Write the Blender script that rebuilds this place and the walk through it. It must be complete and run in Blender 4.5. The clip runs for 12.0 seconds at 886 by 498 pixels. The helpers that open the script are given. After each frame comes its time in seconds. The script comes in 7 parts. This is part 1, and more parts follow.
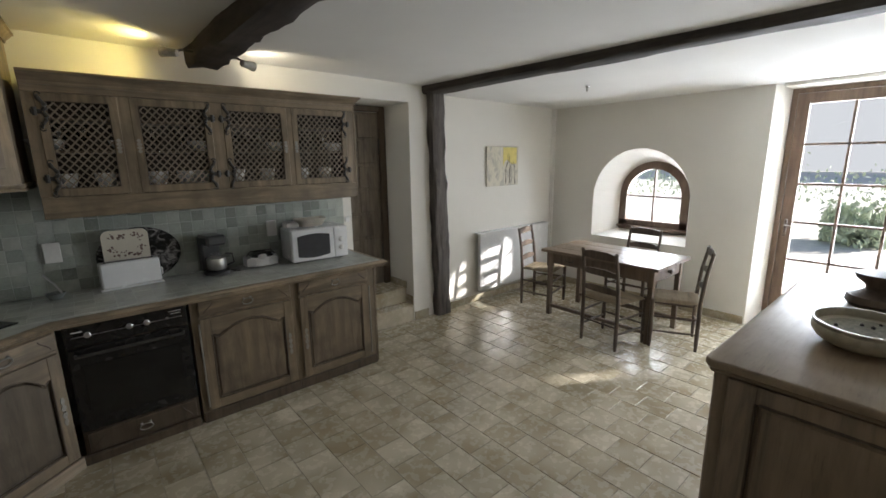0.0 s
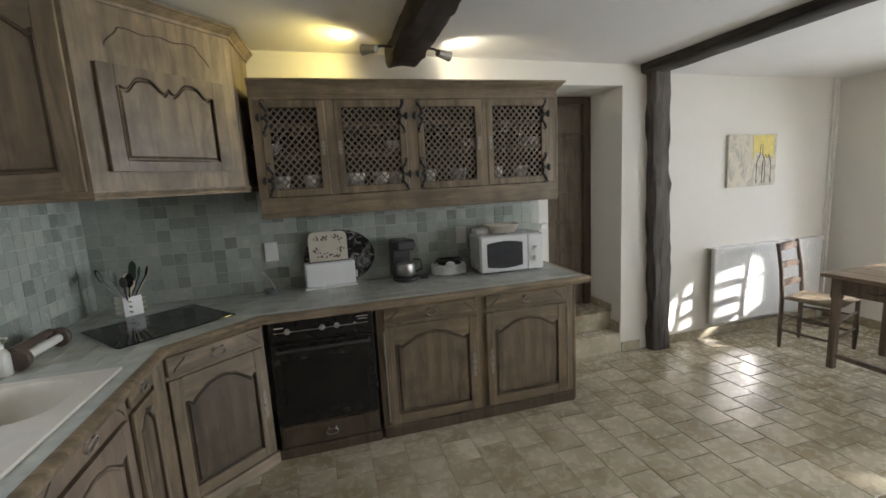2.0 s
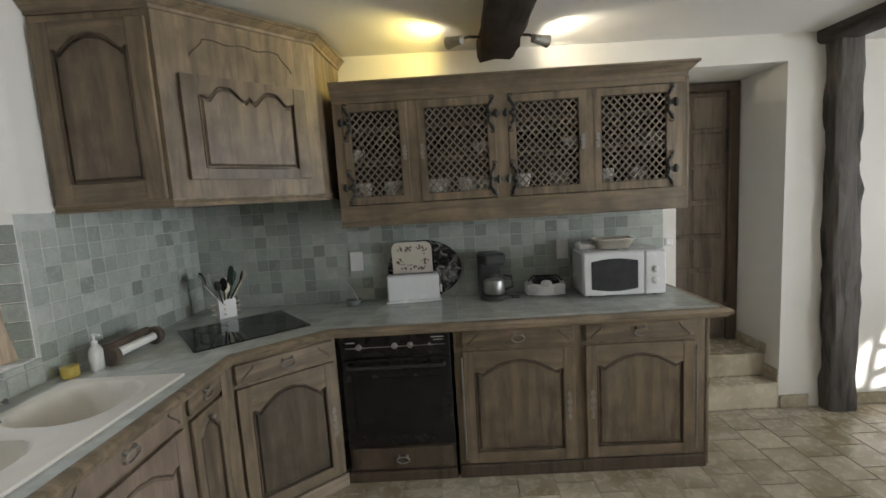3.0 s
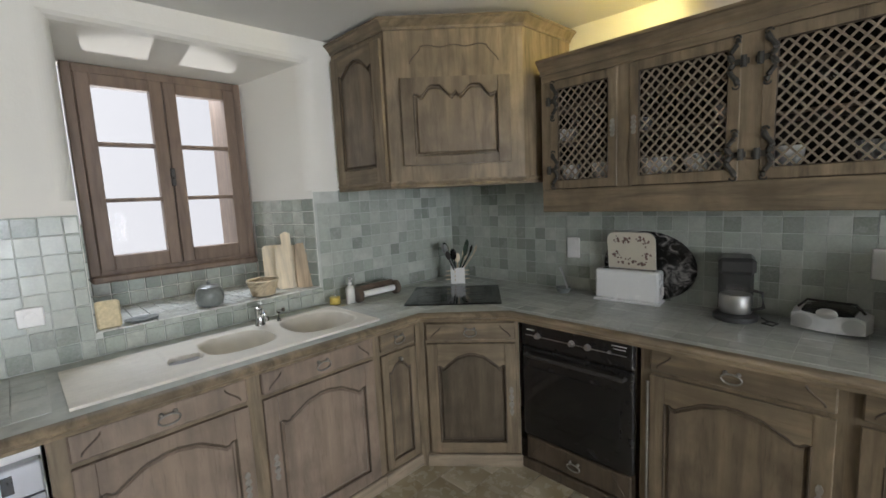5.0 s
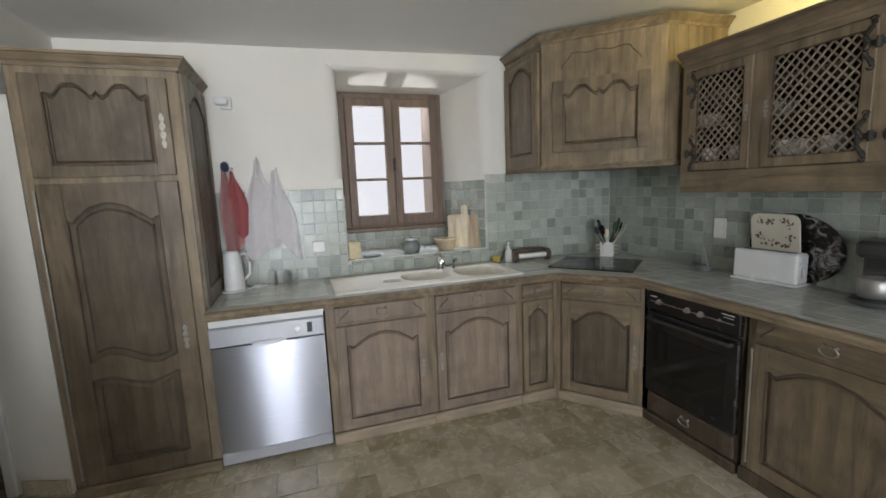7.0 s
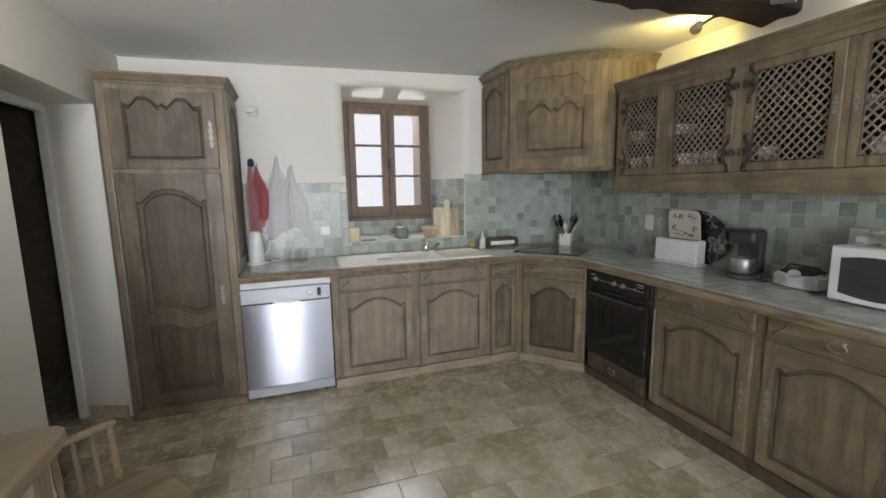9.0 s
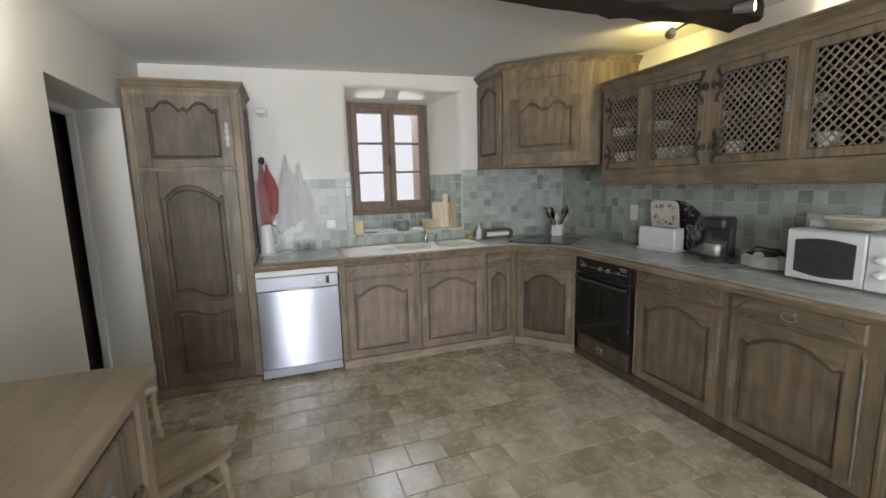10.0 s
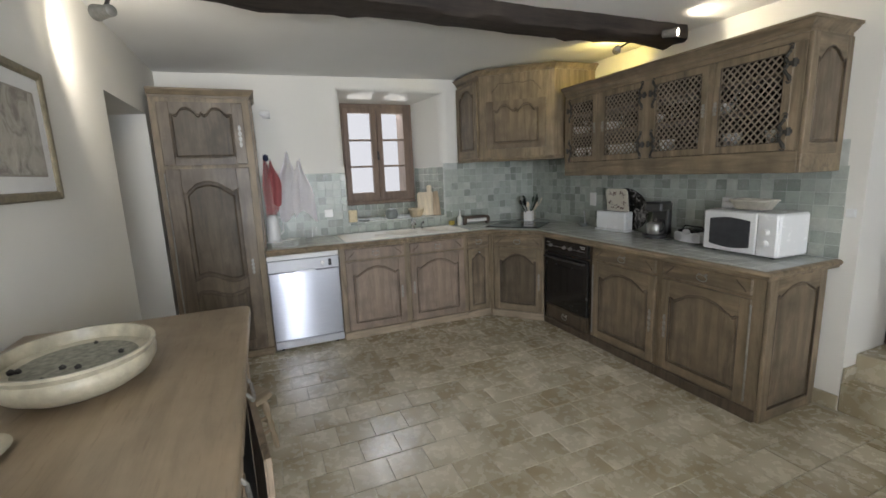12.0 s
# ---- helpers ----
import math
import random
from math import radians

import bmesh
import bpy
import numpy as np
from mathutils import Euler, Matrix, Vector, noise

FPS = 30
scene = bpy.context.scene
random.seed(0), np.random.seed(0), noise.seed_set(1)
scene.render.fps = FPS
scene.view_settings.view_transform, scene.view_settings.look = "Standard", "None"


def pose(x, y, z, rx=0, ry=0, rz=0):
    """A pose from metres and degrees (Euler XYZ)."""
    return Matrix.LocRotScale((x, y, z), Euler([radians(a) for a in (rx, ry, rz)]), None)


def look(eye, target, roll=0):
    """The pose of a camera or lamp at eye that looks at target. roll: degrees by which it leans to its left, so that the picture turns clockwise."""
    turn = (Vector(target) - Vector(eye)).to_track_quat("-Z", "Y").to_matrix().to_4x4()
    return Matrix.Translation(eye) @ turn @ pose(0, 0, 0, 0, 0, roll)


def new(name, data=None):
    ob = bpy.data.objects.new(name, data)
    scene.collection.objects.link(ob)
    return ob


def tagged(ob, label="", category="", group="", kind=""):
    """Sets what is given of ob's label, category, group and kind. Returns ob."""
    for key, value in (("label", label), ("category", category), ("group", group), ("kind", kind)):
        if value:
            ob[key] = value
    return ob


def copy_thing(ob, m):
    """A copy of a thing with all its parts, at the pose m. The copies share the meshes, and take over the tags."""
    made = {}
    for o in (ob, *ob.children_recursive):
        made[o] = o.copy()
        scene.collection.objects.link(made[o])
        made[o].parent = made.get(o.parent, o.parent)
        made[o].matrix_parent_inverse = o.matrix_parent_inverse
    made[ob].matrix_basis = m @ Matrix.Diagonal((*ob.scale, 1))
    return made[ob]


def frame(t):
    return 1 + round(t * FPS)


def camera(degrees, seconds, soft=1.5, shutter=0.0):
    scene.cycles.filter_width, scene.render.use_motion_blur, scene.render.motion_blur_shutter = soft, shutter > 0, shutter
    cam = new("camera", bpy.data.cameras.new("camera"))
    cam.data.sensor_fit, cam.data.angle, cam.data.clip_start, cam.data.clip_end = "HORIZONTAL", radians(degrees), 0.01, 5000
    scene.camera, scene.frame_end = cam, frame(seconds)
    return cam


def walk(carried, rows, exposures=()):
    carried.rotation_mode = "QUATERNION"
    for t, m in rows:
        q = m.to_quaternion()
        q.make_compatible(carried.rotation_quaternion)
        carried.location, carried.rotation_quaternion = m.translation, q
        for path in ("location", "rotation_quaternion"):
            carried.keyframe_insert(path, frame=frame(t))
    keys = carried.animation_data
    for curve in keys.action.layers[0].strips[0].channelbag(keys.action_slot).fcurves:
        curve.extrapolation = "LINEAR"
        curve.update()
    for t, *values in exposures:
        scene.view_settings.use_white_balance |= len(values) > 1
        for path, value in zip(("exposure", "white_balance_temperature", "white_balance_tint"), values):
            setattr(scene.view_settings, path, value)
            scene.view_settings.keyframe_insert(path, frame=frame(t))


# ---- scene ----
cam = camera(91.7, 12.0, soft=1.6)
PATH = [
    (0, (1.115, 1.259, 1.749), (2.379, 2.753, 1.335), -0.8),
    (0.5, (1.15, 1.284, 1.731), (2.295, 2.874, 1.328), -1.1),
    (1, (1.178, 1.399, 1.668), (2.174, 3.089, 1.278), -1.4),
    (1.5, (1.211, 1.581, 1.625), (2.073, 3.35, 1.268), -2.4),
    (2, (1.319, 1.759, 1.606), (1.836, 3.666, 1.296), -3.2),
    (2.5, (1.467, 1.884, 1.598), (1.682, 3.854, 1.329), -3.3),
    (2.7, (1.508, 1.941, 1.587), (1.643, 3.921, 1.336), -3.5),
    (4.3, (2.038, 2.441, 1.554), (1.01, 4.148, 1.377), -1.7),
    (4.5, (2.103, 2.442, 1.555), (0.982, 4.087, 1.364), -1.9),
    (5, (2.267, 2.416, 1.561), (0.86, 3.816, 1.312), -2.7),
    (5.5, (2.422, 2.384, 1.56), (0.788, 3.509, 1.301), -3.5),
    (6, (2.635, 2.431, 1.522), (0.808, 3.202, 1.261), -2.9),
    (6.5, (2.813, 2.391, 1.528), (0.944, 3.046, 1.25), -2.6),
    (7, (3.006, 2.304, 1.527), (1.127, 2.929, 1.244), -2.3),
    (7.2, (3.037, 2.278, 1.516), (1.178, 2.958, 1.235), -1.9),
    (9, (3.663, 2.155, 1.507), (1.797, 2.813, 1.218), -0.9),
    (9.5, (3.781, 2.072, 1.494), (1.915, 2.73, 1.2), -1.1),
    (10, (3.901, 2.065, 1.488), (2.039, 2.729, 1.185), -1.5),
    (10.5, (4.064, 2.021, 1.504), (2.214, 2.703, 1.171), -1.4),
    (11, (4.19, 1.939, 1.513), (2.345, 2.632, 1.171), -1.7),
    (11.5, (4.287, 1.826, 1.507), (2.465, 2.574, 1.155), -1.9),
    (12, (4.373, 1.806, 1.517), (2.555, 2.561, 1.166), -2.2),
]
EXPOSURES = [(0.0, 1.56, 6110, 12), (1.5, 1.86, 6110, 12), (2.5, 1.92, 6110, 12), (4.5, 2.14, 6110, 12), (5.5, 2.00, 6110, 12), (7.0, 2.06, 6110, 12), (9.5, 2.16, 6110, 12), (10.5, 2.06, 6110, 12), (12.0, 1.94, 6110, 12)]
walk(cam, [(t, look(eye, target, roll)) for t, eye, target, roll in PATH], EXPOSURES)

# ---- light ----
SUN_TRAVEL = Vector((-1.64, 1.0, -0.80)).normalized()
world = bpy.data.worlds.new("sky")
scene.world = world
world.use_nodes = True
sky = world.node_tree.nodes.new("ShaderNodeTexSky")
sky.sky_type = "NISHITA"
sky.sun_disc = False
sky.sun_elevation = math.asin(-SUN_TRAVEL.z)
sky.sun_rotation = math.atan2(-SUN_TRAVEL.x, -SUN_TRAVEL.y)
world.node_tree.links.new(sky.outputs[0], world.node_tree.nodes["Background"].inputs[0])
world.node_tree.nodes["Background"].inputs[1].default_value = 0.06

sun = new("sun", bpy.data.lights.new("sun", "SUN"))
sun.data.energy, sun.data.angle, sun.data.color = 5.0, radians(1.8), (1.0, 0.94, 0.85)
sun.matrix_world = look((0, 0, 0), SUN_TRAVEL)


def window_light(name, at, target, w, h, watts, colour=(0.93, 0.97, 1.0)):
    ob = new(name, bpy.data.lights.new(name, "AREA"))
    ob.data.shape, ob.data.size, ob.data.size_y = "RECTANGLE", w, h
    ob.data.energy, ob.data.color = watts, colour
    ob.data.spread = radians(155)
    ob.matrix_world = look(at, target)
    return ob


window_light("sky_light_sink_window", (-1.30, 3.10, 2.86), (0.25, 3.08, 0.95), 0.90, 0.80, 11.5)
window_light("sky_light_arch_window", (6.78, 3.66, 1.30), (5.0, 3.60, 1.25), 0.70, 0.65, 10)
window_light("sky_light_glazed_door", (6.78, 1.90, 1.30), (4.5, 1.80, 1.12), 1.05, 1.95, 38)


def spot(name, at, target, watts, size, colour):
    ob = new(name, bpy.data.lights.new(name, "SPOT"))
    ob.data.energy, ob.data.spot_size, ob.data.spot_blend, ob.data.color = watts, radians(size), 0.6, colour
    ob.data.shadow_soft_size = 0.04
    ob.matrix_world = look(at, target)
    return ob


spot("spot_bulb_west", (1.600, 4.480, 2.402), (1.05, 4.70, 2.42), 3.0, 150, (1.0, 0.79, 0.22))
spot("spot_bulb_east", (2.165, 4.50, 2.375), (2.75, 4.90, 2.60), 2.3, 120, (1.0, 0.88, 0.62))
spot("spot_bulb_south", (2.055, 1.235, 2.20), (1.00, 1.22, 2.06), 3.8, 140, (1.0, 0.90, 0.72))
# added unseen spot lamp, for sun bounced up to the sink window recess head
patch_spot = spot("yard_helper_spot", (-3.40, 3.32, -0.10), (-0.64, 3.06, 2.72), 120, 18, (1.0, 0.97, 0.92))
patch_spot.data.spot_blend = 0.12

# ---- materials ----
def node_mat(name):
    m = bpy.data.materials.new(name)
    m.use_nodes = True
    nt = m.node_tree
    return m, nt, nt.nodes["Principled BSDF"]


def link(nt, a, b):
    nt.links.new(a, b)


def coords(nt, scale, kind="Object"):
    tc = nt.nodes.new("ShaderNodeTexCoord")
    mp = nt.nodes.new("ShaderNodeMapping")
    mp.inputs["Scale"].default_value = scale
    link(nt, tc.outputs[kind], mp.inputs["Vector"])
    return mp.outputs[0]


def noise_tex(nt, vec, scale, detail=4.0, rough=0.55, distort=0.0):
    n = nt.nodes.new("ShaderNodeTexNoise")
    n.inputs["Scale"].default_value, n.inputs["Detail"].default_value = scale, detail
    n.inputs["Roughness"].default_value, n.inputs["Distortion"].default_value = rough, distort
    link(nt, vec, n.inputs["Vector"])
    return n.outputs["Fac"]


def ramp(nt, fac, stops):
    r = nt.nodes.new("ShaderNodeValToRGB")
    e = r.color_ramp.elements
    while len(e) < len(stops):
        e.new(0.5)
    for el, (p, c) in zip(e, stops):
        el.position, el.color = p, (*c, 1.0)
    link(nt, fac, r.inputs[0])
    return r.outputs[0]


def mixc(nt, fac, a, b, mode="MIX"):
    m = nt.nodes.new("ShaderNodeMix")
    m.data_type, m.blend_type = "RGBA", mode
    for sock, v in ((m.inputs[0], fac), (m.inputs[6], a), (m.inputs[7], b)):
        if isinstance(v, (int, float)):
            sock.default_value = v
        elif isinstance(v, tuple):
            sock.default_value = (*v, 1.0)
        else:
            link(nt, v, sock)
    return m.outputs[2]


def bump(nt, bsdf, height, strength, distance=0.002):
    b = nt.nodes.new("ShaderNodeBump")
    b.inputs["Strength"].default_value, b.inputs["Distance"].default_value = strength, distance
    link(nt, height, b.inputs["Height"])
    link(nt, b.outputs[0], bsdf.inputs["Normal"])


def maprange(nt, fac, lo, hi, a=0.0, b=1.0):
    r = nt.nodes.new("ShaderNodeMapRange")
    r.inputs[1].default_value, r.inputs[2].default_value = a, b
    r.inputs[3].default_value, r.inputs[4].default_value = lo, hi
    link(nt, fac, r.inputs[0])
    return r.outputs[0]


def mul(c, k):
    return tuple(v * k for v in c)


def wood(name, colour, along="z", rough=0.5, contrast=0.45, dark=0.55, shade=0.25, spec=0.4):
    """Oiled oak: long grain, slow colour drift, pores."""
    m, nt, b = node_mat(name)
    sc = {"z": (13, 13, 1.3), "x": (1.3, 13, 13), "y": (13, 1.3, 13)}[along]
    v = coords(nt, sc)
    grain = noise_tex(nt, v, 1.6, 6.0, 0.62, 0.6)
    fine = noise_tex(nt, coords(nt, mul(sc, 5.0)), 1.4, 3.0, 0.6)
    slow = noise_tex(nt, coords(nt, (3.2, 3.2, 2.2)), 1.7, 4.0, 0.6)
    c1 = ramp(nt, grain, [(0.34, mul(colour, 1 - contrast)), (0.5, colour), (0.66, mul(colour, 1 + contrast * 0.6))])
    c2 = mixc(nt, maprange(nt, slow, 0.0, min(1.0, shade * 1.7), 0.38, 0.68), c1, mul(colour, dark))
    worn = noise_tex(nt, coords(nt, mul(sc, 0.30)), 1.3, 3.0, 0.5, 0.4)
    c2 = mixc(nt, maprange(nt, worn, 0.0, 0.34, 0.52, 0.72), c2, (colour[0] * 1.42, colour[1] * 1.40, colour[2] * 1.32))
    pores = ramp(nt, fine, [(0.28, (0.62, 0.58, 0.55)), (0.42, (1, 1, 1)), (1.0, (1, 1, 1))])
    link(nt, mixc(nt, 0.5, c2, pores, "MULTIPLY"), b.inputs["Base Color"])
    link(nt, maprange(nt, slow, rough - 0.12, rough + 0.12), b.inputs["Roughness"])
    b.inputs["Specular IOR Level"].default_value = spec
    bump(nt, b, grain, 0.22, 0.003)
    return m


def plain(name, colour, rough=0.5, metal=0.0, var=0.12, scale=14.0, relief=0.05, spec=0.5):
    """A painted, moulded or metal surface with slight mottling."""
    m, nt, b = node_mat(name)
    v = coords(nt, (1, 1, 1))
    n1 = noise_tex(nt, v, scale, 4.0)
    n2 = noise_tex(nt, v, scale * 8, 2.0)
    link(nt, ramp(nt, n1, [(0.3, mul(colour, 1 - var)), (0.7, tuple(min(1.0, c * (1 + var * 0.5)) for c in colour))]), b.inputs["Base Color"])
    link(nt, maprange(nt, n1, max(0.03, rough - 0.08), min(1, rough + 0.08)), b.inputs["Roughness"])
    b.inputs["Metallic"].default_value = metal
    b.inputs["Specular IOR Level"].default_value = spec
    if relief:
        bump(nt, b, n2, relief, 0.001)
    return m


def plaster(name, colour):
    m, nt, b = node_mat(name)
    v = coords(nt, (1, 1, 1))
    big = noise_tex(nt, v, 1.1, 4.0, 0.55)
    mid = noise_tex(nt, v, 9.0, 5.0, 0.6)
    fine = noise_tex(nt, v, 90.0, 3.0, 0.6)
    c = ramp(nt, big, [(0.3, mul(colour, 0.93)), (0.7, colour)])
    c = mixc(nt, maprange(nt, mid, 0.0, 0.10), c, mul(colour, 0.8))
    link(nt, c, b.inputs["Base Color"])
    b.inputs["Roughness"].default_value = 0.85
    b.inputs["Specular IOR Level"].default_value = 0.2
    add = nt.nodes.new("ShaderNodeMath")
    add.operation = "ADD"
    link(nt, mid, add.inputs[0])
    link(nt, maprange(nt, fine, 0, 0.25), add.inputs[1])
    bump(nt, b, add.outputs[0], 0.30, 0.006)
    return m


def glazed(name, colours, rough, mottling, cloud_scale, relief=0.2, joined=False, grime=0.0):
    """Hand-made tile: each piece has its own tone, with clouding inside it."""
    m, nt, b = node_mat(name)
    if joined:
        rnd = nt.nodes.new("ShaderNodeNewGeometry").outputs["Random Per Island"]
    else:
        rnd = nt.nodes.new("ShaderNodeObjectInfo").outputs["Random"]
    base = ramp(nt, rnd, [(i / max(1, len(colours) - 1), c) for i, c in enumerate(colours)])
    geo = nt.nodes.new("ShaderNodeNewGeometry")
    cloud = noise_tex(nt, geo.outputs["Position"], cloud_scale, 5.0, 0.6)
    fine = noise_tex(nt, geo.outputs["Position"], cloud_scale * 7, 3.0, 0.6)
    mid = colours[len(colours) // 2]
    c = mixc(nt, maprange(nt, cloud, 0.0, mottling, 0.38, 0.68), base, mul(mid, 0.50))
    c = mixc(nt, maprange(nt, fine, -0.15, 0.35), c, mul(mid, 1.25))
    link(nt, c, b.inputs["Base Color"])
    link(nt, maprange(nt, cloud, rough * 0.6, rough * 1.5), b.inputs["Roughness"])
    bump(nt, b, cloud, relief, 0.004)
    return m


def cloth(name, colour, colour2=None, stripes=0.0, rough=0.95):
    m, nt, b = node_mat(name)
    v = coords(nt, (1, 1, 1))
    n = noise_tex(nt, v, 30, 4.0)
    c = ramp(nt, n, [(0.3, mul(colour, 0.94)), (0.7, colour)])
    if colour2:
        ch = nt.nodes.new("ShaderNodeTexChecker")
        ch.inputs["Scale"].default_value = stripes
        link(nt, v, ch.inputs["Vector"])
        c = mixc(nt, ch.outputs["Fac"], c, colour2)
    link(nt, c, b.inputs["Base Color"])
    b.inputs["Roughness"].default_value = rough
    b.inputs["Sheen Weight"].default_value = 0.3
    bump(nt, b, noise_tex(nt, v, 400, 2.0), 0.08, 0.001)
    return m


def glass(name, colour=(1, 1, 1), rough=0.0, ior=1.45):
    m, nt, b = node_mat(name)
    b.inputs["Base Color"].default_value = (*colour, 1)
    b.inputs["Transmission Weight"].default_value = 1.0
    b.inputs["Roughness"].default_value, b.inputs["IOR"].default_value = rough, ior
    return m


def pane_glass(name, mirror=0.015):
    """A thin clear pane: mostly see-through, with a faint mirror."""
    m = bpy.data.materials.new(name)
    m.use_nodes = True
    nt = m.node_tree
    nt.nodes.remove(nt.nodes["Principled BSDF"])
    tr, gl, mx = (nt.nodes.new(k) for k in ("ShaderNodeBsdfTransparent", "ShaderNodeBsdfGlossy", "ShaderNodeMixShader"))
    gl.inputs["Roughness"].default_value = 0.02
    mx.inputs[0].default_value = mirror
    for a, s in ((tr.outputs[0], mx.inputs[1]), (gl.outputs[0], mx.inputs[2]), (mx.outputs[0], nt.nodes["Material Output"].inputs[0])):
        link(nt, a, s)
    return m


def glow(name, colour, strength):
    m, nt, b = node_mat(name)
    b.inputs["Base Color"].default_value = (*colour, 1)
    b.inputs["Emission Color"].default_value = (*colour, 1)
    b.inputs["Emission Strength"].default_value = strength
    return m


OAK = (0.240, 0.184, 0.118)
M_OAK = wood("limed_oak", OAK, shade=0.42, dark=0.48)
M_OAK_H = wood("limed_oak_rail", OAK, "x", shade=0.42, dark=0.48)
# panel oak toned below the frames, colouring in the shade of the recess
M_PANEL = wood("limed_oak_panel", (0.190, 0.146, 0.098), rough=0.42, shade=0.55, dark=0.46)
M_PANEL_M = wood("waxed_oak_door", (0.158, 0.120, 0.080), rough=0.40, shade=0.5, dark=0.5)
M_PANEL_D = wood("dark_oak_panel", (0.112, 0.086, 0.057), shade=0.5, dark=0.45)
M_OAK_D = wood("dark_oak", (0.105, 0.078, 0.052), shade=0.35)
# plinth oak made paler in place of light bounced off the floor
M_PLINTH = wood("lit_plinth_oak", (0.33, 0.262, 0.185), "x", rough=0.6, shade=0.25, dark=0.6)
M_TABLE = wood("walnut_table", (0.21, 0.155, 0.11), "y", rough=0.36)
M_TABLE_V = wood("walnut_leg", (0.17, 0.125, 0.09), rough=0.42)
M_SIDE_TOP = wood("sideboard_top", (0.305, 0.232, 0.152), "x", rough=0.40, contrast=0.20, shade=0.22, spec=0.4)
M_SIDE = wood("sideboard_oak", (0.27, 0.205, 0.140), rough=0.45)
M_BEAM = wood("old_beam", (0.040, 0.030, 0.023), "y", rough=0.75, contrast=0.6)
M_BEAM_H = wood("old_beam_cross", (0.050, 0.042, 0.036), "y", rough=0.8, contrast=0.6)
M_POST = wood("old_post", (0.105, 0.092, 0.082), "z", rough=0.8, contrast=0.7)
M_FRAME = wood("window_frame_wood", (0.195, 0.136, 0.098), "z", rough=0.5, contrast=0.3)
M_DOOR_D = wood("stair_door_wood", (0.20, 0.165, 0.125), "z", rough=0.7, contrast=0.5)
M_PLASTER = plaster("cream_plaster", (0.80, 0.775, 0.71))
M_CEIL = plaster("ceiling_plaster", (0.82, 0.81, 0.78))


def clay_tile(name, joined=False):
    """Glazed clay floor tile: pale in some places and olive brown in others, each tile with its own clouds."""
    m, nt, b = node_mat(name)
    geo = nt.nodes.new("ShaderNodeNewGeometry")
    rnd = geo.outputs["Random Per Island"] if joined else nt.nodes.new("ShaderNodeObjectInfo").outputs["Random"]
    shift = nt.nodes.new("ShaderNodeVectorMath")
    shift.operation = "MULTIPLY_ADD"
    shift.inputs[1].default_value = (37.0, 53.0, 71.0)
    link(nt, rnd, shift.inputs[0])
    link(nt, geo.outputs["Position"], shift.inputs[2])
    cloud = noise_tex(nt, shift.outputs[0], 3.7, 1.2, 0.45, 0.0)
    speck = noise_tex(nt, shift.outputs[0], 20.0, 3.0, 0.55)
    base = ramp(nt, rnd, [(0.0, (0.54, 0.485, 0.365)), (0.3, (0.65, 0.59, 0.46)), (0.6, (0.47, 0.415, 0.30)), (1.0, (0.62, 0.56, 0.43))])
    c = mixc(nt, maprange(nt, cloud, 0.0, 0.85, 0.34, 0.70), base, (0.285, 0.235, 0.140))
    c = mixc(nt, maprange(nt, speck, 0.0, 0.08, 0.45, 0.75), c, (0.30, 0.26, 0.18))
    link(nt, c, b.inputs["Base Color"])
    link(nt, maprange(nt, speck, 0.20, 0.32, 0.3, 0.7), b.inputs["Roughness"])
    b.inputs["Specular IOR Level"].default_value = 0.75
    bump(nt, b, speck, 0.06, 0.002)
    return m


M_FLOOR = clay_tile("floor_tile")
M_FLOOR_J = clay_tile("floor_tile_far", joined=True)
M_GROUT = plain("floor_grout", (0.42, 0.375, 0.285), 0.85, var=0.25)
ZEL = [(0.190, 0.215, 0.178), (0.385, 0.415, 0.362), (0.445, 0.470, 0.415), (0.350, 0.385, 0.335), (0.50, 0.520, 0.465), (0.420, 0.450, 0.395), (0.320, 0.355, 0.305), (0.200, 0.235, 0.195)]
M_ZEL = glazed("green_tile", ZEL, 0.24, 0.52, 15.0, 0.45)
M_ZEL_J = glazed("green_tile_joined", ZEL, 0.20, 0.65, 16.0, 0.45, joined=True)
M_WT = glazed("worktop_tile", [(0.46, 0.48, 0.44), (0.54, 0.56, 0.515), (0.60, 0.615, 0.57), (0.50, 0.525, 0.48)], 0.20, 0.55, 9.0, 0.25)
# worktop tile again, brightened to hold the window's light on the sill
M_WT_J = glazed("lit_sill_tile", [(0.60, 0.61, 0.58), (0.68, 0.69, 0.66), (0.72, 0.73, 0.70)], 0.25, 0.35, 9.0, 0.25, joined=True)
M_TGROUT = plain("tile_grout", (0.50, 0.52, 0.48), 0.9, var=0.2)
M_WHITE = plain("white_plastic", (0.78, 0.77, 0.74), 0.35, var=0.04, relief=0)
M_ENAMEL = plain("white_enamel", (0.80, 0.80, 0.79), 0.25, var=0.03, relief=0)
M_SINK = plain("cream_sink_resin", (0.70, 0.66, 0.58), 0.55, var=0.06, relief=0.02)
M_STEEL = plain("brushed_steel", (0.62, 0.62, 0.63), 0.30, 1.0, var=0.06, relief=0.02)
M_BRUSHED, nt, b = node_mat("brushed_door_steel")
vb = coords(nt, (2, 2, 160))
nb = noise_tex(nt, vb, 3.0, 3.0)
link(nt, ramp(nt, nb, [(0.3, (0.40, 0.415, 0.46)), (0.7, (0.46, 0.475, 0.52))]), b.inputs["Base Color"])
b.inputs["Metallic"].default_value, b.inputs["Roughness"].default_value, b.inputs["Anisotropic"].default_value = 1.0, 0.30, 0.75
b.inputs["Anisotropic Rotation"].default_value = 0.25
tn = nt.nodes.new("ShaderNodeTangent")
tn.direction_type, tn.axis = "RADIAL", "Z"
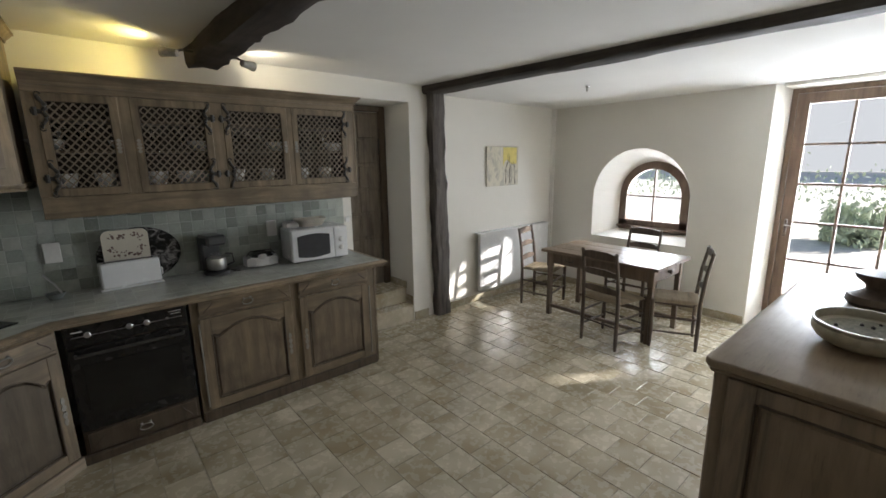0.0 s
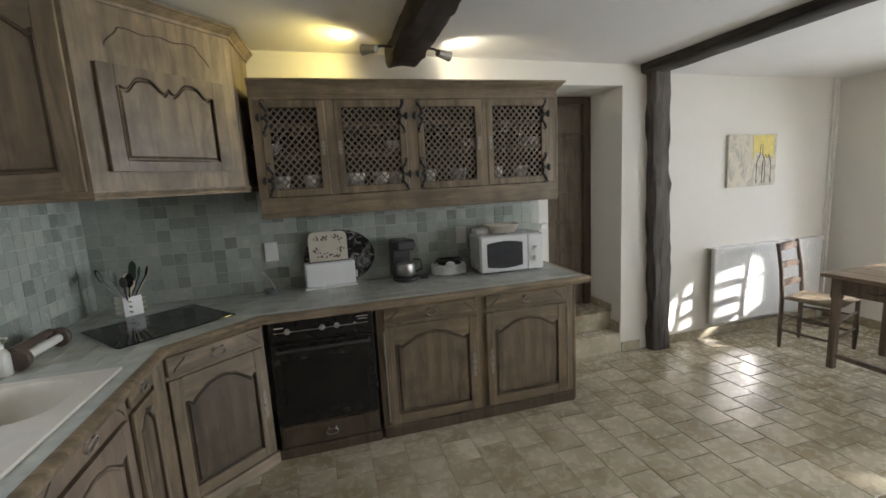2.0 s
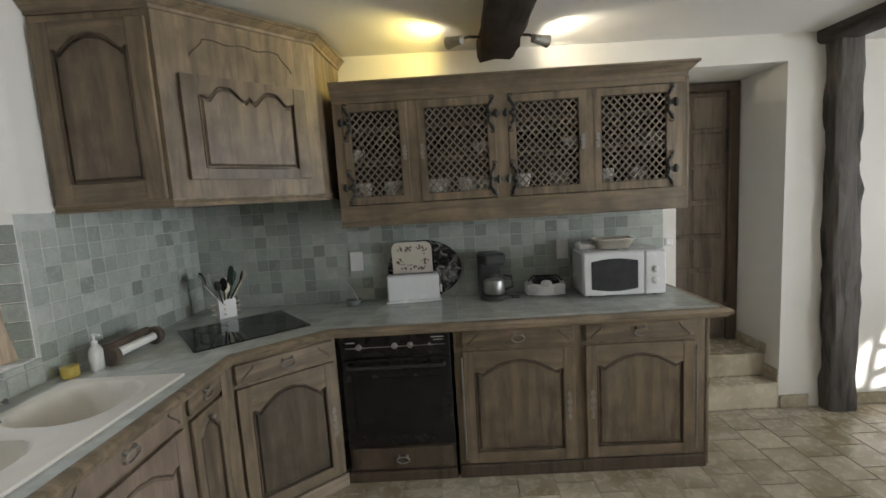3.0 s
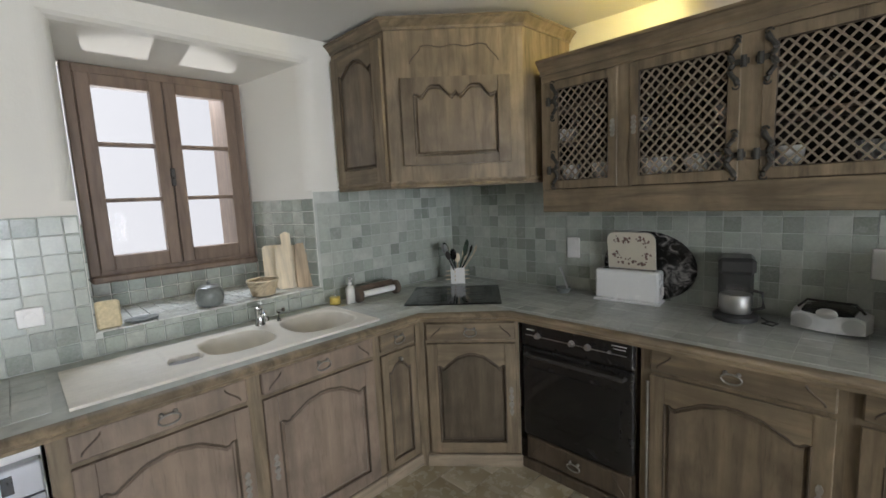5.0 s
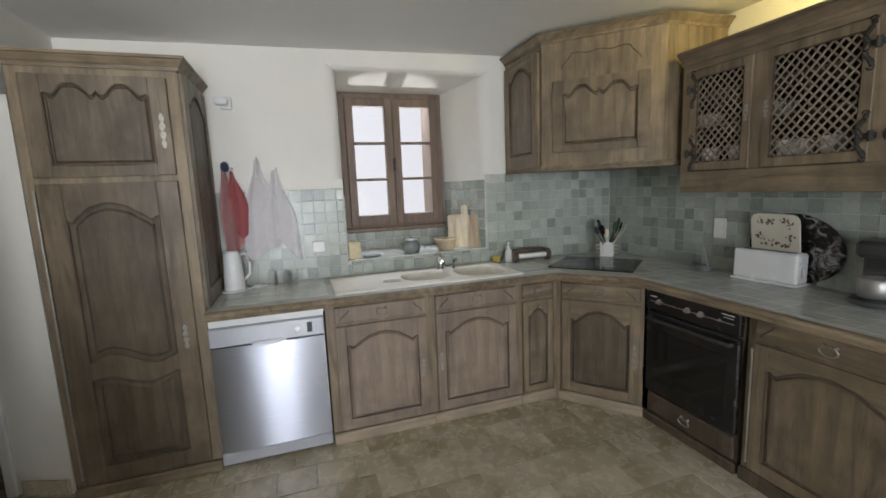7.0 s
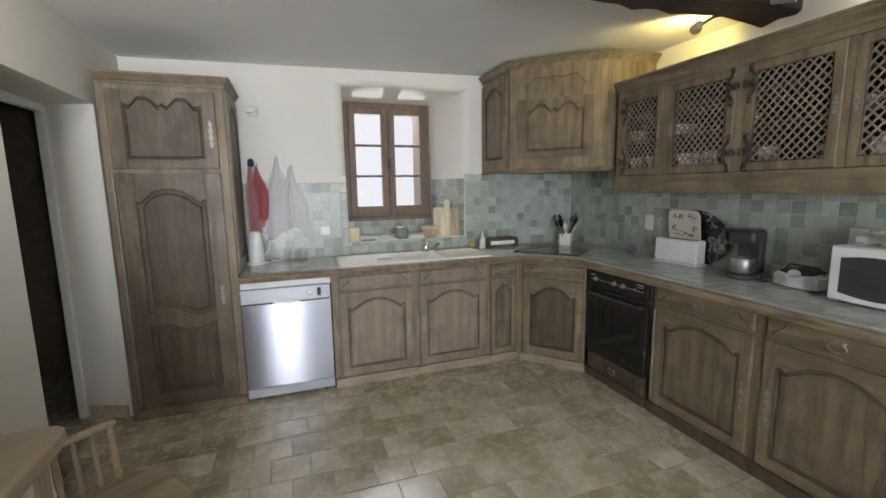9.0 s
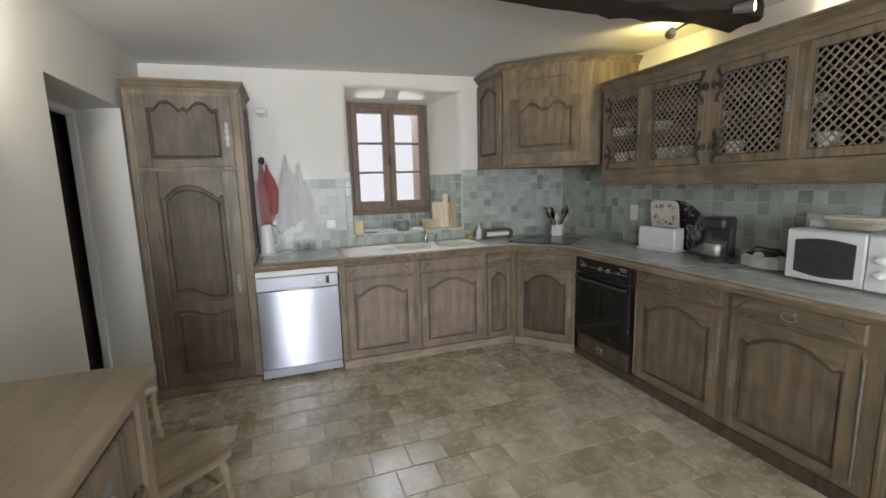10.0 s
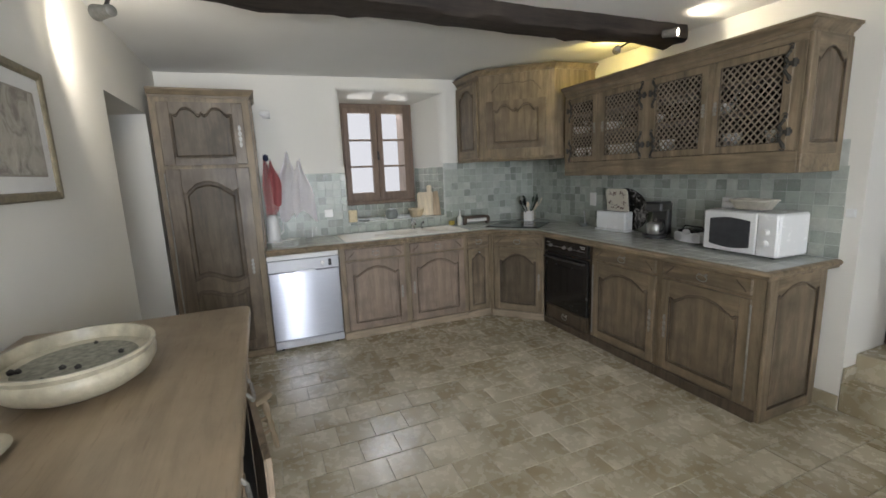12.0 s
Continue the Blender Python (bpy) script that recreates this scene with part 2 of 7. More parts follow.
link(nt, tn.outputs[0], b.inputs["Tangent"])
M_CHROME = plain("chrome", (0.75, 0.75, 0.76), 0.08, 1.0, var=0.03, relief=0)
M_PEWTER = plain("aged_pewter", (0.30, 0.285, 0.25), 0.42, 0.45, var=0.25, scale=60)
M_IRON = plain("dark_iron", (0.055, 0.050, 0.045), 0.5, 0.3, var=0.3, scale=40)
M_BLACK = plain("black_enamel", (0.016, 0.015, 0.014), 0.25, var=0.2, relief=0)
M_GLASSBLACK = plain("black_glass", (0.010, 0.010, 0.010), 0.06, var=0.1, relief=0)
# near-black colour that paints in the shade inside cupboards
M_INSIDE_SHADE = plain("inside_shade", (0.030, 0.024, 0.018), 0.9, var=0.3)
M_PANE = pane_glass("window_pane", 0.002)
M_GLASS = glass("clear_glass")
M_THIN = pane_glass("thin_glass", 0.045)
M_CERAMIC_G = plain("grey_stoneware", (0.20, 0.215, 0.20), 0.3, var=0.25, scale=30)
M_CERAMIC_C = plain("cream_stoneware", (0.44, 0.395, 0.29), 0.35, var=0.35, scale=18)
M_RUSH = wood("rush_seat", (0.34, 0.28, 0.19), "x", rough=0.8, contrast=0.4)
M_CHAIR = wood("chair_dark_wood", (0.105, 0.078, 0.058), "z", rough=0.4, contrast=0.4)
M_CHAIR_L = wood("chair_pale_wood", (0.40, 0.31, 0.20), "z", rough=0.5, contrast=0.35)
M_BOARD = wood("pale_board", (0.78, 0.67, 0.49), "z", rough=0.6, contrast=0.25)
M_BULB = glow("lit_bulb", (1.0, 0.90, 0.70), 12.0)

# ---- building helpers ----
def mesh_of(name, bm):
    bmesh.ops.recalc_face_normals(bm, faces=bm.faces)
    me = bpy.data.meshes.new(name)
    bm.to_mesh(me)
    bm.free()
    return me


def smooth(me, angle=40):
    me.shade_smooth()
    me.set_sharp_from_angle(angle=radians(angle))
    return me


def part(name, bm, material, parent, label="", soft=False):
    """Links a bmesh as one mesh object under a thing or a part."""
    me = mesh_of(name, bm)
    if soft:
        smooth(me)
    me.materials.append(material)
    ob = new(name, me)
    ob.parent = parent
    return tagged(ob, label)


def thing(name, m, label, category, group=""):
    ob = new(name)
    ob.matrix_world = m
    ob.empty_display_size = 0.05
    return tagged(ob, label, category, group)


def solid(name, bm, material, label, category="", group="", kind="", soft=False, m=None):
    """A thing, or a piece of the setting, that is one mesh."""
    ob = part(name, bm, material, None, label, soft)
    if m is not None:
        ob.matrix_world = m
    return tagged(ob, label, category, group, kind)


def box(bm, a, b, bevel=0.0, m=None, seg=1):
    r = bmesh.ops.create_cube(bm, size=1.0)
    vs = r["verts"]
    for v in vs:
        v.co = Vector([(a[i] + b[i]) / 2 + v.co[i] * (b[i] - a[i]) for i in range(3)])
    if bevel:
        es = list({e for v in vs for e in v.link_edges})
        out = bmesh.ops.bevel(bm, geom=es, offset=bevel, segments=seg, affect="EDGES", profile=0.5)
        vs = list({v for f in out["faces"] for v in f.verts} | {v for v in vs if v.is_valid})
    if m is not None:
        bmesh.ops.transform(bm, matrix=m, verts=[v for v in vs if v.is_valid])
    return vs


def boxes(*ab, bevel=0.0):
    bm = bmesh.new()
    for a, b in ab:
        box(bm, a, b, bevel)
    return bm


def prism(bm, plan, z0, z1):
    """A plan outline raised from z0 to z1."""
    lo = [bm.verts.new((x, y, z0)) for x, y in plan]
    hi = [bm.verts.new((x, y, z1)) for x, y in plan]
    bm.faces.new(lo)
    bm.faces.new(hi)
    n = len(plan)
    for i in range(n):
        bm.faces.new((lo[i], lo[(i + 1) % n], hi[(i + 1) % n], hi[i]))


def lathe(bm, profile, seg=20, at=(0, 0, 0), sx=1.0, sy=1.0):
    rings = []
    for r, z in profile:
        rings.append([bm.verts.new((at[0] + sx * r * math.cos(2 * math.pi * k / seg), at[1] + sy * r * math.sin(2 * math.pi * k / seg), at[2] + z)) for k in range(seg)])
    for a, b in zip(rings, rings[1:]):
        for k in range(seg):
            bm.faces.new((a[k], a[(k + 1) % seg], b[(k + 1) % seg], b[k]))
    bm.faces.new(rings[0][::-1])
    bm.faces.new(rings[-1])


def tube(bm, pts, r, seg=8, closed=False):
    """A round bar along a line of points; r is one radius or one per point."""
    pts = [Vector(p) for p in pts]
    n = len(pts)
    rings = []
    up = Vector((0, 0, 1))
    for i, p in enumerate(pts):
        a, b = (pts[i - 1], pts[(i + 1) % n]) if closed else (pts[max(0, i - 1)], pts[min(n - 1, i + 1)])
        d = (b - a).normalized()
        side = d.cross(up if abs(d.z) < 0.95 else Vector((1, 0, 0))).normalized()
        top = side.cross(d)
        rad = r[i] if isinstance(r, (list, tuple)) else r
        rings.append([bm.verts.new(p + (side * math.cos(2 * math.pi * k / seg) + top * math.sin(2 * math.pi * k / seg)) * rad) for k in range(seg)])
    for i in range(n if closed else n - 1):
        a, b = rings[i], rings[(i + 1) % n]
        for k in range(seg):
            bm.faces.new((a[k], a[(k + 1) % seg], b[(k + 1) % seg], b[k]))
    if not closed:
        bm.faces.new(rings[0][::-1])
        bm.faces.new(rings[-1])


def slab(bm, lower, upper, u0, u1, back, front, n=24, inset=0.0):
    """A slab in the x-z plane between two curves of x, from y = back to y = front; inset narrows its front."""
    rows = []
    for i in range(n + 1):
        k = i / n
        u = u0 + (u1 - u0) * k
        uf = u0 + inset + (u1 - u0 - 2 * inset) * k
        rows.append([bm.verts.new(c) for c in ((u, back, lower(u)), (u, back, upper(u)), (uf, front, upper(uf) - inset), (uf, front, lower(uf) + inset))])
    for a, b in zip(rows, rows[1:]):
        for j in range(4):
            bm.faces.new((a[j], a[(j + 1) % 4], b[(j + 1) % 4], b[j]))
    bm.faces.new(rows[0])
    bm.faces.new(rows[-1][::-1])


def rough_log(bm, a, b, w, h, n=24, wobble=0.012, axis="y", seed=0):
    """A hewn timber with uneven faces, from a to b along one axis."""
    rings = []
    for i in range(n + 1):
        k = i / n
        c = Vector(a).lerp(Vector(b), k)
        ring = []
        for j, (p, q) in enumerate([(-1, -0.75), (-0.8, -1), (0, -1), (0.8, -1), (1, -0.75), (1, 0), (1, 0.8), (0.85, 1), (0, 1), (-0.85, 1), (-1, 0.8), (-1, 0)]):
            d = noise.noise(Vector((seed + j * 1.7, k * 9.0, j * 0.6))) * wobble * 2 + noise.noise(Vector((seed + j, k * 30.0, 3.0))) * wobble
            u, v = p * (w / 2 + d), q * (h / 2 + d)
            ring.append(bm.verts.new(c + (Vector((u, 0, v)) if axis == "y" else Vector((u, v, 0)))))
        rings.append(ring)
    for r, s in zip(rings, rings[1:]):
        for j in range(12):
            bm.faces.new((r[j], r[(j + 1) % 12], s[(j + 1) % 12], s[j]))
    bm.faces.new(rings[0][::-1])
    bm.faces.new(rings[-1])


# ---- the shell ----
XW, XE, YS, YN = -0.12, 6.25, 1.07, 4.90
SILL = 1.035

solid("floor", boxes(((-0.75, -1.6, -0.20), (6.75, 5.45, -0.0025))), M_GROUT, "beige ceramic tiled kitchen floor with pale joints", kind="structure")
floor = bpy.data.objects["floor"]

# west wall with the splayed window recess over the sink
bm = bmesh.new()
R_EDGE = 0.07
arc = [(XW - R_EDGE * (1 - math.cos(radians(9 * k))), R_EDGE * (1 - math.sin(radians(9 * k)))) for k in range(11)]
prism(bm, [(XW, 0.75), (XW, 2.62), (-0.62, 2.665), (-0.74, 2.665), (-0.74, 0.75)], -0.1, 1.61)
prism(bm, [(XW, 0.75)] + [(x, 2.62 - y + 0.09 * (XW - x)) for x, y in arc] + [(-0.62, 2.665), (-0.74, 2.665), (-0.74, 0.75)], 1.61, 2.62)
prism(bm, [(XW, 3.71), (XW, 5.35), (-0.74, 5.35), (-0.74, 3.55), (-0.62, 3.55)], -0.1, 1.625)
prism(bm, [(x, 3.71 + y - 0.32 * (XW - x)) for x, y in arc[::-1]] + [(XW, 5.35), (-0.74, 5.35), (-0.74, 3.55), (-0.62, 3.55)], 1.625, 2.62)
box(bm, (-0.74, 2.60, -0.1), (XW, 3.73, SILL - 0.012))
box(bm, (-0.74, 2.66, SILL - 0.02), (-0.655, 3.56, 1.185))
# gently sloping head above the window, rounded into the wall
head_line = [(-0.74, 2.313), (-0.63, 2.313), (XW - 0.045, 2.352), (XW - 0.020, 2.361), (XW - 0.006, 2.376), (XW, 2.398), (XW, 2.62), (-0.74, 2.62)]
ends = [[bm.verts.new((x, y, z)) for x, z in head_line] for y in (2.55, 3.78)]
bm.faces.new(ends[0])
bm.faces.new(ends[1][::-1])
for k in range(len(head_line)):
    bm.faces.new((ends[0][k], ends[0][(k + 1) % 8], ends[1][(k + 1) % 8], ends[1][k]))
wall_west = solid("wall_west", bm, M_PLASTER, "cream plastered wall with a deep window recess", kind="structure")

# north wall with the niche of the stair door
wall_north = solid("wall_north", boxes(((-0.72, YN, -0.1), (3.07, 5.40, 2.62)), ((3.07, YN, 2.30), (3.77, 5.40, 2.62)), ((3.77, YN, -0.1), (6.75, 5.40, 2.62)), ((3.0, 5.395, -0.1), (3.85, 5.45, 2.62))),
                   M_PLASTER, "cream plastered long wall with a stair niche", kind="structure")

# south wall with the doorway to the dark hall
bm = bmesh.new()
prism(bm, [(-0.72, 0.77), (-0.72, YS), (0.40, YS), (0.29, 0.77)], -0.1, 2.62)
prism(bm, [(1.37, YS), (6.75, YS), (6.75, 0.77), (1.42, 0.77)], -0.1, 2.62)
prism(bm, [(0.29, 0.77), (0.40, YS), (1.37, YS), (1.42, 0.77)], 2.035, 2.62)
wall_south = solid("wall_south", bm, M_PLASTER, "cream plastered wall with an open doorway", kind="structure")
# hall walls coloured dark to carry the shade of an unlit room
M_HALL = plain("hall_shade_brown", (0.20, 0.16, 0.12), 0.9, var=0.2)
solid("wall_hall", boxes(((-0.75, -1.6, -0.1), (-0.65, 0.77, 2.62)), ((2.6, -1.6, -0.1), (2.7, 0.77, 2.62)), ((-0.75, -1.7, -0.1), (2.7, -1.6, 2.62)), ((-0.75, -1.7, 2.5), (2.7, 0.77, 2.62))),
      M_HALL, "walls of the unlit hall, coloured dark brown for its shade", kind="structure")
solid("trim_hall_strip", boxes(((-0.60, -0.42, 0.0), (1.6, -0.38, 0.03)), bevel=0.006), M_WHITE, "pale strip across the hall floor", kind="structure")

# east wall: arched window recess and glazed door opening
bm = bmesh.new()
ARC_N = 28


def arch_pts(x, yc, half, z0, spring, rise):
    out = [(x, yc - half, z0)]
    for i in range(ARC_N + 1):
        a = math.pi * (1 - i / ARC_N)
        out.append((x, yc + half * math.cos(a), spring + rise * math.sin(a)))
    out.append((x, yc + half, z0))
    return out


inner = arch_pts(XE, 3.695, 0.585, 0.73, 1.23, 0.60)
outer = arch_pts(6.60, 3.665, 0.425, 0.80, 1.245, 0.43)
back = [(6.75, y, z) for _, y, z in outer]
for a, b in ((inner, outer), (outer, back)):
    va, vb = [bm.verts.new(p) for p in a], [bm.verts.new(p) for p in b]
    n = len(va)
    for i in range(n):
        bm.faces.new((va[i], va[(i + 1) % n], vb[(i + 1) % n], vb[i]))
for curve in (inner, back):
    x = curve[0][0]
    y0, y1, z0 = curve[0][1], curve[-1][1], curve[0][2]
    for (ya, za), (yb, zb) in (((2.47, -0.1), (y0, 2.62)), ((y1, -0.1), (5.35, 2.62)), ((y0, -0.1), (y1, z0))):
        bm.faces.new([bm.verts.new((x, p, q)) for p, q in ((ya, za), (yb, za), (yb, zb), (ya, zb))])
    for p, q in zip(curve[1:-2], curve[2:-1]):
        bm.faces.new([bm.verts.new(c) for c in (p, q, (x, q[1], 2.62), (x, p[1], 2.62))])
bm.faces.new([bm.verts.new(c) for c in ((XE, 2.47, -0.1), (6.58, 2.40, -0.1), (6.58, 2.40, 2.62), (XE, 2.47, 2.62))])
bm.faces.new([bm.verts.new(c) for c in ((6.58, 2.40, -0.1), (6.75, 2.40, -0.1), (6.75, 2.40, 2.62), (6.58, 2.40, 2.62))])
bmesh.ops.remove_doubles(bm, verts=bm.verts, dist=0.0004)
box(bm, (XE, 1.125, 2.355), (6.75, 2.405, 2.62))
box(bm, (XE, 0.75, -0.1), (6.75, 1.125, 2.62))
wall_east = solid("wall_east", bm, M_PLASTER, "cream plastered wall with an arched window recess", kind="structure")


def patch(bm, x0, y0, x1, y1, z00, z10, z11, z01, top=2.70):
    lo = [bm.verts.new(c) for c in ((x0, y0, z00), (x1, y0, z10), (x1, y1, z11), (x0, y1, z01))]
    hi = [bm.verts.new((v.co.x, v.co.y, top)) for v in lo]
    bm.faces.new(lo[::-1])
    bm.faces.new(hi)
    for i in range(4):
        bm.faces.new((lo[i], lo[(i + 1) % 4], hi[(i + 1) % 4], hi[i]))


bm = bmesh.new()
patch(bm, -0.75, 0.75, 4.02, 5.45, 2.445, 2.430, 2.470, 2.535)
solid("ceiling_kitchen", bm, M_CEIL, "white plastered kitchen ceiling", kind="structure")
bm = bmesh.new()
patch(bm, 4.02, 0.75, 6.75, 5.45, 2.405, 2.385, 2.365, 2.400)
solid("ceiling_dining", bm, M_CEIL, "white plastered ceiling over the dining end", kind="structure")

bm = bmesh.new()
rough_log(bm, (4.04, YS, 2.452), (4.04, YN, 2.452), 0.19, 0.13, 30, 0.006, seed=3)
solid("beam_dining", bm, M_BEAM_H, "dark hewn timber beam between kitchen and dining end", "beam", kind="structure", soft=True)
bm = bmesh.new()
rough_log(bm, (4.135, 4.855, 0.0), (4.085, 4.855, 2.40), 0.175, 0.105, 26, 0.013, axis="z", seed=9)
solid("timber_post", bm, M_POST, "dark weathered timber post against the wall", "post", kind="structure", soft=True)
bm = bmesh.new()
rough_log(bm, (1.915, YS, 2.465), (1.915, 4.745, 2.455), 0.215, 0.155, 40, 0.014, seed=21)
solid("beam_kitchen", bm, M_BEAM, "blackened rough-hewn ceiling beam ending above the cabinets", "beam", kind="structure", soft=True)

# skirting tiles
for nm, a, b in (("baseboard_north_1", (2.93, YN - 0.012, 0), (3.07, YN - 0.001, 0.095)), ("baseboard_north_2", (3.775, YN - 0.012, 0), (3.97, YN - 0.001, 0.095)),
                 ("baseboard_north_3", (4.20, YN - 0.012, 0), (6.25, YN - 0.001, 0.085)), ("baseboard_east", (XE - 0.012, 2.48, 0), (XE - 0.001, 4.885, 0.085)),
                 ("baseboard_south", (1.38, YS + 0.001, 0), (6.25, YS + 0.012, 0.085))):
    solid(nm, boxes((a, b), bevel=0.003), M_FLOOR, "beige ceramic skirting tile", kind="structure")
bm = bmesh.new()
box(bm, (0.300, 0.80, 0), (0.312, 1.06, 0.085), 0.003, Matrix.Translation((0.352, 0.93, 0)) @ Matrix.Rotation(radians(-20), 4, "Z") @ Matrix.Translation((-0.300, -0.93, 0)))
solid("baseboard_doorway", bm, M_FLOOR, "beige ceramic skirting tile in the doorway", kind="structure")

# steps up to the stair door
bm = boxes(((3.072, YN - 0.005, 0), (3.768, 5.40, 0.18)), ((3.073, 5.03, 0.18), (3.767, 5.40, 0.345)), bevel=0.006)
solid("stair_steps", bm, M_FLOOR, "two beige tiled steps in the wall niche", "steps", kind="structure")
for nm, a, b in (("baseboard_step_1", (3.756, YN + 0.002, 0.18), (3.768, 5.03, 0.275)), ("baseboard_step_2", (3.756, 5.02, 0.345), (3.768, 5.36, 0.42)),
                 ("baseboard_step_3", (3.072, YN + 0.002, 0.18), (3.084, 5.03, 0.275))):
    solid(nm, boxes((a, b), bevel=0.003), M_FLOOR, "beige skirting tile beside the steps", kind="structure")

# stair door
door = thing("door_1", pose(3.42, 5.36, 0.345), "closed dark wooden panelled door to the stairs", "door")
door["kind"] = "structure"
part("door_frame", boxes(((-0.345, -0.03, 0), (-0.27, 0.03, 1.95)), ((0.27, -0.03, 0), (0.345, 0.03, 1.95)), ((-0.27, -0.03, 1.89), (0.27, 0.03, 1.95)), bevel=0.006), M_OAK_D, door)
leaf = part("door_leaf", boxes(((-0.265, 0.0, 0.01), (0.265, 0.03, 1.885))), M_DOOR_D, door)
for r in range(7):
    for c in range(2):
        x0 = -0.235 + c * 0.245
        part("door_panel", boxes(((x0, -0.010, 0.05 + r * 0.262), (x0 + 0.225, 0.004, 0.05 + r * 0.262 + 0.235)), bevel=0.007), M_DOOR_D, leaf)
part("hinge", boxes(((0.255, -0.016, 1.45), (0.28, -0.002, 1.62)), ((0.255, -0.016, 0.30), (0.28, -0.002, 0.47)), bevel=0.003), M_IRON, door)

# hall door frame
bm = boxes(((0.27, 0.735, 0), (0.315, 0.785, 2.035)), ((1.40, 0.735, 0), (1.445, 0.785, 2.035)), ((0.315, 0.735, 1.99), (1.40, 0.785, 2.035)), bevel=0.006)
fr = solid("door_2", bm, M_WHITE, "white painted door frame to the hall", "door frame", kind="structure")
part("strike_plate", boxes(((0.300, 0.786, 0.99), (0.322, 0.80, 1.09)), bevel=0.003), M_WHITE, fr, "pale plastic strike plate")


# ---- windows ----
def bar_frame(bm, y0, y1, z0, z1, w, x0, x1, bottom=None):
    for a, b in (((x0, y0, z0), (x1, y0 + w, z1)), ((x0, y1 - w, z0), (x1, y1, z1)), ((x0, y0 + w, z1 - w), (x1, y1 - w, z1)), ((x0, y0 + w, z0), (x1, y1 - w, z0 + (bottom or w)))):
        box(bm, a, b, 0.004)


win = thing("window_1", pose(-0.645, 3.105, 1.185), "two-leaf brown wooden window over the sink", "window")
win["kind"] = "structure"
bm = bmesh.new()
bar_frame(bm, -0.43, 0.43, 0.0, 1.125, 0.045, -0.04, 0.03, 0.06)
part("window_frame", bm, M_FRAME, win)
part("window_sill", boxes(((-0.03, -0.43, -0.005), (0.062, 0.43, 0.035)), bevel=0.010), M_FRAME, win)
for y0, y1 in ((-0.383, -0.003), (0.003, 0.383)):
    bm = bmesh.new()
    bar_frame(bm, y0, y1, 0.055, 1.08, 0.062, -0.015, 0.045, 0.08)
    lf = part("window_leaf", bm, M_FRAME, win)
    zz = [0.135 + i * (0.885 / 3) for i in range(4)]
    for z in zz[1:3]:
        part("glazing_bar", boxes(((-0.008, y0 + 0.062, z - 0.011), (0.036, y1 - 0.062, z + 0.011)), bevel=0.003), M_FRAME, lf)
    for z0, z1 in zip(zz, zz[1:]):
        p = part("pane", boxes(((0.010, y0 + 0.06, z0), (0.014, y1 - 0.06, z1))), M_PANE, lf)
        p.visible_shadow = False
part("window_latch", boxes(((0.046, -0.012, 0.50), (0.062, 0.012, 0.60)), ((0.06, -0.006, 0.54), (0.085, 0.006, 0.555)), bevel=0.003), M_IRON, win)
part("shutter", boxes(((-0.30, 0.345, 0.03), (-0.045, 0.375, 1.09)), bevel=0.004), M_FRAME, win, "brown wooden shutter folded open")

aw = thing("window_2", pose(6.62, 3.665, 0.80), "small arched brown wooden window", "window")
aw["kind"] = "structure"


def arch_band(bm, half_o, half_i, spring, rise_o, rise_i, x0, x1, z0):
    n = 24
    rows = []
    for i in range(n + 1):
        a = math.pi * (1 - i / n)
        rows.append([bm.verts.new((x, h * math.cos(a), spring + r * math.sin(a))) for x, h, r in ((x0, half_o, rise_o), (x1, half_o, rise_o), (x1, half_i, rise_i), (x0, half_i, rise_i))])
    for p, q in zip(rows, rows[1:]):
        for j in range(4):
            bm.faces.new((p[j], p[(j + 1) % 4], q[(j + 1) % 4], q[j]))
    for s in (-1, 1):
        box(bm, (x0, min(s * half_o, s * half_i), z0), (x1, max(s * half_o, s * half_i), spring))


bm = bmesh.new()
arch_band(bm, 0.425, 0.335, 0.445, 0.43, 0.335, -0.03, 0.04, 0.06)
box(bm, (-0.03, -0.425, 0.06), (0.04, 0.425, 0.135), 0.004)
part("window_frame", bm, M_FRAME, aw)
part("window_sill", boxes(((-0.075, -0.43, 0.035), (0.04, 0.43, 0.062)), bevel=0.008), M_FRAME, aw)
part("window_apron", boxes(((-0.02, -0.425, -0.07), (0.04, 0.425, 0.033))), M_FRAME, aw)
part("glazing_bar", boxes(((-0.01, -0.011, 0.135), (0.02, 0.011, 0.775)), bevel=0.003), M_FRAME, aw)
part("glazing_bar", boxes(((-0.01, -0.335, 0.43), (0.02, -0.011, 0.45)), ((-0.01, 0.011, 0.43), (0.02, 0.335, 0.45)), bevel=0.003), M_FRAME, aw)
bm = bmesh.new()
fan = [bm.verts.new((0.006, 0.34 * math.cos(math.pi * i / 20), 0.445 + 0.34 * math.sin(math.pi * i / 20))) for i in range(21)]
fan += [bm.verts.new((0.006, -0.34, 0.13)), bm.verts.new((0.006, 0.34, 0.13))]
bm.faces.new(fan)
p = part("pane", bm, M_PANE, aw)
p.visible_shadow = False

gd = thing("door_3", pose(6.60, 1.765, 0.0), "closed brown glazed garden door", "glazed door")
gd["kind"] = "structure"
bm = bmesh.new()
bar_frame(bm, -0.635, 0.635, 0.0, 2.355, 0.045, -0.05, 0.04)
part("door_frame", bm, M_FRAME, gd)
bm = bmesh.new()
bar_frame(bm, -0.587, 0.587, 0.03, 2.305, 0.095, -0.035, 0.02, 0.28)
leaf = part("door_leaf", bm, M_FRAME, gd)
zz = [0.31 + i * 0.38 for i in range(6)]
for z in zz[1:5]:
    part("glazing_bar", boxes(((-0.028, -0.492, z - 0.011), (0.012, 0.492, z + 0.011)), bevel=0.003), M_FRAME, leaf)
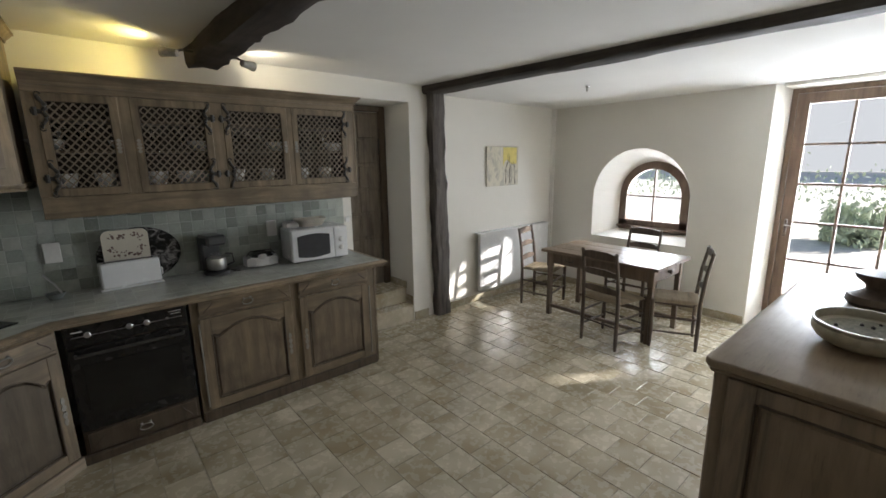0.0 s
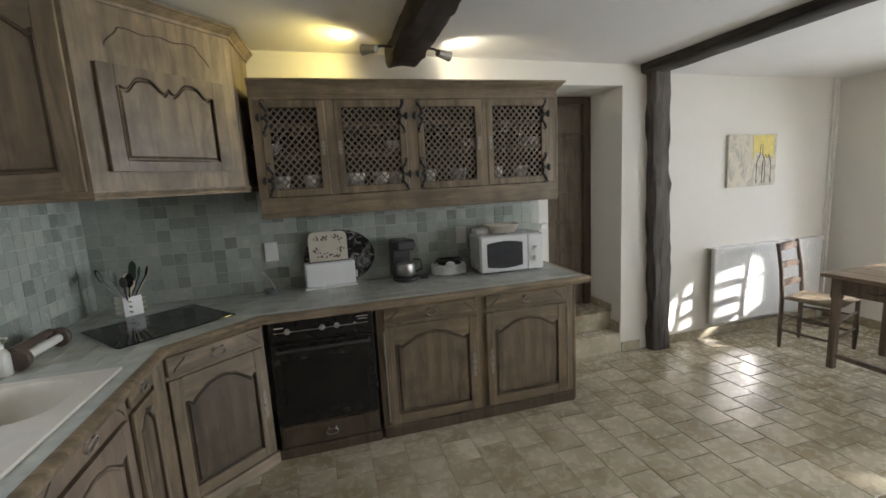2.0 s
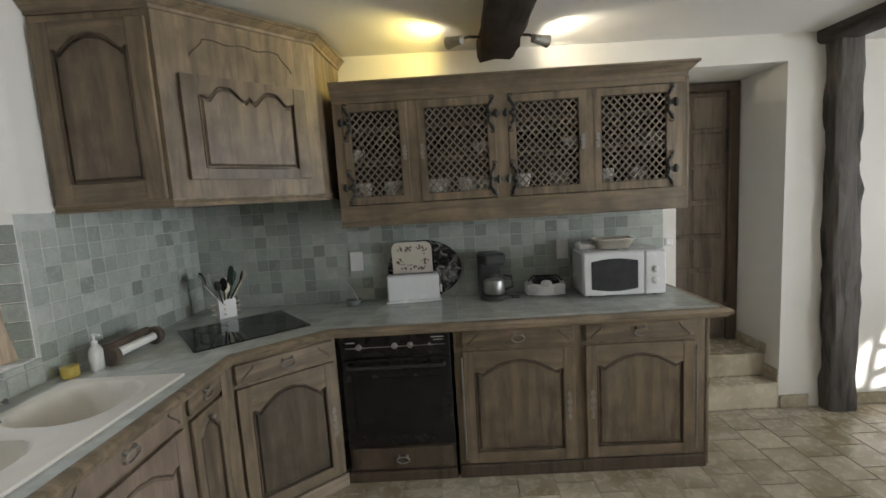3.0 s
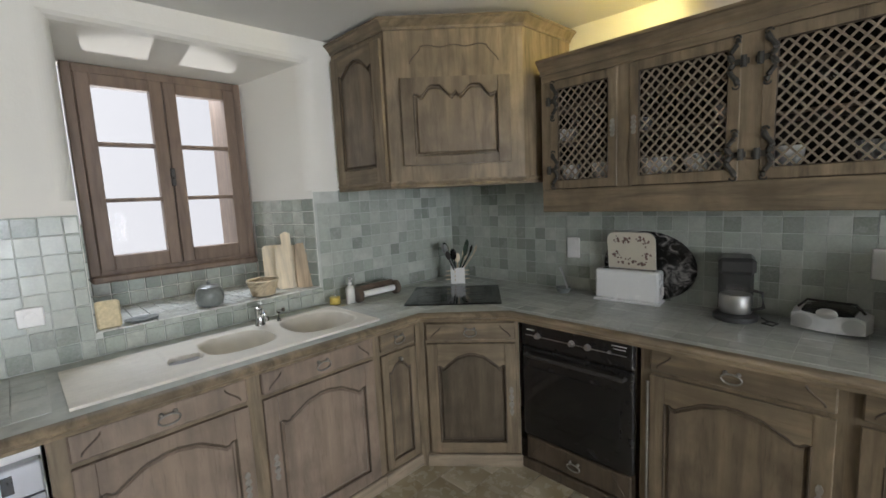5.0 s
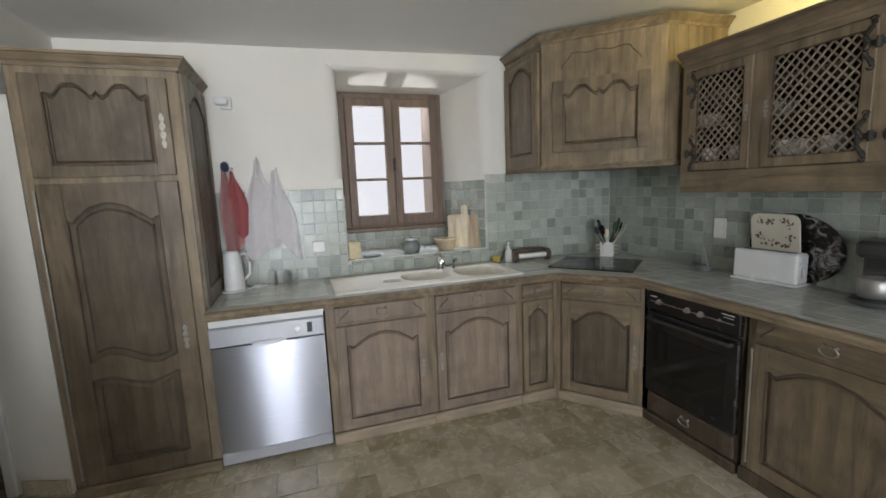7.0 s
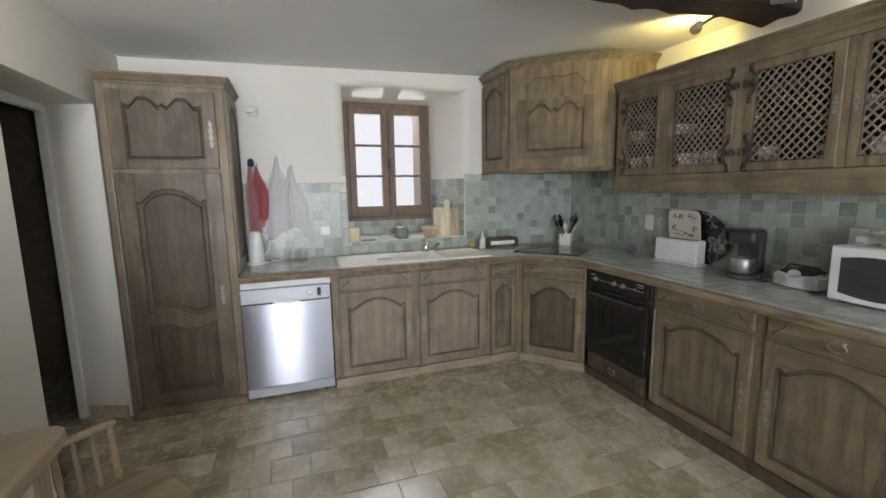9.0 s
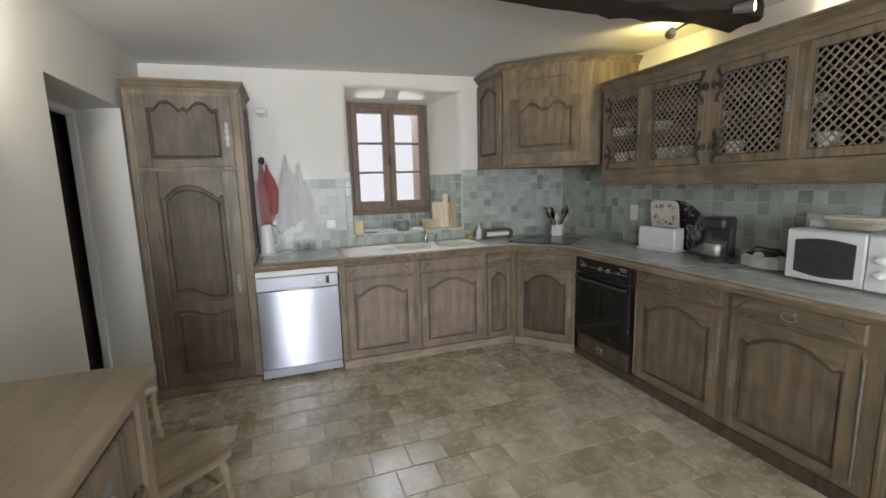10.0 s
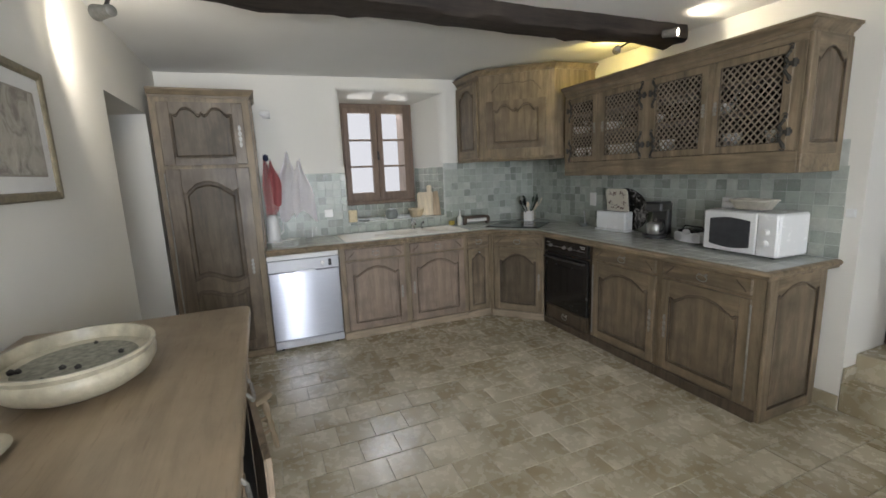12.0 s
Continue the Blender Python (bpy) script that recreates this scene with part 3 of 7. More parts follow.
for y in (-0.165, 0.165):
    part("glazing_bar", boxes(((-0.030, y - 0.011, 0.31), (0.014, y + 0.011, 2.21)), bevel=0.003), M_FRAME, leaf)
for z0, z1 in zip(zz, zz[1:]):
    for y0, y1 in ((-0.495, -0.176), (-0.154, 0.154), (0.176, 0.495)):
        p = part("pane", boxes(((-0.010, y0, z0), (-0.006, y1, z1))), M_PANE, leaf)
        p.visible_shadow = False
bm = boxes(((-0.048, 0.525, 0.92), (-0.036, 0.555, 1.10)), bevel=0.004)
tube(bm, [(-0.045, 0.54, 1.04), (-0.085, 0.54, 1.04), (-0.09, 0.47, 1.035), (-0.088, 0.43, 1.03)], 0.008)
part("door_handle", bm, M_CHROME, leaf, soft=True)

# ---- outside ----
M_TERRACE = plain("pale_gravel", (0.68, 0.64, 0.57), 0.95, var=0.2, scale=5, relief=0.3)
bm = bmesh.new()
bm.faces.new([bm.verts.new(c) for c in ((-300, -300, -0.22), (300, -300, -0.22), (300, 300, -0.22), (-300, 300, -0.22))])
solid("ground", bm, M_TERRACE, "pale gravel ground outside", kind="structure")
# self-lit backdrops supply the outdoor brightness; near-black base ignores the sun
M_GLOW_W = glow("backdrop_glow_west", (0.95, 0.94, 0.95), 0.155)
M_GLOW_W.node_tree.nodes["Principled BSDF"].inputs["Base Color"].default_value = (0.01, 0.01, 0.01, 1)
M_GLOW_E = glow("backdrop_glow_east", (0.97, 0.97, 0.95), 0.24)
M_GLOW_E.node_tree.nodes["Principled BSDF"].inputs["Base Color"].default_value = (0.01, 0.01, 0.01, 1)
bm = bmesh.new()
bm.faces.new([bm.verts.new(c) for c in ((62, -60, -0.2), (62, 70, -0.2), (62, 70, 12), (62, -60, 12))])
solid("backdrop_east", bm, M_GLOW_E, "glowing backdrop plane for the bright outdoors beyond the garden", kind="structure")
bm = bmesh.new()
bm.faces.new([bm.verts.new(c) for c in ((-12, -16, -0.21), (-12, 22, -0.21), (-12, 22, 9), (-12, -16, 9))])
solid("backdrop_west", bm, M_GLOW_W, "glowing backdrop plane for the bright outdoors beyond the sink window", kind="structure")
# unseen screen added to keep sun off the garden door, bar one streak
solid("wall_sun_screen", boxes(((6.76, 0.58, -0.2), (7.83, 0.60, 4.2)), ((7.98, 0.58, -0.2), (10.2, 0.60, 4.2)), ((7.83, 0.58, -0.2), (7.98, 0.60, 1.76)), ((7.83, 0.58, 2.01), (7.98, 0.60, 4.2))), M_PLASTER, "unseen added screen that blocks the sun, with a slit for one streak", kind="structure")
M_LEAF = plain("hedge_leaves", (0.50, 0.56, 0.40), 0.7, var=0.4, scale=3)


def hedge(name, at, size, n, seed, label):
    """A clipped hedge: many small leaf blades round a loose core."""
    rng = random.Random(seed)
    bm = bmesh.new()
    for _ in range(n):
        p = Vector((rng.gauss(0, 0.33) * size[0], rng.uniform(-0.5, 0.5) * size[1], abs(rng.gauss(0.45, 0.28)) * size[2]))
        r = rng.uniform(0.05, 0.12)
        q = Matrix.Translation(p) @ Euler((rng.uniform(0, 6), rng.uniform(0, 6), rng.uniform(0, 6))).to_matrix().to_4x4()
        bm.faces.new([bm.verts.new(q @ Vector(c)) for c in ((-r, 0, 0), (0, -r * 0.5, 0.02), (r, 0, 0), (0, r * 0.5, 0.02))])
    return tagged(solid(name, bm, M_LEAF, label, "hedge", m=pose(*at)), kind="stuff")


hedge("hedge", (14.0, 2.5, -0.2), (0.9, 1.1, 0.75), 1600, 4, "green garden hedge beyond the terrace")
hedge("hedge", (24.0, 4.0, -0.2), (2.0, 26.0, 1.3), 2600, 5, "long green hedge along the garden")
hedge("shrub", (12.0, 4.55, -0.2), (1.2, 0.9, 2.2), 800, 6, "leafy green shrub outside the arched window")

# ---- kitchen cabinets ----
def smoothstep(a, b, x):
    t = max(0.0, min(1.0, (x - a) / (b - a)))
    return t * t * (3 - 2 * t)


def crown(u):
    """Provencal arch: flat shoulders, a reverse curve, a rounded middle."""
    s = abs(2 * u - 1)
    return 0.78 * (1 - smoothstep(0.30, 0.80, s)) + 0.22 * (1 - smoothstep(0.0, 0.34, s)) - 0.26 * math.exp(-((s - 0.84) / 0.075) ** 2) - 0.05 * math.exp(-(s / 0.06) ** 2)


def scroll(u):
    """Two arches that meet in a pointed middle."""
    s = abs(2 * u - 1)
    return smoothstep(0.08, 0.40, s) * (1 - smoothstep(0.58, 0.84, s)) + 0.45 * math.exp(-(s / 0.05) ** 2) + 0.22 * math.exp(-((s - 0.95) / 0.07) ** 2)


def ring_pull(parent, at, r=0.028, mat=None):
    """A drop ring on an oval rose."""
    bm = bmesh.new()
    x, y, z = at
    tube(bm, [(x + 1.25 * r * math.cos(a), y - 0.012 - 0.006 * math.sin(a), z - 0.004 + 0.8 * r * math.sin(a)) for a in [2 * math.pi * i / 18 for i in range(18)]], 0.0038, 6, True)
    for s in (-1, 1):
        lathe(bm, [(0.0075, 0), (0.0085, 0.006), (0.005, 0.013), (0.001, 0.015)], 10)
        bmesh.ops.transform(bm, matrix=Matrix.Translation((x + s * 0.8 * r, y, z + 0.62 * r)) @ Matrix.Rotation(radians(90), 4, "X"), verts=bm.verts[-40:])
    return part("handle", bm, mat or M_PEWTER, parent, "aged pewter drop-ring handle", True)


def escutcheon(parent, at, h=0.15):
    """A pierced key plate with lobes."""
    x, y, z = at
    bm = bmesh.new()
    n = 40
    rows = []
    for i in range(n + 1):
        v = i / n
        w = 0.004 + 0.010 * abs(math.sin(v * math.pi * 4.0)) * (0.55 + 0.45 * math.sin(v * math.pi))
        zz = z + (v - 0.5) * h
        rows.append([bm.verts.new(c) for c in ((x - w, y + 0.0015, zz), (x - w, y - 0.004, zz), (x + w, y - 0.004, zz), (x + w, y + 0.0015, zz))])
    for p, q in zip(rows, rows[1:]):
        for j in range(4):
            bm.faces.new((p[j], p[(j + 1) % 4], q[(j + 1) % 4], q[j]))
    tube(bm, [(x, y, z), (x, y - 0.016, z)], 0.004, 8)
    return part("key_plate", bm, M_PEWTER, parent, "aged pewter key plate")


def pin_hinge(parent, x, y, z0, z1):
    bm = bmesh.new()
    tube(bm, [(x, y, z0), (x, y, z1)], 0.0055, 8)
    for z in (z0, z1):
        lathe(bm, [(0.006, -0.006), (0.008, 0.0), (0.006, 0.006)], 8, (x, y, z))
    return part("hinge", bm, M_PEWTER, parent, "long aged pewter pin hinge", True)


def panel_door(parent, x0, x1, z0, z1, y, style=crown, amp=0.062, stile=0.062, top=0.055, mats=(None, None, None), name="door", t=0.020, foot_rail=None):
    """A framed door with a shaped head and a raised panel; its face is at y, looking to -y."""
    mf, mh, mp = (m or d for m, d in zip(mats, (M_OAK, M_OAK_H, M_PANEL)))
    a, b = x0 + stile, x1 - stile
    head = lambda x: z1 - top - amp + amp * style((x - a) / (b - a))
    foot = lambda x: z0 + (foot_rail or stile * 1.05)
    d = part(name, boxes(((x0 + 0.002, y + t - 0.004, z0 + 0.002), (x1 - 0.002, y + t, z1 - 0.002))), mf, parent)
    for p, q in ((x0, a), (b, x1)):
        part("stile", boxes(((p, y, z0), (q, y + t - 0.003, z1)), bevel=0.003), mf, d)
    bm = bmesh.new()
    slab(bm, head, lambda x: z1, a, b, y + t, y + 0.001, 32)
    part("top_rail", bm, mh, d)
    bm = bmesh.new()
    slab(bm, lambda x: z0, foot, a, b, y + t, y + 0.001, 8)
    part("bottom_rail", bm, mh, d)
    bm = bmesh.new()
    slab(bm, lambda x: foot(x) + 0.001, lambda x: head(x) - 0.001, a + 0.001, b - 0.001, y + t - 0.003, y + 0.0145, 40)
    e = min(0.010, (b - a) * 0.06)
    slab(bm, lambda x: foot(x) + e, lambda x: head(x) - e, a + e, b - e, y + 0.0145, y + 0.0055, 40, e)
    part("panel", bm, mp, d)
    # bead along the opening, dark for old patina and the shadow line there
    bm = bmesh.new()
    n = 32
    loop = [(a + (b - a) * i / n, y + 0.002, head(a + (b - a) * i / n)) for i in range(n + 1)]
    loop += [(b - (b - a) * i / 6, y + 0.002, foot(b - (b - a) * i / 6)) for i in range(7)]
    tube(bm, loop, 0.0052, 6, True)
    part("moulding", bm, M_OAK_D, d, soft=True)
    return d


def drawer(parent, x0, x1, z0, z1, y, mat=None, handle=True, carve=True):
    d = part("drawer_front", boxes(((x0, y, z0), (x1, y + 0.02, z1)), bevel=0.006), mat or M_OAK_H, parent)
    if carve:
        m = 0.018
        for s in (-1, 1):
            xe = x0 + m + 0.012 if s < 0 else x1 - m - 0.012
            pts = [(xe - s * 0.055 * smoothstep(0, 1, k / 10) , y - 0.0005, z0 + m + (z1 - z0 - 2 * m) * k / 10) for k in range(11)]
            bm = bmesh.new()
            tube(bm, pts, 0.0038, 6)
            part("carving", bm, M_OAK_D, d, "carved scroll line")
    if handle:
        ring_pull(d, ((x0 + x1) / 2, y, (z0 + z1) / 2))
    return d


def carcass(parent, w, h, d, mat=None, plinth=None, sunk=False):
    """The body behind the doors, with a plinth; sunk leaves room for a basin."""
    bm = boxes(((0, 0.022, 0.0), (w, d, 0.70)), ((0, 0.022, 0.70), (w, 0.035, h))) if sunk else boxes(((0, 0.022, 0.0), (w, d, h)))
    part("body", bm, mat or M_OAK, parent)
    part("plinth", boxes(((0.0, -0.004, 0.0), (w, 0.02, 0.075)), bevel=0.006), plinth or M_OAK_D, parent)


H_CAB = 0.885
YB = 4.315

# north run, from the oven to the free end
ov = thing("oven", pose(0.945, YB, 0), "black built-in oven with silver knobs under the worktop", "oven")
part("body", boxes(((0.0, 0.022, 0.0), (0.60, 0.55, H_CAB))), M_OAK_D, ov)
part("control_panel", boxes(((0.0, -0.012, 0.735), (0.60, 0.022, 0.872)), bevel=0.006), M_BLACK, ov)
dr = part("oven_door", boxes(((0.0, -0.010, 0.215), (0.60, 0.022, 0.725)), bevel=0.008), M_BLACK, ov, "black oven door")
part("window", boxes(((0.06, -0.013, 0.29), (0.54, -0.009, 0.62)), bevel=0.002), M_GLASSBLACK, dr, "dark glass oven window")
bm = bmesh.new()
tube(bm, [(0.035, -0.012, 0.690), (0.035, -0.042, 0.690), (0.565, -0.042, 0.690), (0.565, -0.012, 0.690)], 0.009, 10)
part("handle", bm, M_IRON, dr, "black bar handle", True)
for x in (0.105, 0.30, 0.385, 0.49):
    bm = bmesh.new()
    lathe(bm, [(0.016, 0), (0.017, 0.008), (0.012, 0.011), (0.011, 0.024), (0.001, 0.025)] if x < 0.4 else [(0.008, 0), (0.008, 0.006), (0.001, 0.008)], 18)
    bmesh.ops.transform(bm, matrix=Matrix.Translation((x, -0.012, 0.800)) @ Matrix.Rotation(radians(90), 4, "X"), verts=bm.verts)
    part("knob", bm, M_STEEL, ov, "silver knob", True)
part("trim_line", boxes(((0.03, -0.0135, 0.793), (0.57, -0.0125, 0.797))), M_STEEL, ov)
for a, b in (((0.035, -0.0135, 0.822), (0.085, -0.0125, 0.828)), ((0.50, -0.0135, 0.835), (0.57, -0.0125, 0.839)), ((0.51, -0.0135, 0.820), (0.565, -0.0125, 0.823))):
    part("label_bar", boxes((a, b)), M_WHITE, ov)
part("plinth", boxes(((-0.02, -0.004, 0.0), (0.60, 0.02, 0.06)), bevel=0.006), M_OAK_D, ov)
drawer(ov, 0.015, 0.585, 0.075, 0.200, 0.0, M_OAK_D)

c = thing("base_cabinet", pose(1.565, YB, 0), "limed oak base cabinet with drawer and arched door", "cabinet", "base cabinets")
carcass(c, 0.68, H_CAB, 0.55)
drawer(c, 0.045, 0.655, 0.755, 0.855, 0.0)
d = panel_door(c, 0.045, 0.655, 0.085, 0.735, 0.0)
escutcheon(d, (0.622, 0.0, 0.40), 0.17)
pin_hinge(d, 0.038, -0.004, 0.12, 0.70)

c = thing("base_cabinet", pose(2.245, YB, 0), "limed oak base cabinet at the free end, panelled side", "cabinet", "base cabinets")
carcass(c, 0.69, H_CAB, 0.55)
drawer(c, 0.035, 0.625, 0.755, 0.855, 0.0)
d = panel_door(c, 0.035, 0.625, 0.085, 0.735, 0.0)
escutcheon(d, (0.068, 0.0, 0.40), 0.17)
pin_hinge(d, 0.632, -0.004, 0.12, 0.70)
# panelled end, looking to +x
R90 = Matrix.Translation((0.714, 0.020, 0)) @ Matrix.Rotation(radians(90), 4, "Z")


def end_panel(parent, m, w, z0, z1, mats=(None, None, None), stile=0.07, amp=0.05, style=crown):
    """A framed panel laid on a cabinet's side."""
    d = panel_door(parent, 0.0, w, z0, z1, 0.0, style, amp, stile, 0.06, mats, "side_panel")
    d.matrix_basis = m
    return d


end_panel(c, R90, 0.53, 0.0, 0.88)

# corner unit, set at an angle
c1, c2 = Vector((0.515, 3.955, 0)), Vector((0.935, 4.305, 0))
ang = math.degrees(math.atan2(c2.y - c1.y, c2.x - c1.x))
wd = (c2 - c1).length
c = thing("corner_cabinet", pose(c1.x, c1.y, 0, 0, 0, ang), "limed oak angled corner cabinet under the hob", "cabinet", "base cabinets")
part("filler", boxes(((-0.035, 0.004, 0.0), (0.012, 0.05, H_CAB))), M_OAK, c)
bm = bmesh.new()
prism(bm, [(0.005, 0.022), (wd - 0.005, 0.022), (wd - 0.08, 0.40), (0.08, 0.40)], 0.0, H_CAB)
part("body", bm, M_OAK, c)
part("plinth", boxes(((0.0, -0.004, 0.0), (wd, 0.02, 0.075)), bevel=0.006), M_PLINTH, c)
drawer(c, 0.025, wd - 0.025, 0.755, 0.855, 0.0)
d = panel_door(c, 0.025, wd - 0.025, 0.085, 0.735, 0.0, mats=(M_OAK, M_OAK_H, M_PANEL_D), amp=0.07)
escutcheon(d, (wd - 0.055, 0.0, 0.40), 0.17)

# west run under the sink
XB = 0.49
c = thing("base_cabinet", pose(XB, 3.675, 0, 0, 0, 90), "narrow limed oak base cabinet with drawer and door", "cabinet", "base cabinets")
carcass(c, 0.275, H_CAB, 0.55, plinth=M_PLINTH, sunk=True)
drawer(c, 0.02, 0.255, 0.755, 0.855, 0.0, carve=False)
d = panel_door(c, 0.02, 0.255, 0.085, 0.735, 0.0, stile=0.045, amp=0.045)
bm = bmesh.new()
lathe(bm, [(0.006, 0), (0.006, 0.010), (0.011, 0.016), (0.009, 0.024), (0.001, 0.026)], 14)
bmesh.ops.transform(bm, matrix=Matrix.Translation((0.137, 0.0, 0.695)) @ Matrix.Rotation(radians(90), 4, "X"), verts=bm.verts)
part("knob", bm, M_PEWTER, d, "small pewter knob", True)

M_WORN = wood("worn_oak_panel", (0.262, 0.198, 0.148), shade=0.55, dark=0.58, rough=0.5, contrast=0.3)
c = thing("base_cabinet", pose(XB, 3.045, 0, 0, 0, 90), "worn limed oak sink cabinet with drawer and door", "cabinet", "base cabinets")
carcass(c, 0.63, H_CAB, 0.55, plinth=M_PLINTH, sunk=True)
drawer(c, 0.03, 0.60, 0.755, 0.855, 0.0, M_WORN)
d = panel_door(c, 0.03, 0.60, 0.085, 0.735, 0.0, mats=(M_WORN, M_WORN, M_WORN))
escutcheon(d, (0.060, 0.0, 0.42), 0.12)
c = thing("base_cabinet", pose(XB, 2.405, 0, 0, 0, 90), "worn limed oak base cabinet beside the dishwasher", "cabinet", "base cabinets")
carcass(c, 0.64, H_CAB, 0.55, plinth=M_PLINTH, sunk=True)
drawer(c, 0.05, 0.61, 0.755, 0.855, 0.0, M_WORN)
d = panel_door(c, 0.05, 0.61, 0.085, 0.735, 0.0, mats=(M_WORN, M_WORN, M_WORN))
escutcheon(d, (0.575, 0.0, 0.40), 0.12)

# dishwasher
M_DWGREY = plain("silver_lacquer", (0.42, 0.425, 0.45), 0.32, 0.25, var=0.04, relief=0)
dw = thing("dishwasher", pose(XB, 1.795, 0, 0, 0, 90), "stainless steel dishwasher with pale silver control strip", "dishwasher")
part("body", boxes(((0.0, 0.02, 0.02), (0.60, 0.55, 0.86))), M_WHITE, dw)
bm = bmesh.new()
slab(bm, lambda x: 0.105, lambda x: 0.715, 0.0, 0.598, 0.022, -0.014, 28, 0.003)
for v in bm.verts:
    if v.co.y < 0.0:
        v.co.y -= 0.011 * (1 - ((v.co.x - 0.299) / 0.299) ** 2)
part("door", bm, M_BRUSHED, dw, "brushed steel door", True)
part("control_strip", boxes(((0.0, -0.020, 0.718), (0.598, 0.022, 0.822)), bevel=0.005), M_DWGREY, dw, "pale silver control strip")
part("kick_plate", boxes(((0.0, -0.012, 0.030), (0.598, 0.022, 0.100)), bevel=0.005), M_DWGREY, dw, "pale silver kick plate")
part("display", boxes(((0.505, -0.0215, 0.742), (0.532, -0.0195, 0.800)), bevel=0.001), M_BLACK, dw)
bm = bmesh.new()
lathe(bm, [(0.018, 0), (0.019, 0.006), (0.014, 0.010), (0.001, 0.011)], 18)
bmesh.ops.transform(bm, matrix=Matrix.Translation((0.455, -0.020, 0.772)) @ Matrix.Rotation(radians(90), 4, "X"), verts=bm.verts)
part("knob", bm, M_WHITE, dw, soft=True)
bm = bmesh.new()
slab(bm, lambda x: 0.728 - 0.028 * math.sqrt(max(0.0, 1 - ((x - 0.30) / 0.10) ** 2)), lambda x: 0.730, 0.20, 0.40, -0.018, -0.026, 18)
part("handle", bm, M_DWGREY, dw, "curved silver grip")
for x in (0.06, 0.54):
    bm = bmesh.new()
    lathe(bm, [(0.014, 0), (0.014, 0.03)], 10, (x, 0.05, 0))
    part("foot", bm, M_BLACK, dw)

# tall cupboard
FR = thing("tall_cupboard", pose(0.485, 1.105, 0, 0, 0, 90), "tall limed oak cupboard for the fridge, closed doors", "cupboard")
W = 0.685
part("body", boxes(((0.0, 0.022, 0.0), (W, 0.60, 2.17))), M_OAK, FR)
d = panel_door(FR, 0.05, W - 0.05, 1.645, 2.115, 0.0, scroll, 0.055, 0.080, 0.040, (M_PANEL_M, M_PANEL_M, M_PANEL_D), t=0.022, foot_rail=0.055)
escutcheon(d, (W - 0.085, 0.0, 1.86), 0.17)
# the tall door has two panels
a, b, z0, z1 = 0.05, W - 0.05, 0.075, 1.615
d = part("door", boxes(((a + 0.002, 0.0215, z0 + 0.002), (b - 0.002, 0.024, z1 - 0.002))), M_PANEL_M, FR)
for p in (a, b - 0.10):
    part("stile", boxes(((p, 0, z0), (p + 0.10, 0.0212, z1)), bevel=0.003), M_PANEL_M, d)
p, q = a + 0.10, b - 0.10
asym = lambda u: crown(u ** 0.85)
head1 = lambda x: z1 - 0.17 + 0.075 * asym((x - p) / (q - p))
mid_hi = lambda x: 0.72 + 0.035 * math.sin((x - p) / (q - p) * 2 * math.pi) - 0.0
mid_lo = lambda x: 0.615 + 0.025 * math.sin((x - p) / (q - p) * 2 * math.pi + 0.6)
for lo, hi in ((head1, lambda x: z1), (mid_lo, mid_hi), (lambda x: z0, lambda x: z0 + 0.09)):
    bm = bmesh.new()
    slab(bm, lo, hi, p, q, 0.022, 0.001, 32)
    part("rail", bm, M_PANEL_M, d)
for lo, hi in ((mid_hi, head1), (lambda x: z0 + 0.09, mid_lo)):
    bm = bmesh.new()
    slab(bm, lambda x: lo(x) - 0.003, lambda x: hi(x) + 0.003, p - 0.003, q + 0.003, 0.021, 0.016, 32)
    slab(bm, lambda x: lo(x) + 0.025, lambda x: hi(x) - 0.025, p + 0.025, q - 0.025, 0.016, 0.006, 32, 0.014)
    part("panel", bm, M_PANEL_D, d)
    # dark bead again: patina plus a painted shadow line round the panel
    bm = bmesh.new()
    n = 32
    tube(bm, [(p + (q - p) * i / n, 0.002, hi(p + (q - p) * i / n)) for i in range(n + 1)] + [(q - (q - p) * i / n, 0.002, lo(q - (q - p) * i / n)) for i in range(n + 1)], 0.005, 6, True)
    part("moulding", bm, M_OAK_D, d, soft=True)
escutcheon(d, (b - 0.05, 0.0, 0.80), 0.13)
pin_hinge(d, a - 0.006, -0.004, 0.12, 1.58)
part("plinth", boxes(((0.0, -0.006, 0.0), (W, 0.02, 0.065)), bevel=0.008), M_OAK_H, FR)
# cornice
bm = bmesh.new()


def cornice(bm, line, z0, z1, out, closed=False):
    """A stepped moulding carried along a plan line; line runs with the outside on its right."""
    prof = [(0.0, z0), (0.010, z0), (0.012, z0 + 0.25 * (z1 - z0)), (out * 0.45, z0 + 0.40 * (z1 - z0)), (out * 0.75, z0 + 0.66 * (z1 - z0)), (out * 0.8, z0 + 0.74 * (z1 - z0)), (out, z0 + 0.80 * (z1 - z0)), (out, z1), (0.0, z1)]
    pts = [Vector(p).to_2d() for p in line]
    rings = []
    for i, p in enumerate(pts):
        d0 = (p - pts[i - 1]).normalized() if i else None
        d1 = (pts[i + 1] - p).normalized() if i < len(pts) - 1 else None
        n0 = Vector((d0.y, -d0.x)) if d0 else None
        n1 = Vector((d1.y, -d1.x)) if d1 else None
        n = (n0 + n1) / (1 + n0.dot(n1)) if n0 and n1 else (n0 or n1)
        rings.append([bm.verts.new((p.x + n.x * o, p.y + n.y * o, z)) for o, z in prof])
    k = len(prof)
    for r, s in zip(rings, rings[1:]):
        for j in range(k):
            bm.faces.new((r[j], r[(j + 1) % k], s[(j + 1) % k], s[j]))
    bm.faces.new(rings[0])
    bm.faces.new(rings[-1][::-1])


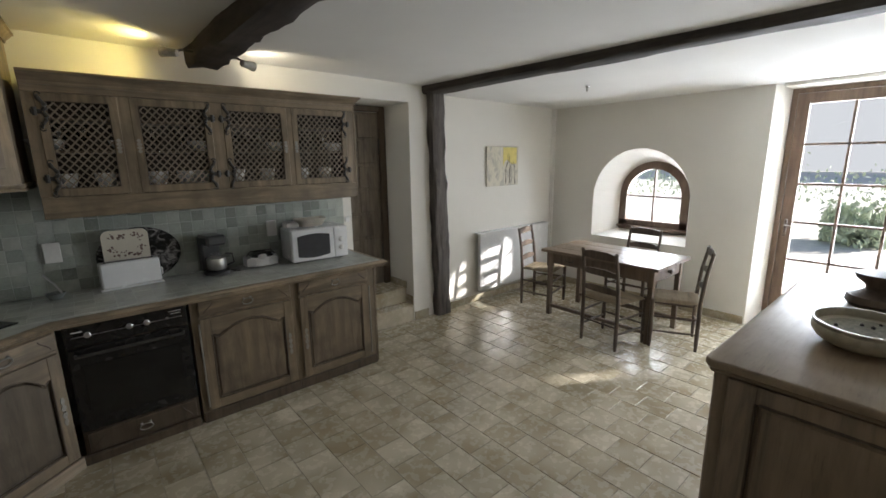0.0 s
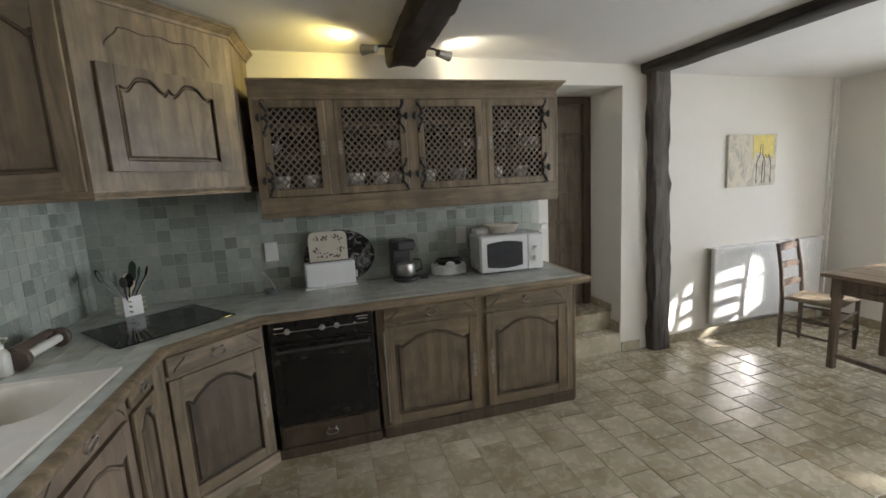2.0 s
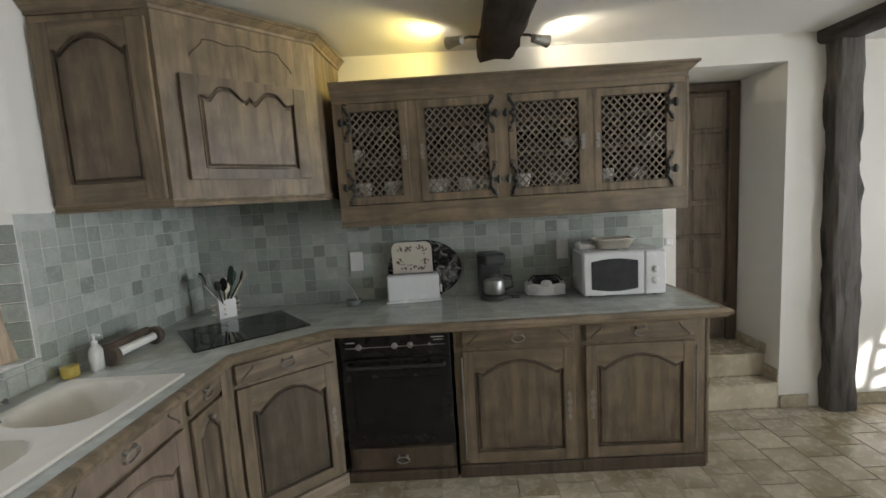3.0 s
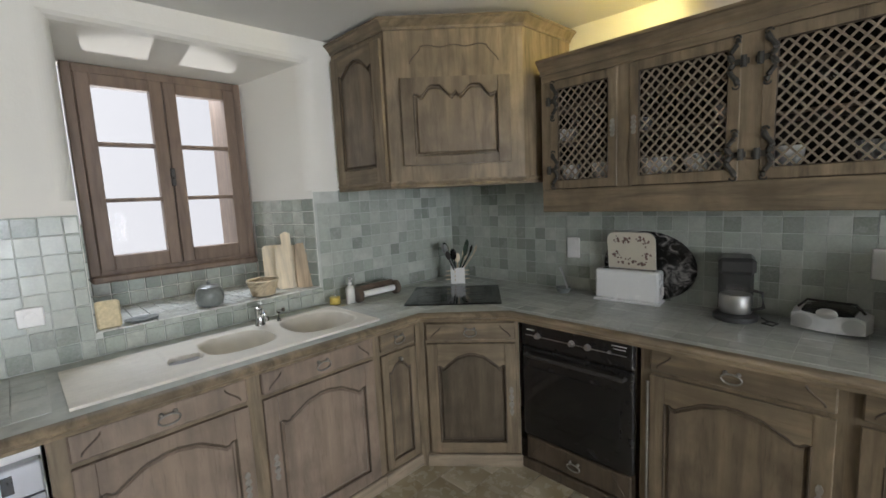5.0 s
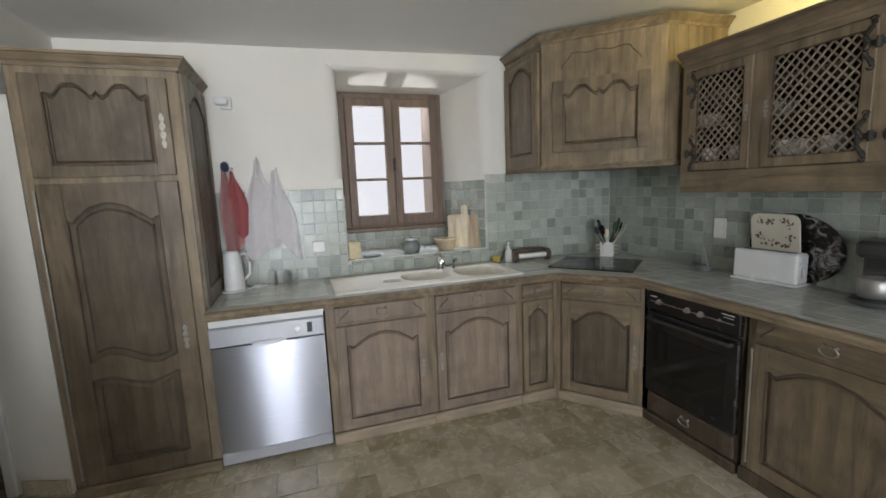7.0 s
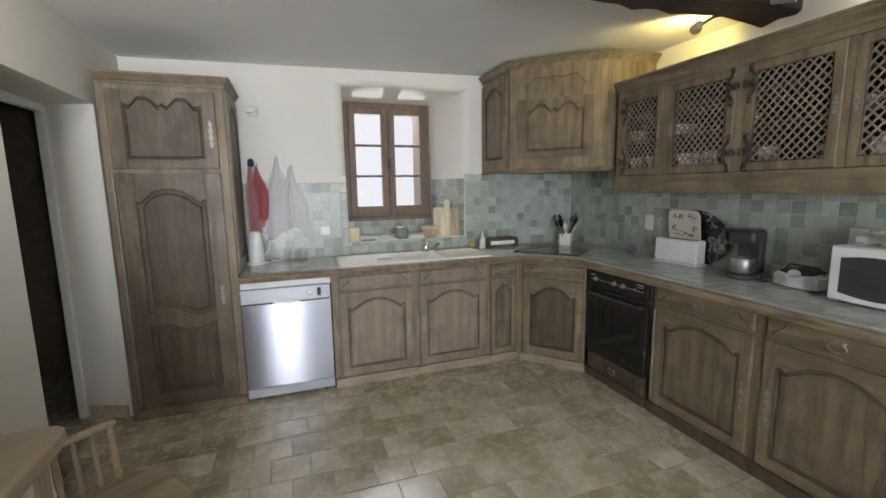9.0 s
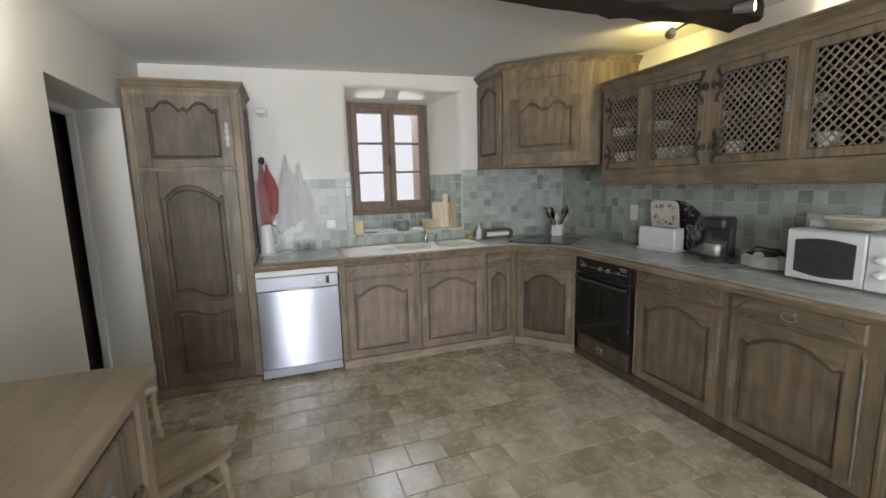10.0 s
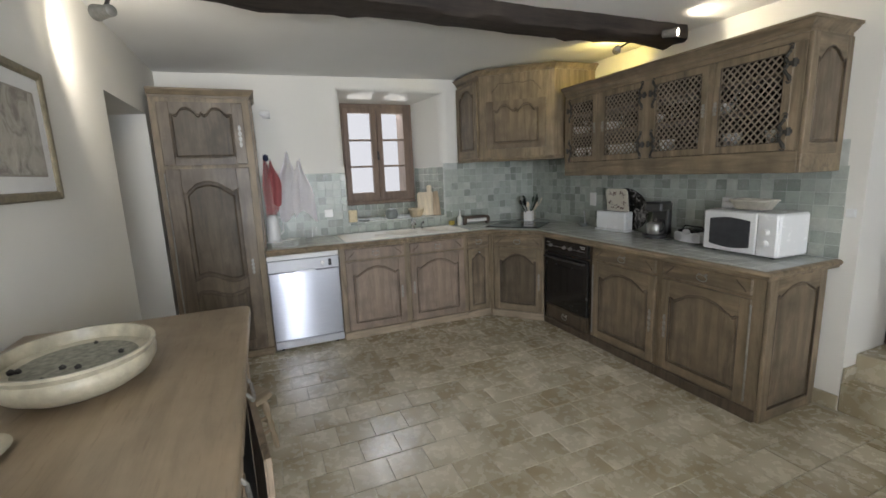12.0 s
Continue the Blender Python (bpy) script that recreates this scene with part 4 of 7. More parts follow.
cornice(bm, [(0.0, 0.02, 0), (W, 0.02, 0), (W, 0.60, 0)], 2.150, 2.215, 0.045)
part("cornice", bm, M_OAK_H, FR)
part("top", boxes(((0.0, 0.02, 2.17), (W, 0.60, 2.20))), M_OAK, FR)
d = end_panel(FR, Matrix.Translation((W + 0.022, 0.022, 0)) @ Matrix.Rotation(radians(90), 4, "Z"), 0.57, 0.93, 2.145, (M_PANEL, M_PANEL, M_PANEL_D), 0.09, 0.07)

# upper cabinet with lattice doors
YU = 4.515
UW = 1.955
UC = thing("wall_cabinet", pose(0.965, YU, 0), "limed oak wall cabinet with four lattice doors", "cabinet")
Z0, Z1 = 1.565, 2.125
for x0, x1 in ((0.0, 0.055), (0.405, 0.475), (0.895, 0.985), (1.405, 1.455), (1.885, UW)):
    part("face_frame", boxes(((x0, 0.0, Z0 - 0.002), (x1, 0.02, Z1 + 0.002))), M_OAK, UC)
part("lower_rail", boxes(((0.0, -0.002, 1.440), (UW, 0.02, Z0 - 0.003)), bevel=0.003), M_OAK_H, UC)
part("upper_rail", boxes(((0.0, -0.001, Z1 + 0.003), (UW, 0.02, 2.20)), bevel=0.003), M_OAK_H, UC)
# inner boards coloured as shade behind the lattice
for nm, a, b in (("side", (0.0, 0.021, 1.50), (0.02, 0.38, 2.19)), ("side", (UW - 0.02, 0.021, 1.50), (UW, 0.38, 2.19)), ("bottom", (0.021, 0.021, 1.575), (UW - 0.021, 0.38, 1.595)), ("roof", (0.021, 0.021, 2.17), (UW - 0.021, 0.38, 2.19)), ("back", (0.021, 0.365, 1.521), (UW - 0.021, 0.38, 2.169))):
    part(nm, boxes((a, b)), M_INSIDE_SHADE, UC)
for z in (1.805, 1.985):
    part("shelf", boxes(((0.021, 0.05, z), (UW - 0.021, 0.36, z + 0.015))), M_OAK_D, UC)
bm = bmesh.new()
cornice(bm, [(-0.0, 0.0, 0), (UW, 0.0, 0), (UW, 0.38, 0)], 2.165, 2.235, 0.055)
part("cornice", bm, M_OAK_H, UC)
part("top", boxes(((0.0, 0.0, 2.19), (UW, 0.38, 2.215))), M_OAK, UC)
part("bottom_lip", boxes(((UW - 0.002, 0.0, 1.44), (UW + 0.02, 0.38, 1.545)), bevel=0.004), M_OAK_H, UC)
end_panel(UC, Matrix.Translation((UW + 0.022, 0.002, 0)) @ Matrix.Rotation(radians(90), 4, "Z"), 0.375, 1.54, 2.165, stile=0.06, amp=0.06)


M_HINGE = plain("dark_pewter", (0.060, 0.056, 0.046), 0.42, 0.25, var=0.3, scale=60)


def s_hinge(parent, x, z, side):
    """An iron hinge with a curled leaf on the door and a barrel on the frame."""
    bm = bmesh.new()
    for v in (-1, 1):
        pts = [(x + side * (0.022 + 0.013 * math.sin(k * 0.55)), -0.004, z + v * (0.004 + 0.0088 * k)) for k in range(11)]
        tube(bm, pts, [0.009, 0.011, 0.012, 0.011, 0.010, 0.009, 0.009, 0.011, 0.012, 0.009, 0.004], 8)
        pts = [(x + side * (0.012 + 0.012 * math.cos(a)), -0.003, z + v * (0.090 + 0.012 * math.sin(a))) for a in [math.pi * 2 * k / 12 for k in range(10)]]
        tube(bm, pts, 0.004, 6)
    tube(bm, [(x - side * 0.012, -0.006, z - 0.022), (x - side * 0.012, -0.006, z + 0.022)], 0.011, 8)
    box(bm, (min(x - side * 0.03, x + side * 0.02), -0.005, z - 0.012), (max(x - side * 0.03, x + side * 0.02), 0.001, z + 0.012), 0.002)
    return part("hinge", bm, M_HINGE, parent, "curled dark pewter hinge", True)


def lattice_door(parent, x0, x1, hinge_left):
    fw = 0.045
    bm = bmesh.new()
    rings = []
    for e, y in ((0.0, 0.019), (0.0, 0.0), (0.003, -0.003), (fw - 0.003, -0.003), (fw, 0.0), (fw, 0.019)):
        rings.append([bm.verts.new(c) for c in ((x0 + e, y, Z0 + e), (x1 - e, y, Z0 + e), (x1 - e, y, Z1 - e), (x0 + e, y, Z1 - e))])
    for p, q in zip(rings, rings[1:] + rings[:1]):
        for k in range(4):
            bm.faces.new((p[k], p[(k + 1) % 4], q[(k + 1) % 4], q[k]))
    d = part("door", bm, M_OAK, parent)
    a, b, lo, hi = x0 + fw, x1 - fw, Z0 + fw, Z1 - fw
    # bead darkened likewise, as patina and shadow line
    bm = bmesh.new()
    tube(bm, [(a, 0.0, lo), (b, 0.0, lo), (b, 0.0, hi), (a, 0.0, hi)], 0.005, 6, True)
    part("moulding", bm, M_OAK_D, d)
    pitch, hw = 0.047, 0.0040
    for s in (-1, 1):
        k = 1.12 * s
        c0 = (lo - k * b) if s > 0 else (lo - k * a)
        c1 = (hi - k * a) if s > 0 else (hi - k * b)
        c = c0 + pitch * 0.6
        while c < c1:
            pts = []
            for x in (a, b):
                z = k * x + c
                if lo <= z <= hi:
                    pts.append((x, z))
            for z in (lo, hi):
                x = (z - c) / k
                if a < x < b:
                    pts.append((x, z))
            if len(pts) >= 2:
                p, q = Vector(pts[0]), Vector(pts[1])
                L = (q - p).length
                if L > 0.02:
                    t = (q - p) / L
                    n = Vector((-t.y, t.x)) * hw
                    y0, y1 = (0.004, 0.009) if s > 0 else (0.009, 0.014)
                    bm = bmesh.new()
                    vs = [bm.verts.new((v.x, y, v.y)) for y in (y0, y1) for v in (p + n, q + n, q - n, p - n)]
                    for f in ((0, 1, 2, 3), (7, 6, 5, 4), (0, 4, 5, 1), (1, 5, 6, 2), (2, 6, 7, 3), (3, 7, 4, 0)):
                        bm.faces.new([vs[i] for i in f])
                    part("slat", bm, M_LATT, d)
            c += pitch
    xh, side = (x0 + 0.004, 1) if hinge_left else (x1 - 0.004, -1)
    for z in (Z0 + 0.10, Z1 - 0.10):
        s_hinge(d, xh, z, side)
    escutcheon(d, (x1 - 0.022 if hinge_left else x0 + 0.022, -0.003, (Z0 + Z1) / 2), 0.085)
    return d


M_LATT = wood("lattice_oak", (0.275, 0.225, 0.165), "z", contrast=0.2)
for x0, x1, left in ((0.052, 0.412, True), (0.468, 0.905, False), (0.975, 1.412, True), (1.448, 1.895, False)):
    lattice_door(UC, x0, x1, left)

# extractor hood housing in the corner
HB, HT = 1.615, 2.445
plan = [(XW + 0.004, 3.905), (0.40, 3.905), (0.905, 4.435), (0.925, YN - 0.004), (XW + 0.004, YN - 0.004)]
HD = thing("cooker_hood", pose(0, 0, 0), "limed oak corner cooker hood with carved panels", "cooker hood")
bm = bmesh.new()
prism(bm, plan, HB, HT)
part("body", bm, M_OAK, HD)
bm = bmesh.new()
cornice(bm, [(XW + 0.004, 3.905, 0), (0.40, 3.905, 0), (0.905, 4.435, 0), (0.925, YN - 0.004, 0)], HT - 0.020, HT + 0.035, 0.048)
part("cornice", bm, M_OAK_H, HD)
bm = bmesh.new()
cornice(bm, [(XW + 0.004, 3.905, 0), (0.40, 3.905, 0), (0.905, 4.435, 0), (0.925, YN - 0.004, 0)], HB - 0.008, HB + 0.03, 0.016)
part("lower_lip", bm, M_OAK_H, HD)
d = panel_door(HD, 0.02, 0.50, 0.03, 0.775, 0.0, crown, 0.06, 0.08, 0.05, (M_OAK, M_OAK_H, M_PANEL), "side_panel")
d.matrix_basis = pose(XW + 0.004, 3.882, HB)
ha = math.degrees(math.atan2(0.53, 0.505))
hl = math.hypot(0.53, 0.505)
d = panel_door(HD, 0.075, hl - 0.075, 0.11, 0.565, 0.0, scroll, 0.055, 0.068, 0.042, (M_PANEL, M_PANEL, M_PANEL), "flap", t=0.022, foot_rail=0.050)
d.matrix_basis = pose(0.40, 3.905, HB, 0, 0, ha) @ pose(0, -0.022, 0)
bm = bmesh.new()
for s in (0, 1):
    xs = [0.13 + 0.06 * smoothstep(0, 1, k / 8) if not s else hl - 0.13 - 0.06 * smoothstep(0, 1, k / 8) for k in range(9)]
    tube(bm, [(x, -0.001, 0.64 + 0.085 * k / 8) for k, x in enumerate(xs)], 0.003, 6)
tube(bm, [(0.19 + (hl - 0.38) * k / 16, -0.001, 0.725 + 0.006 * math.sin(k)) for k in range(17)], 0.003, 6)
d = part("carving", bm, M_OAK_D, HD, "carved scroll lines")
d.matrix_basis = pose(0.40, 3.905, HB, 0, 0, ha)

# worktop: bed with a moulded oak nosing; its tiles are laid at the end of the file
WT = 0.925
XF, YF = 0.545, 4.245
wplan = [(XW + 0.002, 1.80), (XF, 1.80), (XF, 3.925), (0.915, YF), (2.985, YF), (2.985, YN - 0.002), (XW + 0.002, YN - 0.002)]
worktop = thing("worktop", pose(0, 0, 0), "grey-green tiled worktop with a moulded oak edge", "worktop")
bm = bmesh.new()
prism(bm, [(XW + 0.002, 1.80), (XF, 1.80), (XF, 2.78), (XW + 0.002, 2.78)], H_CAB, WT - 0.0010)
prism(bm, [(0.458, 2.78), (XF, 2.78), (XF, 3.925), (0.5446, 3.925), (0.458, 3.69)], H_CAB, WT - 0.0010)
prism(bm, [(XW + 0.002, 2.78), (0.02, 2.78), (0.02, 3.69), (XW + 0.002, 3.69)], H_CAB, WT - 0.0010)
prism(bm, [(XW + 0.002, 3.69), (0.458, 3.69), (XF, 3.925), (0.915, YF), (2.985, YF), (2.985, YN - 0.002), (XW + 0.002, YN - 0.002)], H_CAB, WT - 0.0010)
part("bed", bm, M_TGROUT, worktop)
bm = bmesh.new()
edge = [(XF, 1.80, 0), (XF, 3.925, 0), (0.915, YF, 0), (2.985, YF, 0), (2.985, YN - 0.002, 0)]
prof = [(-0.012, H_CAB - 0.006), (0.010, H_CAB - 0.006), (0.014, H_CAB + 0.008), (0.024, H_CAB + 0.014), (0.028, H_CAB + 0.026), (0.022, WT - 0.004), (0.012, WT + 0.001), (-0.012, WT + 0.001)]
pts = [Vector(p).to_2d() for p in edge]
rings = []
for i, p in enumerate(pts):
    d0 = (p - pts[i - 1]).normalized() if i else None
    d1 = (pts[i + 1] - p).normalized() if i < len(pts) - 1 else None
    ns = [Vector((v.y, -v.x)) for v in (d0, d1) if v]
    n = ns[0] if len(ns) == 1 else (ns[0] + ns[1]) / (1 + ns[0].dot(ns[1]))
    rings.append([bm.verts.new((p.x + n.x * o, p.y + n.y * o, z)) for o, z in prof])
for r, s in zip(rings, rings[1:]):
    for j in range(len(prof)):
        bm.faces.new((r[j], r[(j + 1) % len(prof)], s[(j + 1) % len(prof)], s[j]))
bm.faces.new(rings[0])
bm.faces.new(rings[-1][::-1])
part("nosing", bm, M_OAK_H, worktop, "moulded oak front edge", True)

# hob
hm = pose(0.415, 4.345, WT, 0, 0, ang)
hob = thing("hob", hm, "black glass hob set in the corner worktop", "hob")
part("glass_plate", boxes(((-0.285, -0.245, 0.002), (0.285, 0.245, 0.009)), bevel=0.003), M_GLASSBLACK, hob)
part("control_strip", boxes(((0.10, -0.238, 0.009), (0.26, -0.205, 0.0105))), M_BLACK, hob)
for x, y, r in ((-0.14, -0.10, 0.09), (0.13, -0.09, 0.075), (-0.14, 0.12, 0.075), (0.13, 0.12, 0.09)):
    bm = bmesh.new()
    tube(bm, [(x + r * math.cos(k * math.pi / 16), y + r * math.sin(k * math.pi / 16), 0.0090) for k in range(32)], 0.0012, 4, True)
    part("cooking_zone", bm, M_IRON, hob)

# ---- sink and tap ----
SX0, SX1, SY0, SY1 = 0.005, 0.470, 2.475, 3.715


def well(x, y, cx, cy, rx, ry, depth, p=3.0):
    d = (abs((x - cx) / rx) ** p + abs((y - cy) / ry) ** p) ** (1 / p)
    return -depth * (1 - smoothstep(0.80, 1.0, d))


def sink_z(x, y):
    z = 0.010
    z += min(well(x, y, 0.225, 3.495, 0.175, 0.175, 0.15), well(x, y, 0.215, 3.090, 0.150, 0.155, 0.13), well(x, y, 0.27, 2.860, 0.050, 0.065, 0.06))
    if y < 2.80 and 0.05 < x < 0.42:
        z += -0.004 + 0.0025 * math.cos((x - 0.05) * 2 * math.pi / 0.036)
    return z


M_STRAINER = plain("grey_strainer_metal", (0.22, 0.21, 0.20), 0.4, 0.3, var=0.3, scale=60)
sink = thing("sink", pose(0, 0, WT), "cream resin double sink with ribbed drainer", "sink")
bm = bmesh.new()
NX, NY = 64, 150
grid = [[bm.verts.new((SX0 + (SX1 - SX0) * i / NX, SY0 + (SY1 - SY0) * j / NY, sink_z(SX0 + (SX1 - SX0) * i / NX, SY0 + (SY1 - SY0) * j / NY))) for j in range(NY + 1)] for i in range(NX + 1)]
for i in range(NX):
    for j in range(NY):
        bm.faces.new((grid[i][j], grid[i + 1][j], grid[i + 1][j + 1], grid[i][j + 1]))
ring = [grid[i][0] for i in range(NX + 1)] + [grid[NX][j] for j in range(1, NY + 1)] + [grid[i][NY] for i in range(NX - 1, -1, -1)] + [grid[0][j] for j in range(NY - 1, 0, -1)]
low = [bm.verts.new((v.co.x, v.co.y, -0.003)) for v in ring]
for i in range(len(ring)):
    k = (i + 1) % len(ring)
    bm.faces.new((ring[i], ring[k], low[k], low[i]))
part("basin", bm, M_SINK, sink, soft=True)
for cx, cy, dz in ((0.225, 3.495, -0.139), (0.215, 3.090, -0.119)):
    bm = bmesh.new()
    lathe(bm, [(0.032, 0), (0.032, 0.003), (0.024, 0.002), (0.001, 0.001)], 20, (cx, cy, dz))
    part("drain", bm, M_CHROME, sink, soft=True)
part("strainer_box", boxes(((0.228, 2.800, -0.045), (0.312, 2.920, -0.004)), bevel=0.006), M_STRAINER, sink, "grey metal strainer in the small basin")

tap = thing("tap", pose(0.045, 3.265, WT + 0.010), "chrome single-lever kitchen tap behind the sink", "tap")
bm = bmesh.new()
lathe(bm, [(0.026, 0), (0.026, 0.006), (0.021, 0.012), (0.020, 0.075), (0.022, 0.080), (0.020, 0.092), (0.006, 0.098)], 20)
part("body", bm, M_CHROME, tap, soft=True)
bm = bmesh.new()
tube(bm, [(0.0, 0.0, 0.055), (0.06, -0.012, 0.085), (0.12, -0.024, 0.090), (0.165, -0.032, 0.075), (0.170, -0.033, 0.058)], [0.012, 0.012, 0.011, 0.011, 0.012], 12)
part("spout", bm, M_CHROME, tap, soft=True)
bm = bmesh.new()
tube(bm, [(0.0, 0, 0.095), (-0.005, 0.0, 0.112), (0.055, -0.010, 0.128)], [0.010, 0.010, 0.006], 10)
part("lever", bm, M_CHROME, tap, soft=True)
bm = bmesh.new()
tube(bm, [(0.0, 0.10, 0.0), (0.0, 0.10, 0.055), (0.06, 0.10, 0.07)], [0.012, 0.010, 0.011], 10)
part("hand_spray", bm, M_CHROME, tap, soft=True)

# ---- things on the worktop, north side ----
Z = WT + 0.001
mw = thing("microwave", pose(2.36, 4.585, Z, 0, 0, -3), "white microwave oven with dark window and two dials", "microwave")
MWW, MWH, MWD = 0.48, 0.275, 0.285
part("body", boxes(((0, 0.02, 0.012), (MWW, MWD, MWH)), bevel=0.012), M_ENAMEL, mw)
d = part("door", boxes(((0.003, 0.0, 0.014), (0.355, 0.024, MWH - 0.002)), bevel=0.007), M_ENAMEL, mw)
bm = bmesh.new()
zc = MWH / 2
slab(bm, lambda x: zc - 0.085 - 0.016 * math.sin(math.pi * (x - 0.045) / 0.275) , lambda x: zc + 0.085 + 0.016 * math.sin(math.pi * (x - 0.045) / 0.275), 0.045, 0.320, 0.004, -0.003, 20, 0.004)
part("window", bm, plain("smoked_door_glass", (0.060, 0.060, 0.064), 0.22, var=0.15, relief=0), d, "smoked grey bowed glass window")
part("control_panel", boxes(((0.358, 0.0, 0.014), (MWW - 0.003, 0.024, MWH - 0.002)), bevel=0.007), M_ENAMEL, mw)
for z in (0.095, 0.165):
    bm = bmesh.new()
    lathe(bm, [(0.020, 0), (0.020, 0.008), (0.015, 0.012), (0.013, 0.020), (0.001, 0.021)], 20)
    bmesh.ops.transform(bm, matrix=Matrix.Translation((0.415, 0.0, z)) @ Matrix.Rotation(radians(90), 4, "X"), verts=bm.verts)
    part("dial", bm, M_WHITE, mw, soft=True)
for x in (0.05, 0.43):
    for y in (0.05, 0.25):
        bm = bmesh.new()
        lathe(bm, [(0.012, 0), (0.012, 0.014)], 10, (x, y, 0))
        part("foot", bm, M_BLACK, mw)


def basket(name, m, w, d, h, mat, label, round_=False):
    """A flared basket with woven ribs and a thick rim."""
    t = thing(name, m, label, "basket")
    bm = bmesh.new()
    n, rows = 48, 9
    rings = []
    for j in range(rows + 1):
        k = j / rows
        f = 0.72 + 0.28 * k
        ring = []
        for i in range(n):
            a = 2 * math.pi * i / n
            e = 2.0 if round_ else 5.0
            r = (abs(math.cos(a)) ** e + abs(math.sin(a)) ** e) ** (-1 / e)
            wv = 1 + 0.018 * (1 if (i // 2 + j) % 2 else -1)
            ring.append(bm.verts.new((w / 2 * f * r * math.cos(a) * wv, d / 2 * f * r * math.sin(a) * wv, 0.004 + h * k)))
        rings.append(ring)
    for p, q in zip(rings, rings[1:]):
        for i in range(n):
            bm.faces.new((p[i], p[(i + 1) % n], q[(i + 1) % n], q[i]))
    bm.faces.new(rings[0][::-1])
    bmesh.ops.solidify(bm, geom=bm.faces[:], thickness=0.004)
    part("weave", bm, mat, t)
    bm = bmesh.new()
    pts = []
    for i in range(36):
        a = 2 * math.pi * i / 36
        e = 2.0 if round_ else 5.0
        r = (abs(math.cos(a)) ** e + abs(math.sin(a)) ** e) ** (-1 / e)
        pts.append((w / 2 * r * math.cos(a), d / 2 * r * math.sin(a), h + 0.004))
    tube(bm, pts, 0.006, 8, True)
    part("rim", bm, mat, t, soft=True)
    return t


M_WICKER_W = wood("white_wicker", (0.78, 0.73, 0.62), "x", rough=0.7, contrast=0.25)
M_WICKER = wood("pale_wicker", (0.70, 0.60, 0.43), "x", rough=0.7, contrast=0.3)
basket("bread_basket", pose(2.585, 4.735, Z + MWH + 0.001, 0, 0, -3), 0.25, 0.16, 0.058, M_WICKER_W, "rectangular white wicker basket on the microwave")
solid("folded_napkin", boxes(((0, 0, 0), (0.12, 0.10, 0.045)), bevel=0.012), cloth("white_cotton", (0.72, 0.70, 0.66)), "folded white cotton cloth on the microwave", "napkin", m=pose(2.375, 4.72, Z + MWH + 0.001))

rd = thing("radio", pose(2.035, 4.70, Z, 0, 0, -6), "silver portable radio with dark top", "radio")
bm = bmesh.new()
slab(bm, lambda x: 0.0 + 0.010 * (abs(x - 0.125) / 0.125) ** 2, lambda x: 0.108 - 0.030 * (abs(x - 0.125) / 0.125) ** 2.5, 0.0, 0.25, 0.11, 0.0, 24, 0.010)
part("body", bm, plain("silver_plastic", (0.74, 0.74, 0.74), 0.3, 0.3, relief=0), rd, soft=True)
bm = bmesh.new()
slab(bm, lambda x: 0.076 + 0.020 * (abs(x - 0.125) / 0.125) ** 2, lambda x: 0.112 - 0.030 * (abs(x - 0.125) / 0.125) ** 2.5, 0.040, 0.210, 0.112, -0.004, 24, 0.004)
part("top_panel", bm, M_BLACK, rd)
bm = bmesh.new()
lathe(bm, [(0.034, 0), (0.034, 0.006), (0.028, 0.008), (0.001, 0.0085)], 22, sx=1.0, sy=0.62)
bmesh.ops.transform(bm, matrix=Matrix.Translation((0.125, -0.003, 0.088)) @ Matrix.Rotation(radians(75), 4, "X"), verts=bm.verts)
part("display", bm, M_STEEL, rd, soft=True)
for x in (0.045, 0.205):
    bm = bmesh.new()
    lathe(bm, [(0.030, 0), (0.031, 0.003), (0.001, 0.004)], 20, sx=1.15)
    bmesh.ops.transform(bm, matrix=Matrix.Translation((x, 0.002, 0.045)) @ Matrix.Rotation(radians(90), 4, "X"), verts=bm.verts)
    part("speaker", bm, M_STEEL, rd, soft=True)
bm = bmesh.new()
tube(bm, [(0.02, 0.06, 0.09), (0.05, 0.06, 0.125), (0.20, 0.06, 0.125), (0.23, 0.06, 0.09)], 0.005, 8)
part("carry_handle", bm, M_BLACK, rd, soft=True)

M_COFFEE = plain("grey_black_plastic", (0.045, 0.044, 0.042), 0.38, var=0.15, relief=0)
M_COFFEE_S = plain("dull_steel_band", (0.40, 0.39, 0.37), 0.42, 0.9, var=0.1, relief=0)
cf = thing("coffee_maker", pose(1.835, 4.755, Z, 0, 0, 12), "black filter coffee maker with a glass jug", "coffee maker")
bm = bmesh.new()
lathe(bm, [(0.082, 0), (0.090, 0.006), (0.090, 0.024), (0.080, 0.032), (0.001, 0.033)], 28, (0.0, -0.02, 0), 1.0, 1.05)
part("base", bm, M_COFFEE, cf, soft=True)
part("tower", boxes(((-0.070, 0.035, 0.02), (0.070, 0.105, 0.285)), bevel=0.014), M_COFFEE, cf)
part("head", boxes(((-0.072, -0.075, 0.215), (0.072, 0.105, 0.292)), bevel=0.016), M_COFFEE, cf)
j = bmesh.new()
lathe(j, [(0.055, 0), (0.064, 0.015), (0.064, 0.075), (0.050, 0.110), (0.046, 0.125), (0.043, 0.125), (0.047, 0.108), (0.061, 0.074), (0.060, 0.016), (0.001, 0.004)], 26, (0, -0.025, 0.034))
jug = part("jug", j, M_THIN, cf, "clear glass jug", True)
bm = bmesh.new()
lathe(bm, [(0.060, 0.002), (0.0665, 0.012), (0.0665, 0.078), (0.060, 0.088)], 24, (0, -0.025, 0.034))
part("band", bm, M_COFFEE_S, jug, "steel band", True)
bm = bmesh.new()
